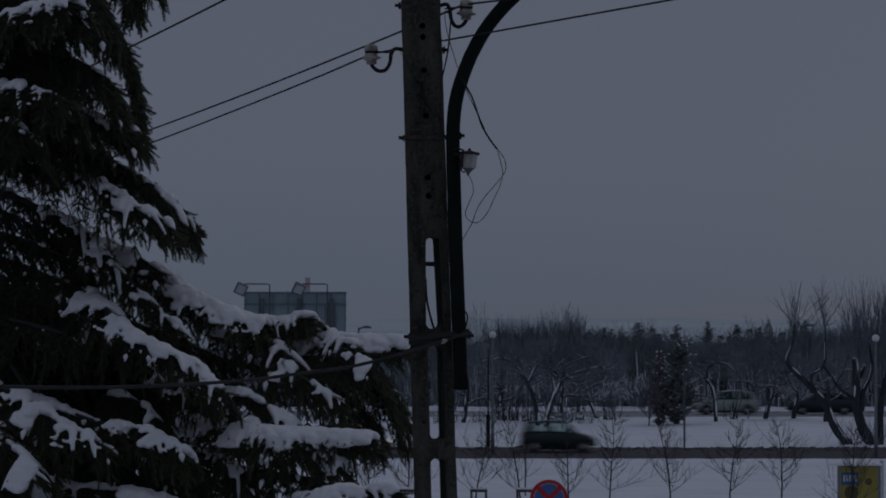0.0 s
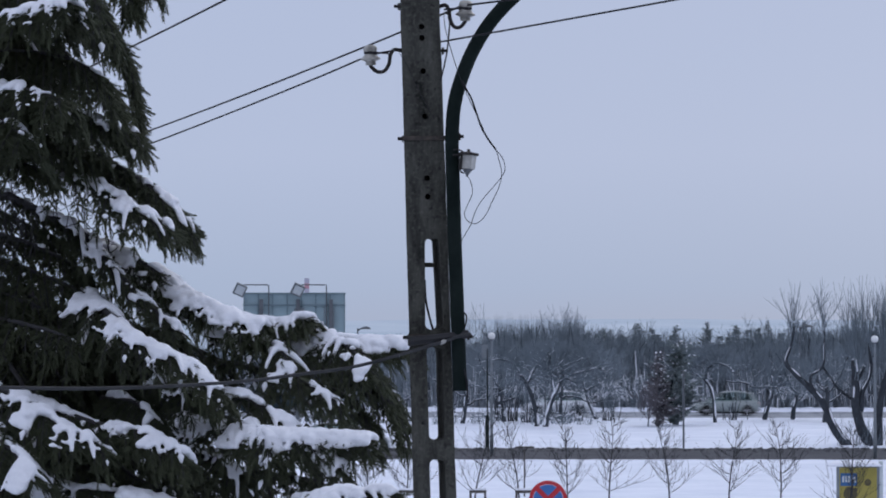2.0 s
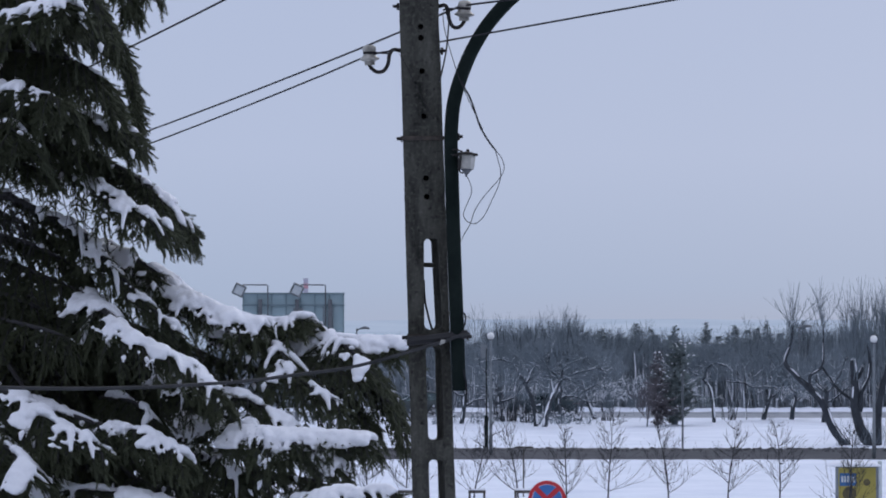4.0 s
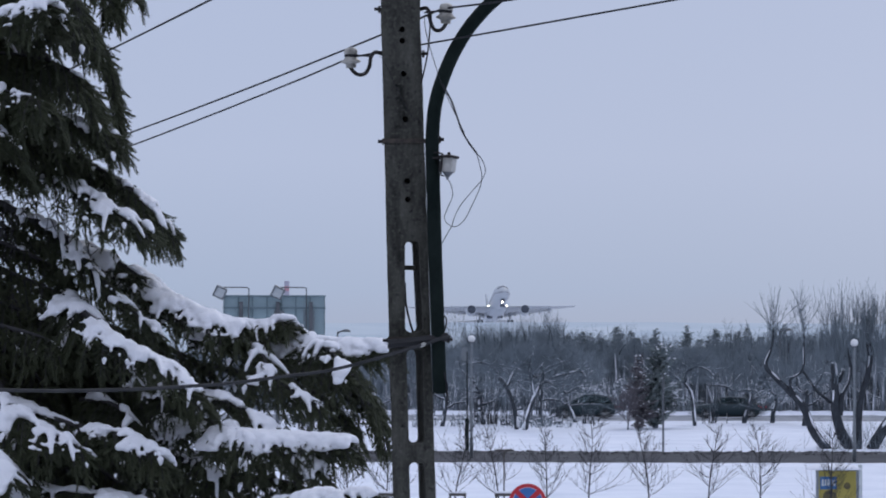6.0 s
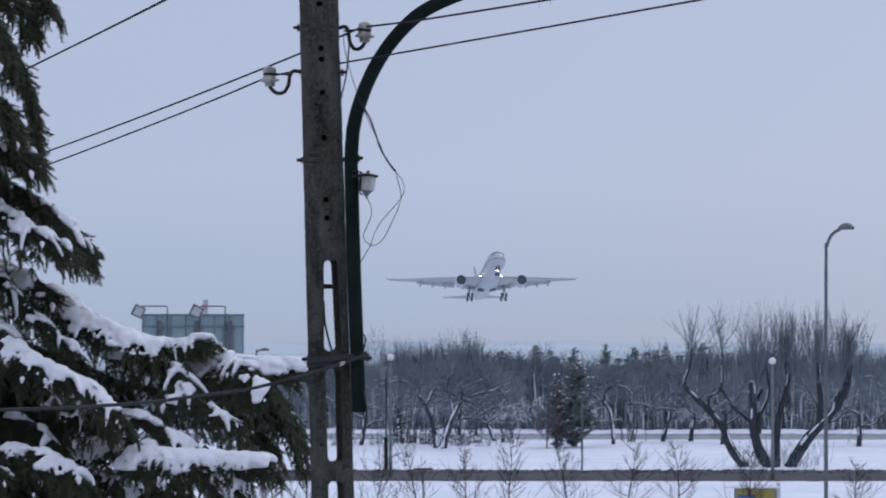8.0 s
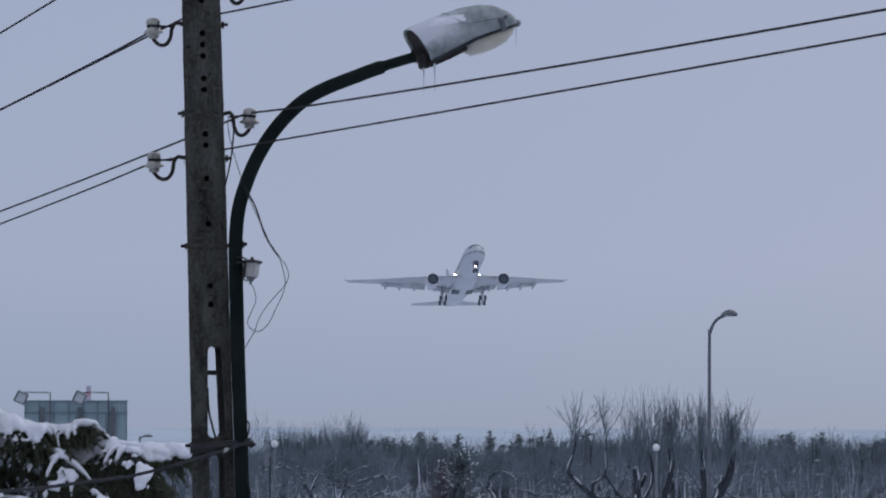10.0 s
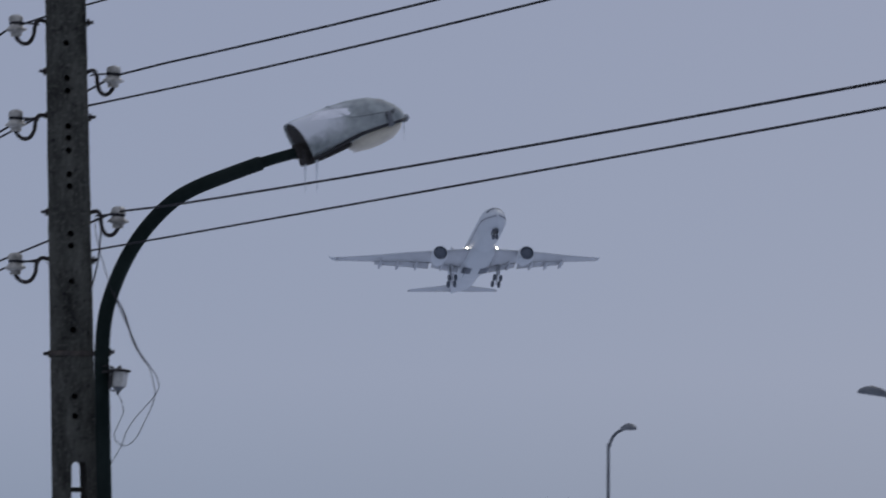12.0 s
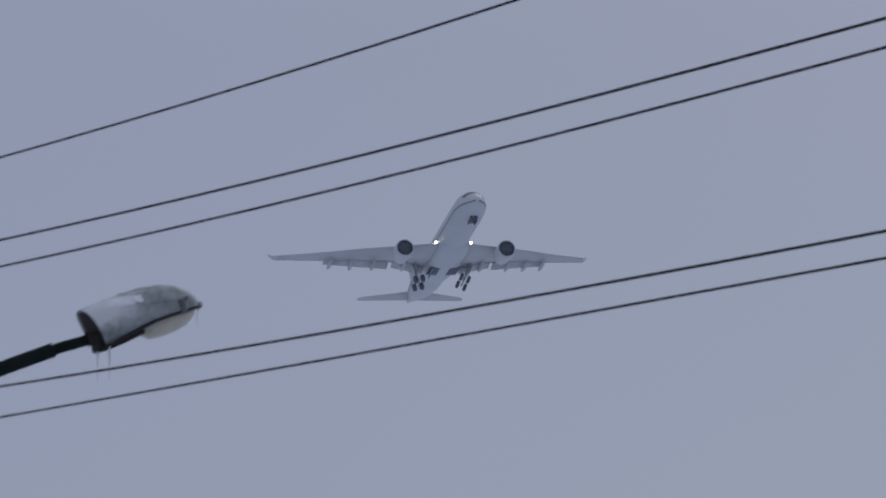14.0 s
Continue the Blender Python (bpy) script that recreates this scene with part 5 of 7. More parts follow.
# bushes bowed under snow beyond the far road
for i, (x, y, high) in enumerate(((11.6, 236.2, 2.2), (13.3, 236.6, 2.5), (16.6, 236.4, 2.3), (24.6, 236.4, 1.9), (5.6, 236.6, 1.9))):
    t = Bare(950 + i)
    for j in range(30):
        a = t.rnd.uniform(0, 2 * math.pi)
        out = Vector((math.cos(a), 0.5 * math.sin(a), 0)) * t.rnd.uniform(0.3, 1.3)
        rise = high * t.rnd.uniform(0.45, 1.0)
        c = bend([Vector((0.2 * out.x, 0.2 * out.y, -0.1)), out * 0.45 + Vector((0, 0, rise * 0.85)), out + Vector((0, 0, rise)), out * 1.5 + Vector((0, 0, rise * t.rnd.uniform(0.6, 0.9)))], 4)
        t.twigs.tube(c, [0.022 - 0.014 * k / (len(c) - 1) for k in range(len(c))], 4, False)
        for k in range(4, len(c) - 2, 2):
            if t.rnd.random() < 0.62:
                w = t.rnd.uniform(0.018, 0.05)
                t.snow.tube([q + Vector((0, -0.01, 0.02)) for q in c[k:k + 3]], [w * 0.4, w, w * 0.4], 5)
            q = c[k]
            d = Vector((t.rnd.gauss(0, 0.35), t.rnd.gauss(0, 0.25), t.rnd.uniform(-0.05, 0.4)))
            t.twigs.tube([q, q + d * 0.6 + Vector((0, 0, 0.04)), q + d], [0.010, 0.008, 0.004], 3, False)
            if t.rnd.random() < 0.4:
                t.snow.tube([q + d * 0.3 + Vector((0, 0, 0.03)), q + d * 0.6 + Vector((0, 0, 0.06)), q + d + Vector((0, 0, 0.01))], [0.008, t.rnd.uniform(0.012, 0.028), 0.006], 4)
    place_tree(t, x, y, "bare bush bowed under snow beyond the road", name="shrub", group="")


# stems of the old tree: thickness at the foot and the top, how many shoots at the head, then the line (across, up)
STEMS = (
    (0.30, 0.06, 16, (-0.6, -0.1), (-1.36, 0.92), (-1.83, 2.1), (-2.53, 2.88), (-3.24, 3.6), (-3.74, 4.2), (-3.4, 5.2), (-3.3, 6.0)),
    (0.10, 0.04, 12, (-2.45, 2.95), (-2.53, 3.5), (-1.9, 4.0), (-1.85, 5.15), (-1.8, 6.1)),
    (0.07, 0.09, 0, (-1.9, 4.0), (-1.67, 3.67), (-1.27, 3.05), (-0.4, 2.3)),
    (0.33, 0.19, 14, (0.6, -0.1), (0.0, 1.0), (-0.22, 1.86), (-0.25, 2.96), (-0.33, 4.3)),
    (0.16, 0.09, 16, (0.0, 1.7), (0.14, 2.8), (0.54, 3.75), (0.46, 5.15)),
    (0.17, 0.13, 8, (-0.25, 3.1), (0.0, 3.5), (0.2, 3.95)),
    (0.21, 0.14, 22, (0.97, -0.1), (1.0, 1.87), (1.24, 3.1), (1.57, 4.4), (1.45, 5.4)),
    (0.37, 0.17, 22, (1.6, -0.1), (2.26, 1.08), (3.05, 2.0), (3.84, 2.8), (4.47, 3.9), (4.7, 5.2)),
    (0.21, 0.13, 20, (3.05, 2.0), (3.18, 2.8), (3.13, 3.9), (3.03, 5.3)),
    (0.17, 0.11, 14, (3.84, 2.8), (4.0, 3.4), (4.12, 4.0)),
)


def old_tree():
    """Old pollarded tree: thick leaning stems with knobbly heads and long upright shoots."""
    t = Bare(77, 0.011)
    for r0, r1, shoots, *line in STEMS:
        dy = t.rnd.uniform(-0.5, 0.5)
        pts = bend([Vector((x, dy * z / 5, z)) for x, z in line], 4)
        n = len(pts)
        pts = [q + Vector((0.05 * noise.noise((q.z * 1.6, r0 * 90, 0)), 0, 0)) for q in pts]
        rad = [0.86 * (r0 + (r1 - r0) * k / (n - 1)) * (1 + 0.22 * noise.noise((k * 0.8, r0 * 40, 3))) for k in range(n)]
        rad[-1] *= 0.85
        t.wood.tube(pts, rad, 10)
        # snow blown against the weather side, in short patches
        k = 1
        while k < n - 2 and pts[k].z < 4.6:
            run = t.rnd.randint(2, 4)
            d = (pts[min(n - 1, k + run)] - pts[k]).normalized()
            if t.rnd.random() < (0.75 if abs(d.x) > 0.3 else 0.5):
                span = pts[k:k + run + 1]
                lean = 0.55 if d.x < 0 else -0.55
                quad = [q + Vector((lean * r, -0.72 * r, 0.02)) for q, r in zip(span, rad[k:k + run + 1])]
                if len(quad) > 1:
                    fine = bend(quad, 3)
                    w = rad[k] * t.rnd.uniform(0.2, 0.34)
                    t.snow.tube(fine, [w * (0.15 + 0.85 * math.sin(math.pi * (u + 0.5) / len(fine)) ** 0.6) for u in range(len(fine))], 6)
            k += run + t.rnd.randint(0, 2)
        if line[-1][0] < -1.5:
            for j in range(22):
                q = pts[t.rnd.randint(n // 3, n - 1)]
                c, rr, dd = t.limb(q, (t.rnd.gauss(0, 0.9), t.rnd.gauss(0, 0.4), 0.8), t.rnd.uniform(0.4, 1.2), 0.015, 0.005, 0.05, 0.0, 3, t.twigs, 0, 4)
                for m in range(2):
                    t.limb(c[t.rnd.randint(1, 3)], (t.rnd.gauss(0, 0.5), t.rnd.gauss(0, 0.4), 1), t.rnd.uniform(0.3, 0.9), 0.010, 0.005, 0.1, 0.02, 3, t.twigs, 0, 2)
        head, rh = pts[-1], rad[-1]
        if r1 > 0.12 and line[-1][1] < 4.5:
            t.snow.tube([head + Vector((-rh * 0.8, -rh * 0.4, 0.02)), head + Vector((0, -rh * 0.4, 0.10)), head + Vector((rh * 0.8, -rh * 0.4, 0.02))], [0.03, rh * 0.45, 0.03], 7)
        fan = 0.46 if r1 < 0.1 else 0.19
        for j in range(shoots):
            k = t.rnd.choice((n - 1, n - 1, n - 2, n - 4))
            q = pts[k] + Vector((t.rnd.gauss(0, 0.12), t.rnd.gauss(0, 0.2), t.rnd.uniform(-0.1, 0.1)))
            goal = t.rnd.uniform(7.0, 8.5) if line[-1][0] < 3.5 else t.rnd.uniform(6.6, 8.0)
            c, rr, dd = t.limb(q, (t.rnd.gauss(0, fan), t.rnd.gauss(0, 0.25), 1), max(1.0, (goal - q.z) * t.rnd.uniform(0.7, 1.15)), 0.021, 0.006, 0.045, 0.02, 3, t.twigs, 0, 6)
            for m in range(6 if r1 > 0.1 else 2):
                b, _, e = t.limb(c[t.rnd.randint(1, 4)], (dd.x + t.rnd.gauss(0, 0.25), t.rnd.gauss(0, 0.3), 1), t.rnd.uniform(0.5, 1.5), 0.011, 0.005, 0.10, 0.03, 3, t.twigs, 0, 3)
                t.limb(b[1], (t.rnd.gauss(0, 0.5), t.rnd.gauss(0, 0.4), 1), t.rnd.uniform(0.3, 0.8), 0.009, 0.005, 0.1, 0.02, 3, t.twigs, 0, 2)
    for j in range(105):
        x = t.rnd.uniform(-0.5, 5.6)
        q = Vector((x, t.rnd.gauss(0, 0.5), t.rnd.uniform(4.3, 5.6)))
        tall = 8.7 - 0.26 * max(0.0, x - 1.0) - q.z
        c, rr, dd = t.limb(q, (t.rnd.gauss(0, 0.11), t.rnd.gauss(0, 0.2), 1), tall * t.rnd.uniform(0.6, 1.02), 0.019, 0.006, 0.055, 0.03, 3, t.twigs, 0, 6)
        for m in range(4):
            t.limb(c[t.rnd.randint(0, 4)], (t.rnd.gauss(0, 0.35), t.rnd.gauss(0, 0.3), 1), t.rnd.uniform(0.4, 1.3), 0.010, 0.005, 0.08, 0.03, 3, t.twigs, 0, 3)
    for j in range(190):
        x = t.rnd.choice((t.rnd.gauss(0.0, 0.7), t.rnd.gauss(1.9, 0.8)))
        t.limb((x, t.rnd.gauss(0, 0.7), t.rnd.uniform(-0.1, 0.2)), (t.rnd.gauss(0, 0.4), t.rnd.gauss(0, 0.3), 1), t.rnd.uniform(0.5, 1.6), 0.011, 0.005, 0.1, 0, 3, t.twigs, 0, 3)
    return t


place_tree(old_tree(), 21.15, 172.0, "old pollarded bare tree with snow on its leaning trunks", name="old_tree", group="", bark=M_BARK_OLD)


# ---------------- conifers ----------------
def conifer(seed, height, width, snow=0.5, low=0.25, dense=1.0, taper=0.7, fleck=0.12, rough=0.0, leaf=1.0):
    rnd = random.Random(seed)
    wood, needles, white = Geo(), Geo(), Geo()
    wood.tube([(0, 0, -0.1), (0, 0, height * 0.5), (0, 0, height)], [width * 0.06, width * 0.035, 0.012], 7)
    z = low
    while z < height * 0.985:
        k = 1 - z / height
        reach = width * 0.5 * (k ** taper) * rnd.uniform(0.6 - 0.3 * rough, 1.3 + 0.3 * rough) * min(1.0, 0.42 + z / (0.3 * height)) + 0.06
        for i in range(rnd.choice((6, 7, 8, 9)) if not rough else rnd.choice((4, 5, 6, 7))):
            a = rnd.uniform(0, 2 * math.pi)
            out = Vector((math.cos(a), math.sin(a), 0))
            side = Vector((-out.y, out.x, 0))
            mine = reach * rnd.uniform(1 - 0.45 * rough, 1 + 0.35 * rough) * (0.85 + 0.75 * noise.noise((math.cos(a) * 1.2 + seed, math.sin(a) * 1.2, z * 0.9))) * rnd.uniform(0.7, 1.15)
            base = Vector((0.16 * noise.noise((z * 0.7, seed, 0)), 0.1 * noise.noise((z * 0.7, seed, 8)), min(height, z + rnd.uniform(-0.25, 0.3) * rough)))
            tip = base + out * mine + Vector((0, 0, mine * rnd.uniform(-0.1, 0.55 + 0.4 * rough)))
            wood.tube([base, (base + tip) / 2 + Vector((0, 0, -0.04)), tip], [0.015, 0.010, 0.004], 3, False)
            n = max(3, int(reach * 13 * dense))
            for j in range(n):
                t = (j + 0.6) / n
                q = base.lerp(tip, t)
                ln = 0.14 + 0.26 * reach * (1 - 0.6 * t)
                for s in (-1, 1):
                    e = (side * s * rnd.uniform(0.5, 1) + out * rnd.uniform(0.2, 0.8) + Vector((0, 0, rnd.uniform(-0.55, 0.25)))).normalized() * ln
                    w = Vector((rnd.gauss(0, 1), rnd.gauss(0, 1), rnd.gauss(0, 1))).normalized() * rnd.uniform(0.04, 0.075) * leaf / dense ** 0.7
                    needles.add([q - w, q + w, q + e * 0.6 + w * 1.3, q + e, q + e * 0.55 - w * 1.4], [(0, 1, 2, 3, 4)])
                if rnd.random() < snow * 0.13:
                    r = rnd.uniform(0.025, fleck)
                    q = q + Vector((rnd.gauss(0, 0.08), rnd.gauss(0, 0.08), 0.06))
                    white.tube([q - out * r, q + Vector((0, 0, 0.03)), q + out * r * 1.2], [r * 0.4, r, r * 0.3], 5, True, 0.7)
        z += rnd.uniform(0.10, 0.17) * (0.7 + height / 9) / dense ** 0.4
    return wood, needles, white


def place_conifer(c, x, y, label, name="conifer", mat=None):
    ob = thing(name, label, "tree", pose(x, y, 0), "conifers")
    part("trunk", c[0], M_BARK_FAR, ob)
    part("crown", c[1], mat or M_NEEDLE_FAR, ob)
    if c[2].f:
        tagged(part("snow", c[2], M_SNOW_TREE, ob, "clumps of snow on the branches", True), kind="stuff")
    return ob


place_conifer(conifer(5, 4.4, 2.0, 1.0, 0.1, 1.2, 0.50, 0.075, 0.8, 0.42), 13.05, 204.5, "rust-brown dying conifer flecked with snow", mat=M_TWIG_RED)
place_conifer(conifer(6, 5.0, 2.8, 0.7, 0.2, 1.2, 0.36, 0.07, 0.9, 0.45), 14.2, 206.5, "ragged dark conifer flecked with snow", mat=M_NEEDLE_PAIR)
t = bare_tree(41, 3.0, 0.05, (0, 0), 0.4, 5, 4, 0.25, 0.6, 0.2, False, 0.4, 0.014)
place_tree(t, 12.3, 203.4, "reddish bare shrub beside the conifers", name="shrub", twig=M_TWIG_RED, group="")
rnd_top = random.Random(31)
x = -1.0
while x < 62.0:
    x += rnd_top.choice((0.8, 1.1, 1.5, 2.2, 3.4))
    if 18.8 < x < 20.6 or (x < 10.5 and rnd_top.random() < 0.75):
        continue
    c = conifer(int(60 + x * 10), rnd_top.uniform(5.4, 6.5), rnd_top.uniform(2.8, 4.2), 0.5, 1.2, 1.25, rnd_top.uniform(0.6, 0.8), 0.07, 0.45, 0.36)
    place_conifer(c, x, rnd_top.uniform(256, 268), "dark green conifer rising above the thicket")


# ---------------- thicket behind the far road ----------------
def merged(items, pieces):
    """One mesh from many placed copies: items are (template index, x, y, turn, width, height)."""
    vs, fs, o = [], [], 0
    for k, x, y, a, w, h in items:
        v, f = pieces[k]
        c, s = math.cos(a), math.sin(a)
        q = np.empty_like(v)
        q[:, 0] = (v[:, 0] * c - v[:, 1] * s) * w + x
        q[:, 1] = (v[:, 0] * s + v[:, 1] * c) * w + y
        q[:, 2] = v[:, 2] * h
        vs.append(q)
        fs.extend(tuple(i + o for i in face) for face in f)
        o += len(v)
    g = Geo()
    g.v, g.f = np.concatenate(vs).tolist(), fs
    return g


rnd = random.Random(9)
TEMPLATES = [bare_tree(500 + i, 6.4, rnd.uniform(0.05, 0.09), (rnd.uniform(-0.2, 0.2), 0), rnd.uniform(0.6, 1.9), rnd.choice((3, 4, 5)), 4, 0.32, 0.5, 0.13, True, 0.42, 0.017) for i in range(7)]
items = []
for rowy, step in ((241.0, 2.0), (246.0, 1.9), (252.0, 2.2)):
    x = -26.0
    while x < 66.0:
        x += step * rnd.uniform(0.6, 1.4)
        tall = 1.0 + 0.16 * noise.noise((x * 0.16, rowy * 0.03, 7)) + (0.06 if 1 < x < 11.5 else -0.04)
        if 17.5 < x * 252 / rowy < 21:
            tall *= 0.86
        if x < -1.2:
            tall *= 0.62
        items.append((rnd.randrange(7), x, rowy + rnd.uniform(-2, 2), rnd.uniform(0, 6.28), rnd.uniform(0.85, 1.2), tall * rnd.uniform(0.86, 1.06) * (0.86 if rowy < 245 else 1.02)))
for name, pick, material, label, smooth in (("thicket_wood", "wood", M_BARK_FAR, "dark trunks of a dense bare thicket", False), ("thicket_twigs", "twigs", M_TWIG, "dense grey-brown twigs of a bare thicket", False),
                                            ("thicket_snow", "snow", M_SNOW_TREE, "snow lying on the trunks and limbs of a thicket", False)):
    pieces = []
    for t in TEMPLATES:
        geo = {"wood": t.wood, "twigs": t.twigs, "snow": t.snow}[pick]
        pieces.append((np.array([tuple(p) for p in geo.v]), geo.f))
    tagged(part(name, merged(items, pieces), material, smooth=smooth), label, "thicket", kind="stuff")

# close upright shoots that make the even top of the thicket: (across, height)
CREST = ((-30, 4.4), (1.5, 5.0), (3.0, 5.3), (4.2, 6.7), (9.0, 6.6), (10.5, 6.1), (12.5, 5.5), (18.0, 5.5), (19.5, 4.9), (21.0, 4.9), (23.0, 5.7), (30.0, 6.2), (48.0, 6.0), (70.0, 6.0))


def crest(x):
    for (xa, za), (xb, zb) in zip(CREST, CREST[1:]):
        if xa <= x <= xb:
            return za + (zb - za) * (x - xa) / (xb - xa)
    return 5.0


rnd = random.Random(23)
g, stout = Geo(), Geo()
for i in range(2600):
    x0, y0 = rnd.uniform(-24, 66), rnd.uniform(240, 254)
    foot = Vector((x0, y0, rnd.uniform(1.0, 3.4)))
    tall = crest(x0 * 248 / y0) * (1 + 0.10 * noise.noise((x0 * 0.9, y0 * 0.4, 2))) - foot.z
    for k in range(3):
        top = foot + Vector((rnd.gauss(0, 0.42), rnd.gauss(0, 0.3), tall * rnd.uniform(0.55, 1.04)))
        mid = foot.lerp(top, 0.5) + Vector((rnd.gauss(0, 0.10), 0, 0))
        r = rnd.uniform(0.011, 0.019)
        if k == 0 and rnd.random() < 0.5:
            stout.tube([foot - Vector((0, 0, 1.0)), mid, top - Vector((0, 0, 0.4))], [r * 2.6, r * 2.0, 0.010], 4, False)
        g.tube([foot, mid, top], [r, r * 0.8, 0.005], 3, False)
        for c in range(2):
            q = mid.lerp(top, rnd.uniform(0.0, 0.6))
            g.tube([q, q + Vector((rnd.gauss(0, 0.22), rnd.gauss(0, 0.15), rnd.uniform(0.3, 0.8)))], [r * 0.7, 0.005], 3, False)
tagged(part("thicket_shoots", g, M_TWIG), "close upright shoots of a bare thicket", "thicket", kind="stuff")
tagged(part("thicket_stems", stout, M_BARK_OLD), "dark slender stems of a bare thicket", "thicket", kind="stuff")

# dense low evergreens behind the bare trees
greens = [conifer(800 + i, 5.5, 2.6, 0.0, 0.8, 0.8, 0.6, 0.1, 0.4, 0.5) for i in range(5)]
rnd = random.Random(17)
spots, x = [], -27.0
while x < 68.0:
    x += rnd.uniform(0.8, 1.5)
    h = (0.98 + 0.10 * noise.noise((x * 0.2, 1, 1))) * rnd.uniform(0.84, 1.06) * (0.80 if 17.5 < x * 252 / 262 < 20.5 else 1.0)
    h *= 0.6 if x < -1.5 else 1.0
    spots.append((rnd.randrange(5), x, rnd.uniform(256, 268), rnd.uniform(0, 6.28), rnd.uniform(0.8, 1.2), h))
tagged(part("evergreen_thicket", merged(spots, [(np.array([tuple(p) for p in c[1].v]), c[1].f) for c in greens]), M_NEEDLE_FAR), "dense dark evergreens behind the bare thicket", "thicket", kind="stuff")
poles, strips = Geo(), Geo()
for i in range(2500):
    x, y = rnd.uniform(-24, 66), rnd.choice((rnd.uniform(237.8, 241), rnd.uniform(239.0, 252)))
    h, r = rnd.uniform(2.2, 4.4), rnd.uniform(0.025, 0.085)
    lean = Vector((rnd.gauss(0, 0.10), rnd.gauss(0, 0.06), 1))
    pts = [Vector((x, y, -0.1)) + lean * h * k + Vector((0.10 * noise.noise((x, y, k * 2.0)), 0, 0)) for k in (0, 0.25, 0.5, 0.75, 1.0)]
    poles.tube(pts, [r, r * 0.9, r * 0.75, r * 0.6, r * 0.35], 5, False)
    if rnd.random() < 0.6:
        k = rnd.randint(0, 2)
        off = Vector((-0.6 * r, -0.8 * r, 0))
        strips.tube([q + off for q in pts[k:k + 3]], [r * 0.2, r * 0.5, r * 0.15], 4)
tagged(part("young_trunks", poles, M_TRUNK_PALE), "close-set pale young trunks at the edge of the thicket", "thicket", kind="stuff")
tagged(part("trunk_snow", strips, M_SNOW_TREE), "strips of snow blown against young trunks", "snow", kind="stuff")

# dark trunks and snowy branches along the edge of the thicket
dark, lines = Geo(), Geo()
for i in range(150):
    x, y, r = rnd.uniform(-24, 66), rnd.uniform(237.9, 240.5), rnd.uniform(0.05, 0.11)
    h = rnd.uniform(1.8, 3.6)
    pts = [Vector((x + rnd.gauss(0, 0.05) + 0.35 * noise.noise((x, k * 1.5, 3)), y, -0.1 + h * k)) for k in (0, 0.2, 0.4, 0.6, 0.8, 1.0)]
    dark.tube(pts, [r * (1.1 - 0.55 * k) for k in (0, 0.2, 0.4, 0.6, 0.8, 1.0)], 6, False)
    for j in range(3):
        q = pts[rnd.randint(2, 5)]
        d = Vector((rnd.choice((-1, 1)) * rnd.uniform(0.5, 1.2), rnd.gauss(0, 0.3), rnd.uniform(0.1, 1.0)))
        limb = bend([q, q + d * 0.5 + Vector((0, 0, rnd.uniform(-0.1, 0.25))), q + d * rnd.uniform(0.8, 1.3)], 3)
        dark.tube(limb, [r * 0.5 * (1 - 0.6 * k / (len(limb) - 1)) for k in range(len(limb))], 5, False)
        if rnd.random() < 0.55:
            lines.tube([p + Vector((0, -0.03, r * 0.4 + 0.02)) for p in limb], [0.008 + 0.016 * math.sin(math.pi * (k + 0.4) / len(limb)) for k in range(len(limb))], 4)
for i in range(420):
    p = Vector((rnd.uniform(-24, 66), rnd.uniform(238.2, 243), rnd.uniform(0.9, 4.2)))
    if noise.noise((p.x * 0.5, p.y, p.z * 0.9)) < -0.05:
        continue
    d = Vector((rnd.gauss(0, 0.25), rnd.gauss(0, 0.1), rnd.gauss(0.05, 0.2)))
    lines.tube([p - d, p + Vector((rnd.gauss(0, 0.05), 0, 0.04)), p + d], [0.008, rnd.uniform(0.015, 0.032), 0.006], 4)
tagged(part("edge_trunks", dark, M_BARK_FAR, smooth=True), "dark crooked trunks at the edge of the thicket", "thicket", kind="stuff")
tagged(part("branch_snow", lines, M_SNOW_TREE, smooth=True), "thin lines of snow lying on branches", "snow", kind="stuff")

# brush between the trunks: low shrubs with snow
for name, count, seed, rows_at in (("brushwood", 800, 3, (238.5, 256.0)), ("roadside_brush", 60, 4, (207.0, 214.0))):
    rnd = random.Random(seed)
    b, w = Bare(seed, 0.010), Geo()
    for i in range(count):
        x = rnd.uniform(-20, 62) if seed == 3 else rnd.choice((rnd.uniform(-9, 3.4), rnd.uniform(-9, 3.4), rnd.uniform(5.0, 9.0)))
        y = rnd.uniform(*rows_at)
        hh = rnd.uniform(0.8, 2.2) if seed == 3 else rnd.uniform(0.5, 1.3)
        for j in range(9):
            pts, rad, d = b.limb((x + rnd.gauss(0, 0.25), y + rnd.gauss(0, 0.2), 0), (rnd.gauss(0, 0.35), rnd.gauss(0, 0.3), 1), hh * rnd.uniform(0.6, 1.1), 0.016, 0.007, 0.16, 0, 3, b.twigs, 0, 3)
            if rnd.random() < 0.6:
                q = pts[rnd.randint(1, 3)]
                r = rnd.uniform(0.03, 0.09)
                w.tube([q - Vector((r, 0, 0)), q + Vector((0, 0, 0.03)), q + Vector((r, 0, -0.02))], [r * 0.3, r * 0.7, r * 0.25], 5)
    tagged(part(name, b.twigs, M_TWIG), "tangle of thin bare brushwood standing in the snow", "brush", kind="stuff")
    tagged(part(name + "_snow", w, M_SNOW_TREE, smooth=True), "small clumps of snow caught in brushwood", "snow", kind="stuff")

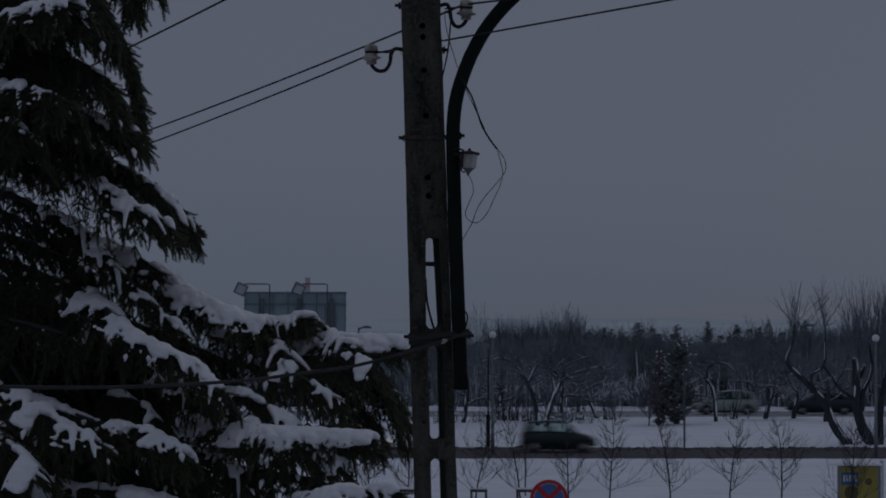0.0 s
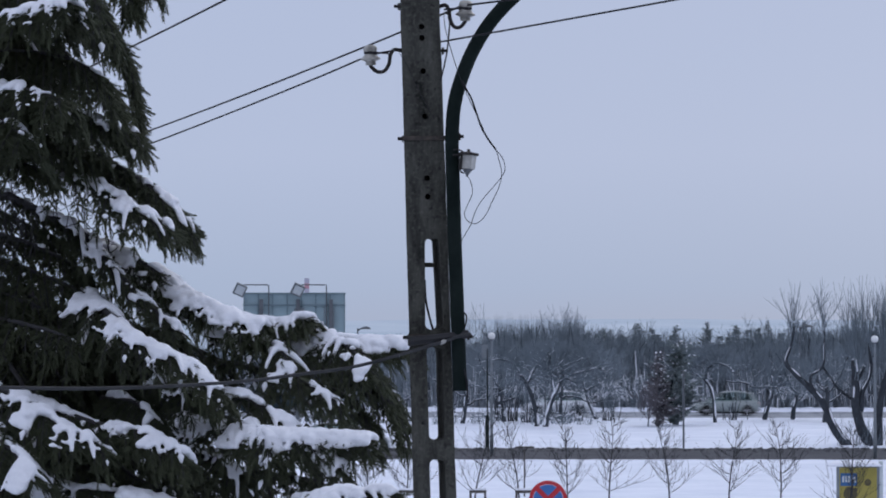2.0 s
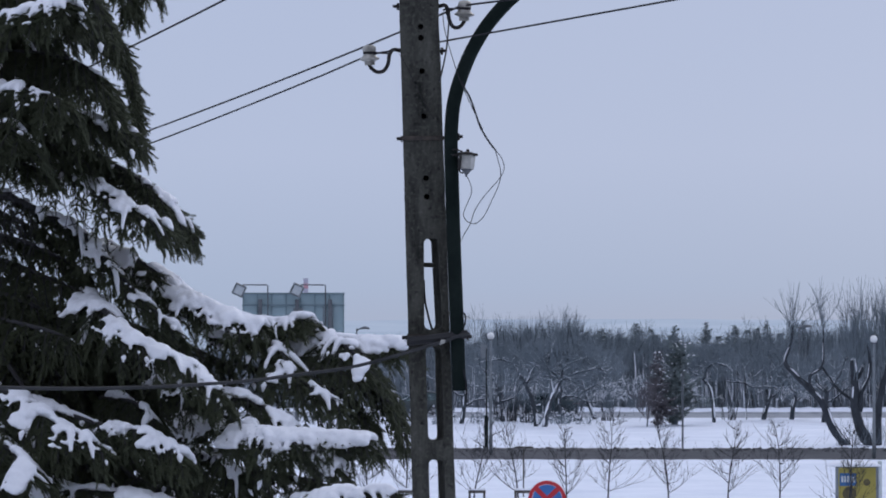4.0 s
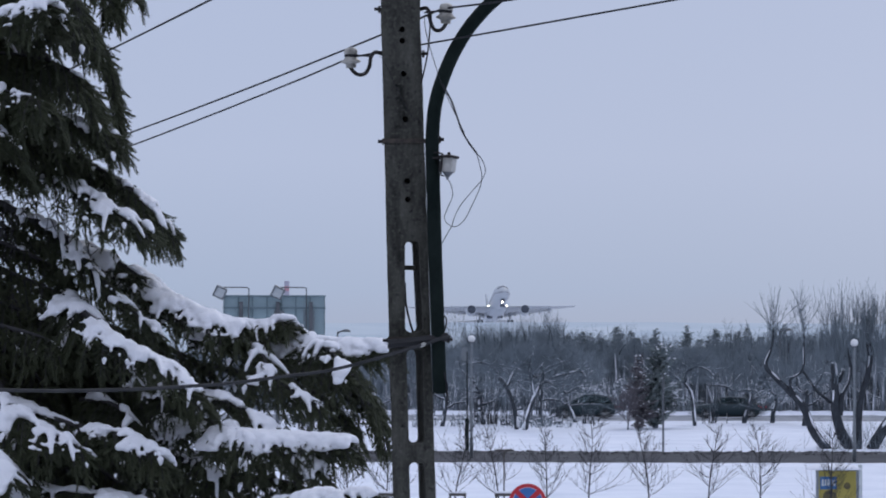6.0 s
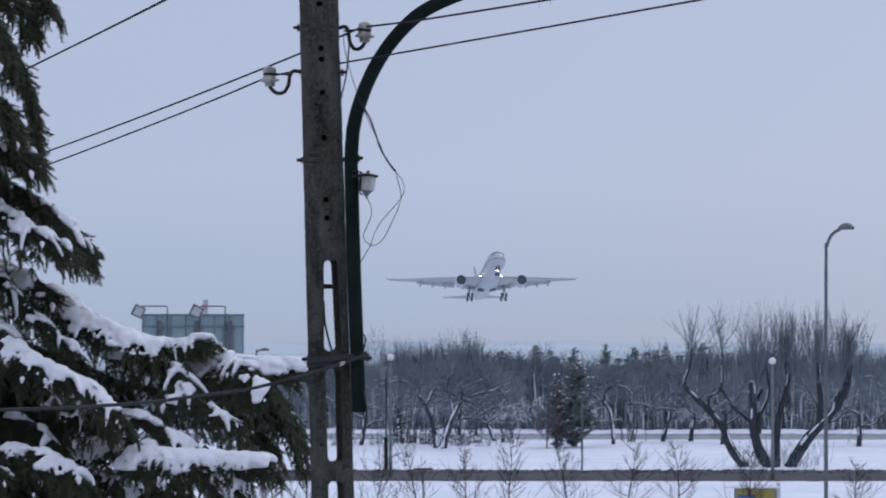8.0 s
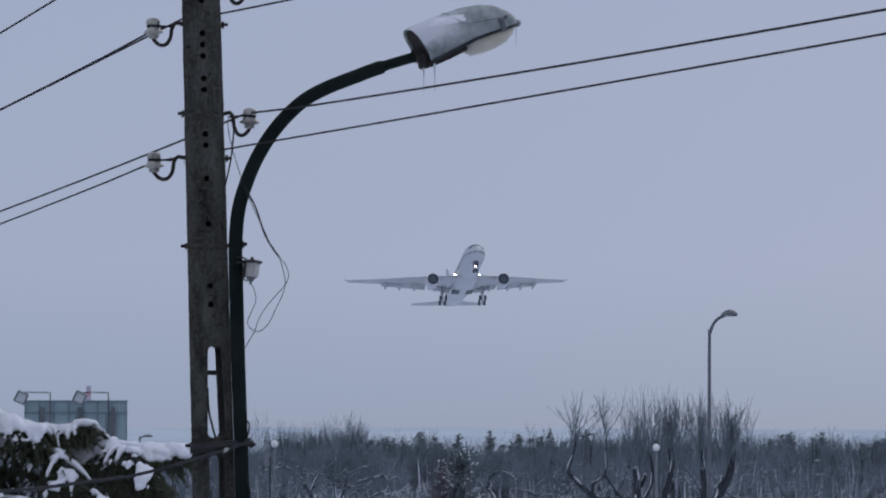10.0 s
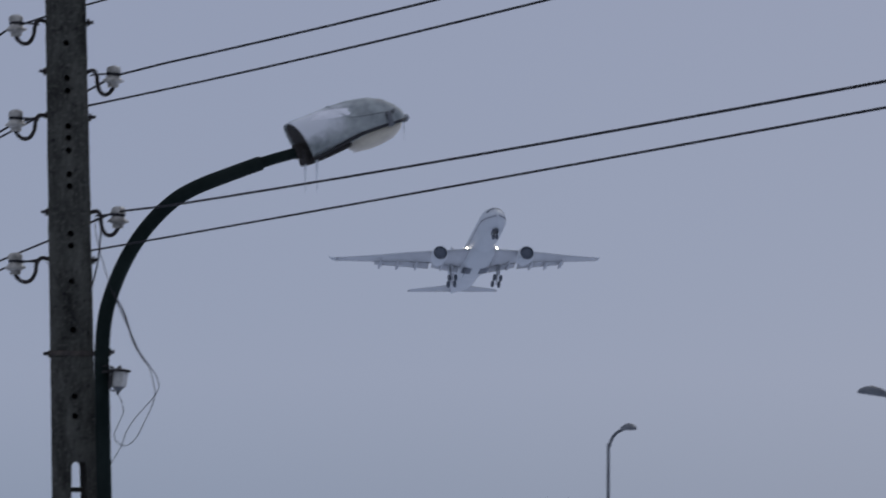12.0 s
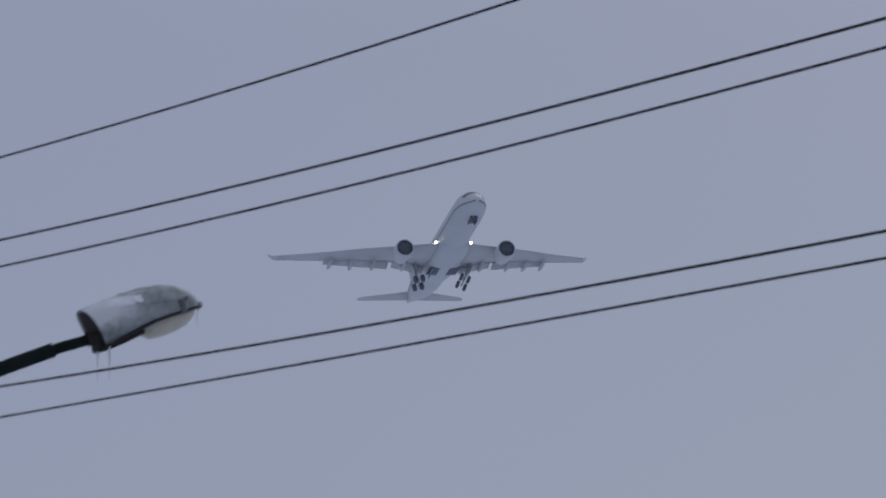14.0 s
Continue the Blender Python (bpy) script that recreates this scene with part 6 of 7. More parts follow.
# ---------------- saplings with stakes ----------------
def sapling(seed, height):
    t = Bare(seed, 0.0055)
    pts, rad, d = t.limb((0, 0, -0.1), (0, 0, 1), height * 0.93 + 0.1, 0.030, 0.009, 0.07, 0.02, 6, t.wood, 0, 10)
    for k in range(3, 11):
        for j in range(4):
            a = t.rnd.uniform(0, 6.28)
            up = t.rnd.uniform(0.2, 0.85)
            ln = (1.55 - 0.11 * k) * t.rnd.uniform(0.55, 1.15) * height / 3
            q, rr, dd = t.limb(pts[k], (math.cos(a), math.sin(a) * 0.8, up), ln, 0.0072, 0.0036, 0.27, 0.15, 4, t.twigs, 0, 5)
            for m in range(7):
                b = t.rnd.uniform(0, 6.28)
                t.limb(q[t.rnd.randint(1, 5)], (dd.x + 0.7 * math.cos(b), dd.y + 0.7 * math.sin(b), dd.z + 0.3), ln * t.rnd.uniform(0.25, 0.6), 0.0048, 0.003, 0.12, 0.03, 3, t.twigs, 0, 3)
    return t


for i, (x, h) in enumerate(((-2.3, 2.6), (-1.19, 2.6), (0.96, 3.05), (2.46, 3.1), (3.9, 2.85), (5.22, 3.1), (7.11, 2.95), (9.07, 2.95), (10.65, 3.05), (16.3, 2.4))):
    t = sapling(700 + i, h)
    s = thing("sapling", "thin bare street sapling planted in the snow", "tree", pose(x, 107 + (0.3 if i % 2 else -0.2), 0), "young street trees")
    part("trunk", t.wood, M_BARK, s, "", True)
    part("crown", t.twigs, M_BARK, s)


t = sapling(719, 3.3)
s = thing("sapling", "thin bare sapling in front of the poster box", "tree", pose(11.04, 92, 0), "young street trees")
part("trunk", t.wood, M_BARK, s, "", True)
part("crown", t.twigs, M_BARK, s)


def stake_frame(x, y):
    f = thing("tree_stakes", "low timber stake frame round a sapling", "tree guard", pose(x, y, 0), "sapling stakes")
    for px, py in ((-0.23, -0.2), (0.23, -0.2), (0.23, 0.2), (-0.23, 0.2)):
        g = Geo()
        g.tube([(px, py, -0.1), (px, py, 0.86)], 0.033, 8)
        part("stake", g, M_TIMBER, f)
        g = Geo()
        g.spin([(0.034, 0.86), (0.04, 0.875), (0.03, 0.905), (0.0, 0.92)], (px, py, 0), (0, 0, 1), 8)
        part("snow_cap", g, M_SNOW_TREE, f)
    for py in (-0.2, 0.2):
        g = Geo()
        g.box(-0.27, 0.27, py - 0.045, py - 0.02, 0.76, 0.85, 0.004)
        part("rail", g, M_TIMBER, f)
        g = Geo()
        g.tube([(-0.27, py - 0.03, 0.855), (-0.1, py - 0.03, 0.875), (0.12, py - 0.03, 0.868), (0.27, py - 0.03, 0.855)], [0.012, 0.03, 0.026, 0.012], 7)
        part("rail_snow", g, M_SNOW_TREE, f, "strip of snow on the rail", True)


stake_frame(1.10, 107.0)
stake_frame(2.55, 107.0)
stake_frame(-1.12, 107.0)


# ---------------- park and street furniture ----------------
def globe_lamp(x, y, h):
    p = thing("globe_lamp", "grey tapered lamp post with an opal globe", "street lamp", pose(x, y, 0), "globe lamps by the road")
    g = Geo()
    g.spin([(0.085, -0.1), (0.085, 0.9), (0.072, 0.95), (0.052, h - 0.45), (0.05, h - 0.3), (0.05, h - 0.26)], sides=14)
    part("post", g, M_GALV, p, "", True)
    g = Geo()
    g.spin([(0.0, h - 0.28)] + [(0.17 * math.sin(a), h - 0.12 - 0.17 * math.cos(a)) for a in np.linspace(0.35, 2.9, 12)] + [(0.0, h + 0.05)], sides=18)
    part("globe", g, M_GLOBE, p, "opal glass globe with snow on it", True)
    g = Geo()
    g.spin([(0.0, h - 0.33), (0.08, h - 0.32), (0.09, h - 0.27), (0.0, h - 0.26)], sides=12)
    part("collar", g, M_GALV_DARK, p)


globe_lamp(2.27, 158.1, 5.68)
globe_lamp(19.62, 154.1, 5.55)

p = thing("sign_post", "thin dark pole with a thick base and a small sign", "pole", pose(2.19, 167.7, 0))
g = Geo()
g.spin([(0.10, -0.1), (0.10, 1.55), (0.034, 1.62), (0.03, 4.9)], sides=10)
part("post", g, M_STEEL_DARK, p)
g = Geo()
g.box(-0.28, 0.05, -0.02, 0.02, 4.45, 5.1, 0.01)
part("panel", g, M_GALV, p)

p = thing("marker_post", "thin grey steel post beside the road", "post", pose(11.84, 167.0, 0))
g = Geo()
g.spin([(0.05, -0.1), (0.05, 3.8), (0.0, 3.82)], sides=8)
part("post", g, M_GALV_DARK, p)

b = thing("low_rail", "short snow-dusted timber rail on posts", "rail", pose(2.9, 120.0, 0))
g = Geo()
g.box(-0.33, 0.33, -0.05, 0.05, 1.70, 1.76, 0.01)
part("bar", g, M_TIMBER, b)
g = Geo()
g.tube([(-0.02, 0, -0.1), (-0.02, 0, 1.72)], 0.025, 8)
part("post", g, M_TIMBER, b)


def lamp_head_far(parent, m, turn):
    g = Geo()
    rings = []
    for x, w, up in ((0, 0.05, 0.045), (0.10, 0.11, 0.09), (0.25, 0.15, 0.15), (0.42, 0.16, 0.17), (0.58, 0.13, 0.13), (0.68, 0.08, 0.06), (0.71, 0.03, 0.015)):
        rings.append([(x, w * math.cos(a), up * math.sin(a) if math.sin(a) > 0 else 0.035 * math.sin(a)) for a in np.linspace(0, 2 * math.pi, 16, endpoint=False)])
    g.loft(rings)
    hd = part("head", g, M_GALV_DARK, parent, "grey rounded lamp head", True)
    hd.matrix_local = m @ pose(0, 0, 0, 0, 0, turn)
    return hd


s = thing("road_lamp", "slim grey road lamp with one curved arm", "street lamp", pose(10.88, 76, 0), "road lamps")
g = Geo()
g.tube(bend([(0, 0, -0.1), (0, 0, 4.6), (0.01, 0, 8.05), (0.03, 0, 8.30), (0.095, 0, 8.49), (0.20, 0, 8.62), (0.34, 0, 8.69)], 5), [0.046] * 6 + [0.039] * 4 + [0.035] * 21, 12)
part("post", g, M_GALV_DARK, s, "", True)
lamp_head_far(s, pose(0.30, 0, 8.70, 0, 2, 0) @ Matrix.Scale(0.78, 4), -64)

s = thing("double_road_lamp", "slim grey road lamp with two curved arms", "street lamp", pose(16.78, 70, 0), "road lamps")
g = Geo()
g.tube([(0, 0, -0.1), (0, 0, 4.5), (0, 0, 8.62)], [0.075, 0.06, 0.052], 12)
part("post", g, M_GALV, s, "", True)
for k in (-1, 1):
    g = Geo()
    g.tube(bend([(0, 0, 8.55), (0.02 * k, 0, 8.68), (0.10 * k, 0, 8.86), (0.25 * k, 0, 9.0), (0.42 * k, 0, 9.08), (0.66 * k, 0, 9.14), (0.90 * k, 0, 9.19)], 4), 0.034, 10)
    arm = part("arm", g, M_GALV, s, "", True)
    lamp_head_far(arm, pose(0.84 * k, 0, 9.20, 0, -8 if k > 0 else 8, 0), 0 if k > 0 else 180)

for x, y, h in ((-5.95, 236.5, 5.86), (24.9, 236.5, 6.0)):
    s = thing("road_lamp", "distant thin road lamp with a curved arm", "street lamp", pose(x, y, 0), "road lamps")
    g = Geo()
    g.tube(bend([(0, 0, -0.1), (0, 0, h - 0.5), (0.05, 0, h - 0.15), (0.25, 0, h)], 4), 0.05, 8)
    part("post", g, M_GALV_DARK, s)
    lamp_head_far(s, pose(0.2, 0, h - 0.02), 0)

# no-stopping sign
s = thing("no_stopping_sign", "round red and blue no-stopping road sign", "road sign", pose(2.25, 72.7, 0))
g = Geo()
g.spin([(0.03, -0.1), (0.03, 2.66), (0.0, 2.67)], sides=10)
part("post", g, M_GALV, s)
g = Geo()
g.spin([(0.0, 0.0), (0.40, 0.0), (0.405, 0.008), (0.40, 0.016), (0.0, 0.016)], (0, -0.05, 2.30), (0, -1, 0), 40)
part("rim", g, M_RED, s, "red reflective rim", True)
for k in range(4):
    g = Geo()
    a0 = math.pi / 2 * k
    pts = [(0.052 * math.sqrt(2) * math.cos(a0), 0.052 * math.sqrt(2) * math.sin(a0))] + [(0.315 * math.cos(a0 + d), 0.315 * math.sin(a0 + d)) for d in np.linspace(-math.pi / 4 + 0.17, math.pi / 4 - 0.17, 12)]
    g.add([(px, -0.0705, 2.30 + pz) for px, pz in pts] + [(px, -0.066, 2.30 + pz) for px, pz in pts],
          [tuple(range(13)), tuple(range(13, 26))[::-1]] + [(i, (i + 1) % 13, 13 + (i + 1) % 13, 13 + i) for i in range(13)])
    part("blue_field", g, M_BLUE, s, "blue reflective field")
    g = Geo()
    wide = [(px * 1.045, pz * 1.045) for px, pz in pts]
    g.add([(px, -0.0680, 2.30 + pz) for px, pz in wide] + [(px, -0.0655, 2.30 + pz) for px, pz in wide],
          [tuple(range(13)), tuple(range(13, 26))[::-1]] + [(i, (i + 1) % 13, 13 + (i + 1) % 13, 13 + i) for i in range(13)])
    part("pale_edge", g, M_EDGE, s, "thin pale line round the field")

# poster box with a snow roof
k = thing("poster_box", "yellow poster box under a slab of snow", "poster box", pose(11.73, 96, 0))
g = Geo()
g.box(-0.58, 0.58, -0.09, 0.09, 0.5, 2.06, 0.02)
part("case", g, M_GALV_DARK, k)
g = Geo()
g.box(-0.54, 0.54, -0.104, -0.094, 0.55, 2.02, 0.003)
part("poster", g, M_YELLOW, k, "yellow printed poster")
g = Geo()
g.box(-0.50, -0.03, -0.112, -0.107, 1.50, 1.86, 0.002)
part("blue_panel", g, M_POSTER_BLUE, k)
for i in range(5):
    g = Geo()
    g.box(-0.45 + 0.082 * i, -0.395 + 0.082 * i, -0.118, -0.114, 1.60 + 0.01 * (i % 2), 1.78, 0.002)
    part("letter_bar", g, M_POSTER_PALE, k)
g = Geo()
g.spin([(0, 0), (0.10, 0.0), (0.10, 0.006), (0, 0.006)], (0.27, -0.106, 1.60), (0, -1, 0), 14)
part("printed_disc", g, M_POSTER_DARK, k)
g = Geo()
g.spin([(0, 0), (0.20, 0.0), (0.20, 0.006), (0, 0.006)], (-0.22, -0.106, 1.28), (0, -1, 0), 14)
part("printed_disc", g, M_POSTER_DARK, k)
for px in (-0.56, 0.56):
    g = Geo()
    g.box(px - 0.035, px + 0.035, -0.11, 0.11, -0.1, 2.10, 0.01)
    part("leg", g, M_GALV, k)
g = Geo()
g.box(0.60, 0.70, -0.13, 0.10, -0.1, 2.20, 0.01)
part("side_post", g, M_POSTER_PALE, k, "pale lilac side post")
g = Geo()
rings = []
for i in range(17):
    x = -0.86 + 1.52 * i / 16
    e = min(1, 6 * min(i, 16 - i) / 16 + 0.15)
    rings.append([(x, 0.34 * math.cos(a) * (0.6 + 0.4 * e), 2.07 + max(-0.02, 0.13 * e * math.sin(a) * (1 + 0.35 * noise.noise((x * 3, a, 0))))) for a in np.linspace(0, 2 * math.pi, 14, endpoint=False)])
g.loft(rings)
part("snow_slab", g, M_SNOW_TREE, k, "thick slab of snow", True)

# back of a billboard with floodlights
bb = thing("billboard", "back of a blue-grey sheet steel billboard with floodlights", "billboard", pose(-7.67, 175, 0))
W2 = 2.6
for i in range(7):
    g = Geo()
    x0 = -W2 + i * 2 * W2 / 7
    g.box(x0 + 0.012, x0 + 2 * W2 / 7 - 0.012, -0.03, 0.03, 4.6, 7.70, 0.01)
    part("panel", g, M_BOARD, bb)
for i in range(8):
    g = Geo()
    x0 = -W2 + i * 2 * W2 / 7
    g.box(x0 - 0.022, x0 + 0.022, -0.10, -0.03, 4.55, 7.72, 0.008)
    part("rib", g, M_BOARD_RIB, bb)
for z in (7.10, 7.70, 4.6):
    g = Geo()
    g.box(-W2 - 0.05, W2 + 0.05, -0.15, -0.09, z - 0.045, z + 0.045, 0.01)
    part("rail", g, M_BOARD_RIB, bb)
for x in (-1.7, 0.2, 1.9):
    g = Geo()
    g.box(x - 0.10, x + 0.10, -0.32, -0.16, -0.1, 7.4, 0.01)
    part("leg", g, M_GALV_DARK, bb)
g = Geo()
g.box(0.0, 0.5, -0.19, -0.155, 6.2, 6.95, 0.01)
part("hatch", g, M_GALV, bb)
g = Geo()
for x in (1.55, 2.05):
    g.tube([(x, -0.25, 4.6), (x, -0.25, 7.0)], 0.025, 6)
for i in range(7):
    g.tube([(1.55, -0.25, 4.8 + 0.33 * i), (2.05, -0.25, 4.8 + 0.33 * i)], 0.018, 6)
part("ladder", g, M_GALV, bb)
for x in (-1.31, 1.66):
    g = Geo()
    g.tube([(x, -0.2, 4.7), (x, -0.2, 8.12), (x - 0.08, -0.22, 8.14), (x - 1.25, -0.75, 8.14)], 0.032, 8)
    arm = part("light_arm", g, M_GALV_DARK, bb, "bent tube arm")
    fl = new("floodlight")
    fl.parent = arm
    fl.matrix_local = pose(x - 1.45, -0.75, 7.86, 18, 24, 12)
    g = Geo()
    g.box(-0.30, 0.30, 0.0, 0.16, -0.30, 0.30, 0.03)
    part("case", g, M_GALV_DARK, fl, "grey floodlight case")
    for a, b, c, d in ((-0.30, 0.30, 0.24, 0.30), (-0.30, 0.30, -0.30, -0.24), (-0.30, -0.23, -0.24, 0.24), (0.23, 0.30, -0.24, 0.24)):
        g = Geo()
        g.box(a, b, -0.05, -0.003, c, d, 0.01)
        part("bezel", g, M_GALV, fl)
    g = Geo()
    g.box(-0.22, 0.22, -0.018, -0.004, -0.23, 0.23, 0.004)
    part("cover", g, M_POSTER_PALE, fl, "pale floodlight cover")

# the next billboard along the road, of the same make
other = copy_thing(bb, pose(33.96, 147.8, -0.35))
tagged(other, "back of a further steel billboard with floodlights", "billboard")

# pale red and white mast far behind
m = thing("airfield_mast", "pale red and white banded mast in the haze", "mast", pose(-24.1, 600, 0))
for i in range(5):
    g = Geo()
    g.box(-0.42, 0.42, -0.42, 0.42, 10.0 + i * 0.9 if i else -0.5, 10.9 + i * 0.9, 0.02)
    part("band", g, M_BEACON_RED if i % 2 else M_BEACON_WHITE, m)


# ---------------- cars ----------------
SHAPES = {  # stations along the length: x, sill, belt height, half width; then the cabin: x, roof height, half width of the roof
    "hatch": (3.6, [(-1.78, 0.42, 0.86, 0.70), (-1.70, 0.28, 0.95, 0.79), (-1.0, 0.24, 0.98, 0.82), (0.55, 0.24, 0.95, 0.82), (1.05, 0.25, 0.90, 0.80), (1.62, 0.30, 0.74, 0.74), (1.78, 0.42, 0.62, 0.62)],
              [(-1.72, 0.97), (-1.48, 1.44), (-0.55, 1.50), (0.32, 1.46), (1.02, 0.93)], 0.30, (-1.15, 1.17)),
    "low_hatch": (4.0, [(-1.98, 0.42, 0.84, 0.70), (-1.90, 0.28, 0.92, 0.79), (-1.0, 0.24, 0.93, 0.82), (0.65, 0.24, 0.90, 0.82), (1.2, 0.25, 0.85, 0.80), (1.82, 0.30, 0.70, 0.74), (1.98, 0.42, 0.58, 0.62)],
                  [(-1.62, 0.93), (-1.02, 1.27), (-0.35, 1.34), (0.32, 1.30), (1.15, 0.88)], 0.30, (-1.22, 1.25)),
    "sedan": (4.75, [(-2.36, 0.42, 0.90, 0.76), (-2.22, 0.28, 1.05, 0.85), (-1.25, 0.24, 1.06, 0.89), (0.75, 0.24, 1.03, 0.89), (1.45, 0.26, 0.98, 0.86), (2.12, 0.28, 0.87, 0.80), (2.36, 0.34, 0.72, 0.68)],
              [(-2.0, 1.05), (-1.2, 1.43), (-0.40, 1.51), (0.28, 1.47), (1.15, 0.99)], 0.33, (-1.40, 1.43)),
    "estate": (4.5, [(-2.22, 0.45, 0.84, 0.74), (-2.12, 0.30, 0.98, 0.83), (-1.2, 0.24, 0.97, 0.87), (0.7, 0.24, 0.92, 0.87), (1.4, 0.26, 0.84, 0.84), (2.0, 0.30, 0.70, 0.76), (2.22, 0.42, 0.58, 0.60)],
               [(-2.02, 0.97), (-1.30, 1.38), (-0.4, 1.45), (0.3, 1.39), (1.2, 0.90)], 0.32, (-1.32, 1.35)),
    "van": (4.5, [(-2.22, 0.45, 0.92, 0.76), (-2.15, 0.30, 1.02, 0.85), (-1.2, 0.25, 1.03, 0.89), (0.9, 0.25, 1.0, 0.89), (1.5, 0.27, 0.92, 0.85), (2.05, 0.32, 0.76, 0.78), (2.22, 0.42, 0.64, 0.62)],
            [(-2.12, 1.02), (-1.75, 1.50), (-0.8, 1.66), (0.25, 1.60), (1.5, 0.95)], 0.33, (-1.35, 1.38)),
}


def car(name, shape, paint, label, group, lights=False, tail=False):
    glass = M_GLASS_DARK if paint in (PAINTS["black"], PAINTS["red"], PAINTS["slate"]) else M_GLASS
    length, body, cabin, wheel_r, axles = SHAPES[shape]
    c = thing(name, label, "car", None, group)
    g = Geo()
    rings = []
    for x, lo, hi, w in body:
        r = 0.10
        rings.append([(x, -w + r, lo), (x, w - r, lo), (x, w, lo + r), (x, w * 1.0, (lo + hi) / 2), (x, w - 0.03, hi - r), (x, w - r - 0.04, hi),
                      (x, -w + r + 0.04, hi), (x, -w + 0.03, hi - r), (x, -w * 1.0, (lo + hi) / 2), (x, -w, lo + r)])
    g.loft(rings)
    part("body", g, paint, c, "", True)
    half = body[2][3]
    (x0, _), (xt, zt), (xm, zm), (xa, za), (x1, _) = cabin

    def along(rows, x):
        for p, q in zip(rows, rows[1:]):
            if p[0] <= x <= q[0]:
                return p[1] + (q[1] - p[1]) * (x - p[0]) / (q[0] - p[0])
        return rows[0][1] if x < rows[0][0] else rows[-1][1]

    belt = lambda x: along([(r[0], r[2]) for r in body], x) - 0.015
    roof = lambda x: along(cabin, x)
    flank = lambda z: half - 0.045 - 0.20 * (z - 0.9) / 0.6

    def prism(name, pts, s, deep, material, label="", out=0.0):
        """A plate in the slanting side of the cabin, from its outline along the car."""
        m = len(pts)
        g = Geo()
        g.add([(x, s * (flank(z) + out), z) for x, z in pts] + [(x, s * (flank(z) + out - deep), z) for x, z in pts],
              [tuple(range(m)), tuple(range(m, 2 * m))[::-1]] + [(i, (i + 1) % m, m + (i + 1) % m, m + i) for i in range(m)])
        part(name, g, material, c, label)

    g = Geo()
    g.loft([[(x, -flank(z) - 0.012, z - 0.075), (x, flank(z) + 0.012, z - 0.075), (x, flank(z) + 0.005, z - 0.03), (x, flank(z) - 0.14, z), (x, -flank(z) + 0.14, z), (x, -flank(z) - 0.005, z - 0.03)]
            for x, z in ((xt - 0.03, zt - 0.015), (xt + 0.10, zt + 0.012), (xm, zm), (xa - 0.10, za + 0.012), (xa + 0.05, za - 0.02))])
    part("roof", g, paint, c, "", True)
    xb = xm + 0.05
    deep_rear = x0 + (0.62 if shape == "sedan" else 0.34)
    for s in (-1, 1):
        prism("rear_pillar", [(x0, belt(x0)), (deep_rear, belt(deep_rear)), (xt + 0.24, roof(xt + 0.24) - 0.05), (xt - 0.03, zt - 0.04)], s, 0.06, paint)
        prism("middle_pillar", [(xb - 0.05, belt(xb)), (xb + 0.07, belt(xb)), (xb + 0.04, roof(xb) - 0.05), (xb - 0.05, roof(xb) - 0.05)], s, 0.05, paint)
        prism("front_pillar", [(x1 - 0.16, belt(x1)), (x1, belt(x1)), (xa + 0.06, za - 0.03), (xa - 0.05, za - 0.05)], s, 0.05, paint)
        prism("side_window", [(deep_rear, belt(deep_rear)), (xb - 0.05, belt(xb)), (xb - 0.05, roof(xb) - 0.06), (xt + 0.24, roof(xt + 0.24) - 0.06)], s, 0.006, glass, "clear side glass", -0.02)
        prism("side_window", [(xb + 0.07, belt(xb)), (x1 - 0.16, belt(x1)), (xa - 0.05, za - 0.06), (xb + 0.04, roof(xb) - 0.06)], s, 0.006, glass, "clear side glass", -0.02)
    for (xu, zu), xl, nm in (((xa + 0.03, za - 0.03), x1 - 0.03, "windscreen"), ((xt - 0.01, zt - 0.03), x0 + 0.02, "rear_window")):
        zl = belt(xl)
        g = Geo()
        q = [(xu, -flank(zu) + 0.05, zu), (xu, flank(zu) - 0.05, zu), (xl, flank(zl) - 0.05, zl), (xl, -flank(zl) + 0.05, zl)]
        g.add(q + [(x, y, z - 0.008) for x, y, z in q], [(0, 1, 2, 3), (7, 6, 5, 4)] + [(i, (i + 1) % 4, 4 + (i + 1) % 4, 4 + i) for i in range(4)])
        part(nm, g, glass, c, "clear glass")
    for px, py in ((xm + 0.30, -0.36), (xm + 0.30, 0.36), (xm - 0.55, -0.36), (xm - 0.55, 0.36)):
        g = Geo()
        g.box(px - 0.08, px + 0.06, py - 0.22, py + 0.22, 0.80, 1.10, 0.04)
        g.box(px - 0.09, px - 0.01, py - 0.11, py + 0.11, 1.08, 1.24, 0.03)
        part("seat", g, M_PLASTIC, c, "dark seat back with a headrest")
    for ax in axles:
        for s in (-1, 1):
            g = Geo()
            g.spin([(wheel_r * 0.62, -0.09), (wheel_r * 0.95, -0.10), (wheel_r, -0.07), (wheel_r, 0.07), (wheel_r * 0.95, 0.10), (wheel_r * 0.62, 0.09)], (0, 0, 0), (0, 1, 0), 20)
            wheel = part("wheel", g, M_TYRE, c, "black tyre on a grey rim", True)
            wheel.location = (ax, s * (half - 0.08), wheel_r)
            g = Geo()
            g.spin([(0.0, -0.085), (wheel_r * 0.2, -0.10), (wheel_r * 0.62, -0.06), (wheel_r * 0.62, 0.06), (wheel_r * 0.2, 0.10), (0.0, 0.085)], (0, 0, 0), (0, 1, 0), 14)
            for i in range(5):
                a = 2 * math.pi * i / 5
                g.tube([(0, s * 0.09, 0), (wheel_r * 0.6 * math.cos(a), s * 0.085, wheel_r * 0.6 * math.sin(a))], 0.03, 4)
            part("rim", g, M_RIM, wheel)
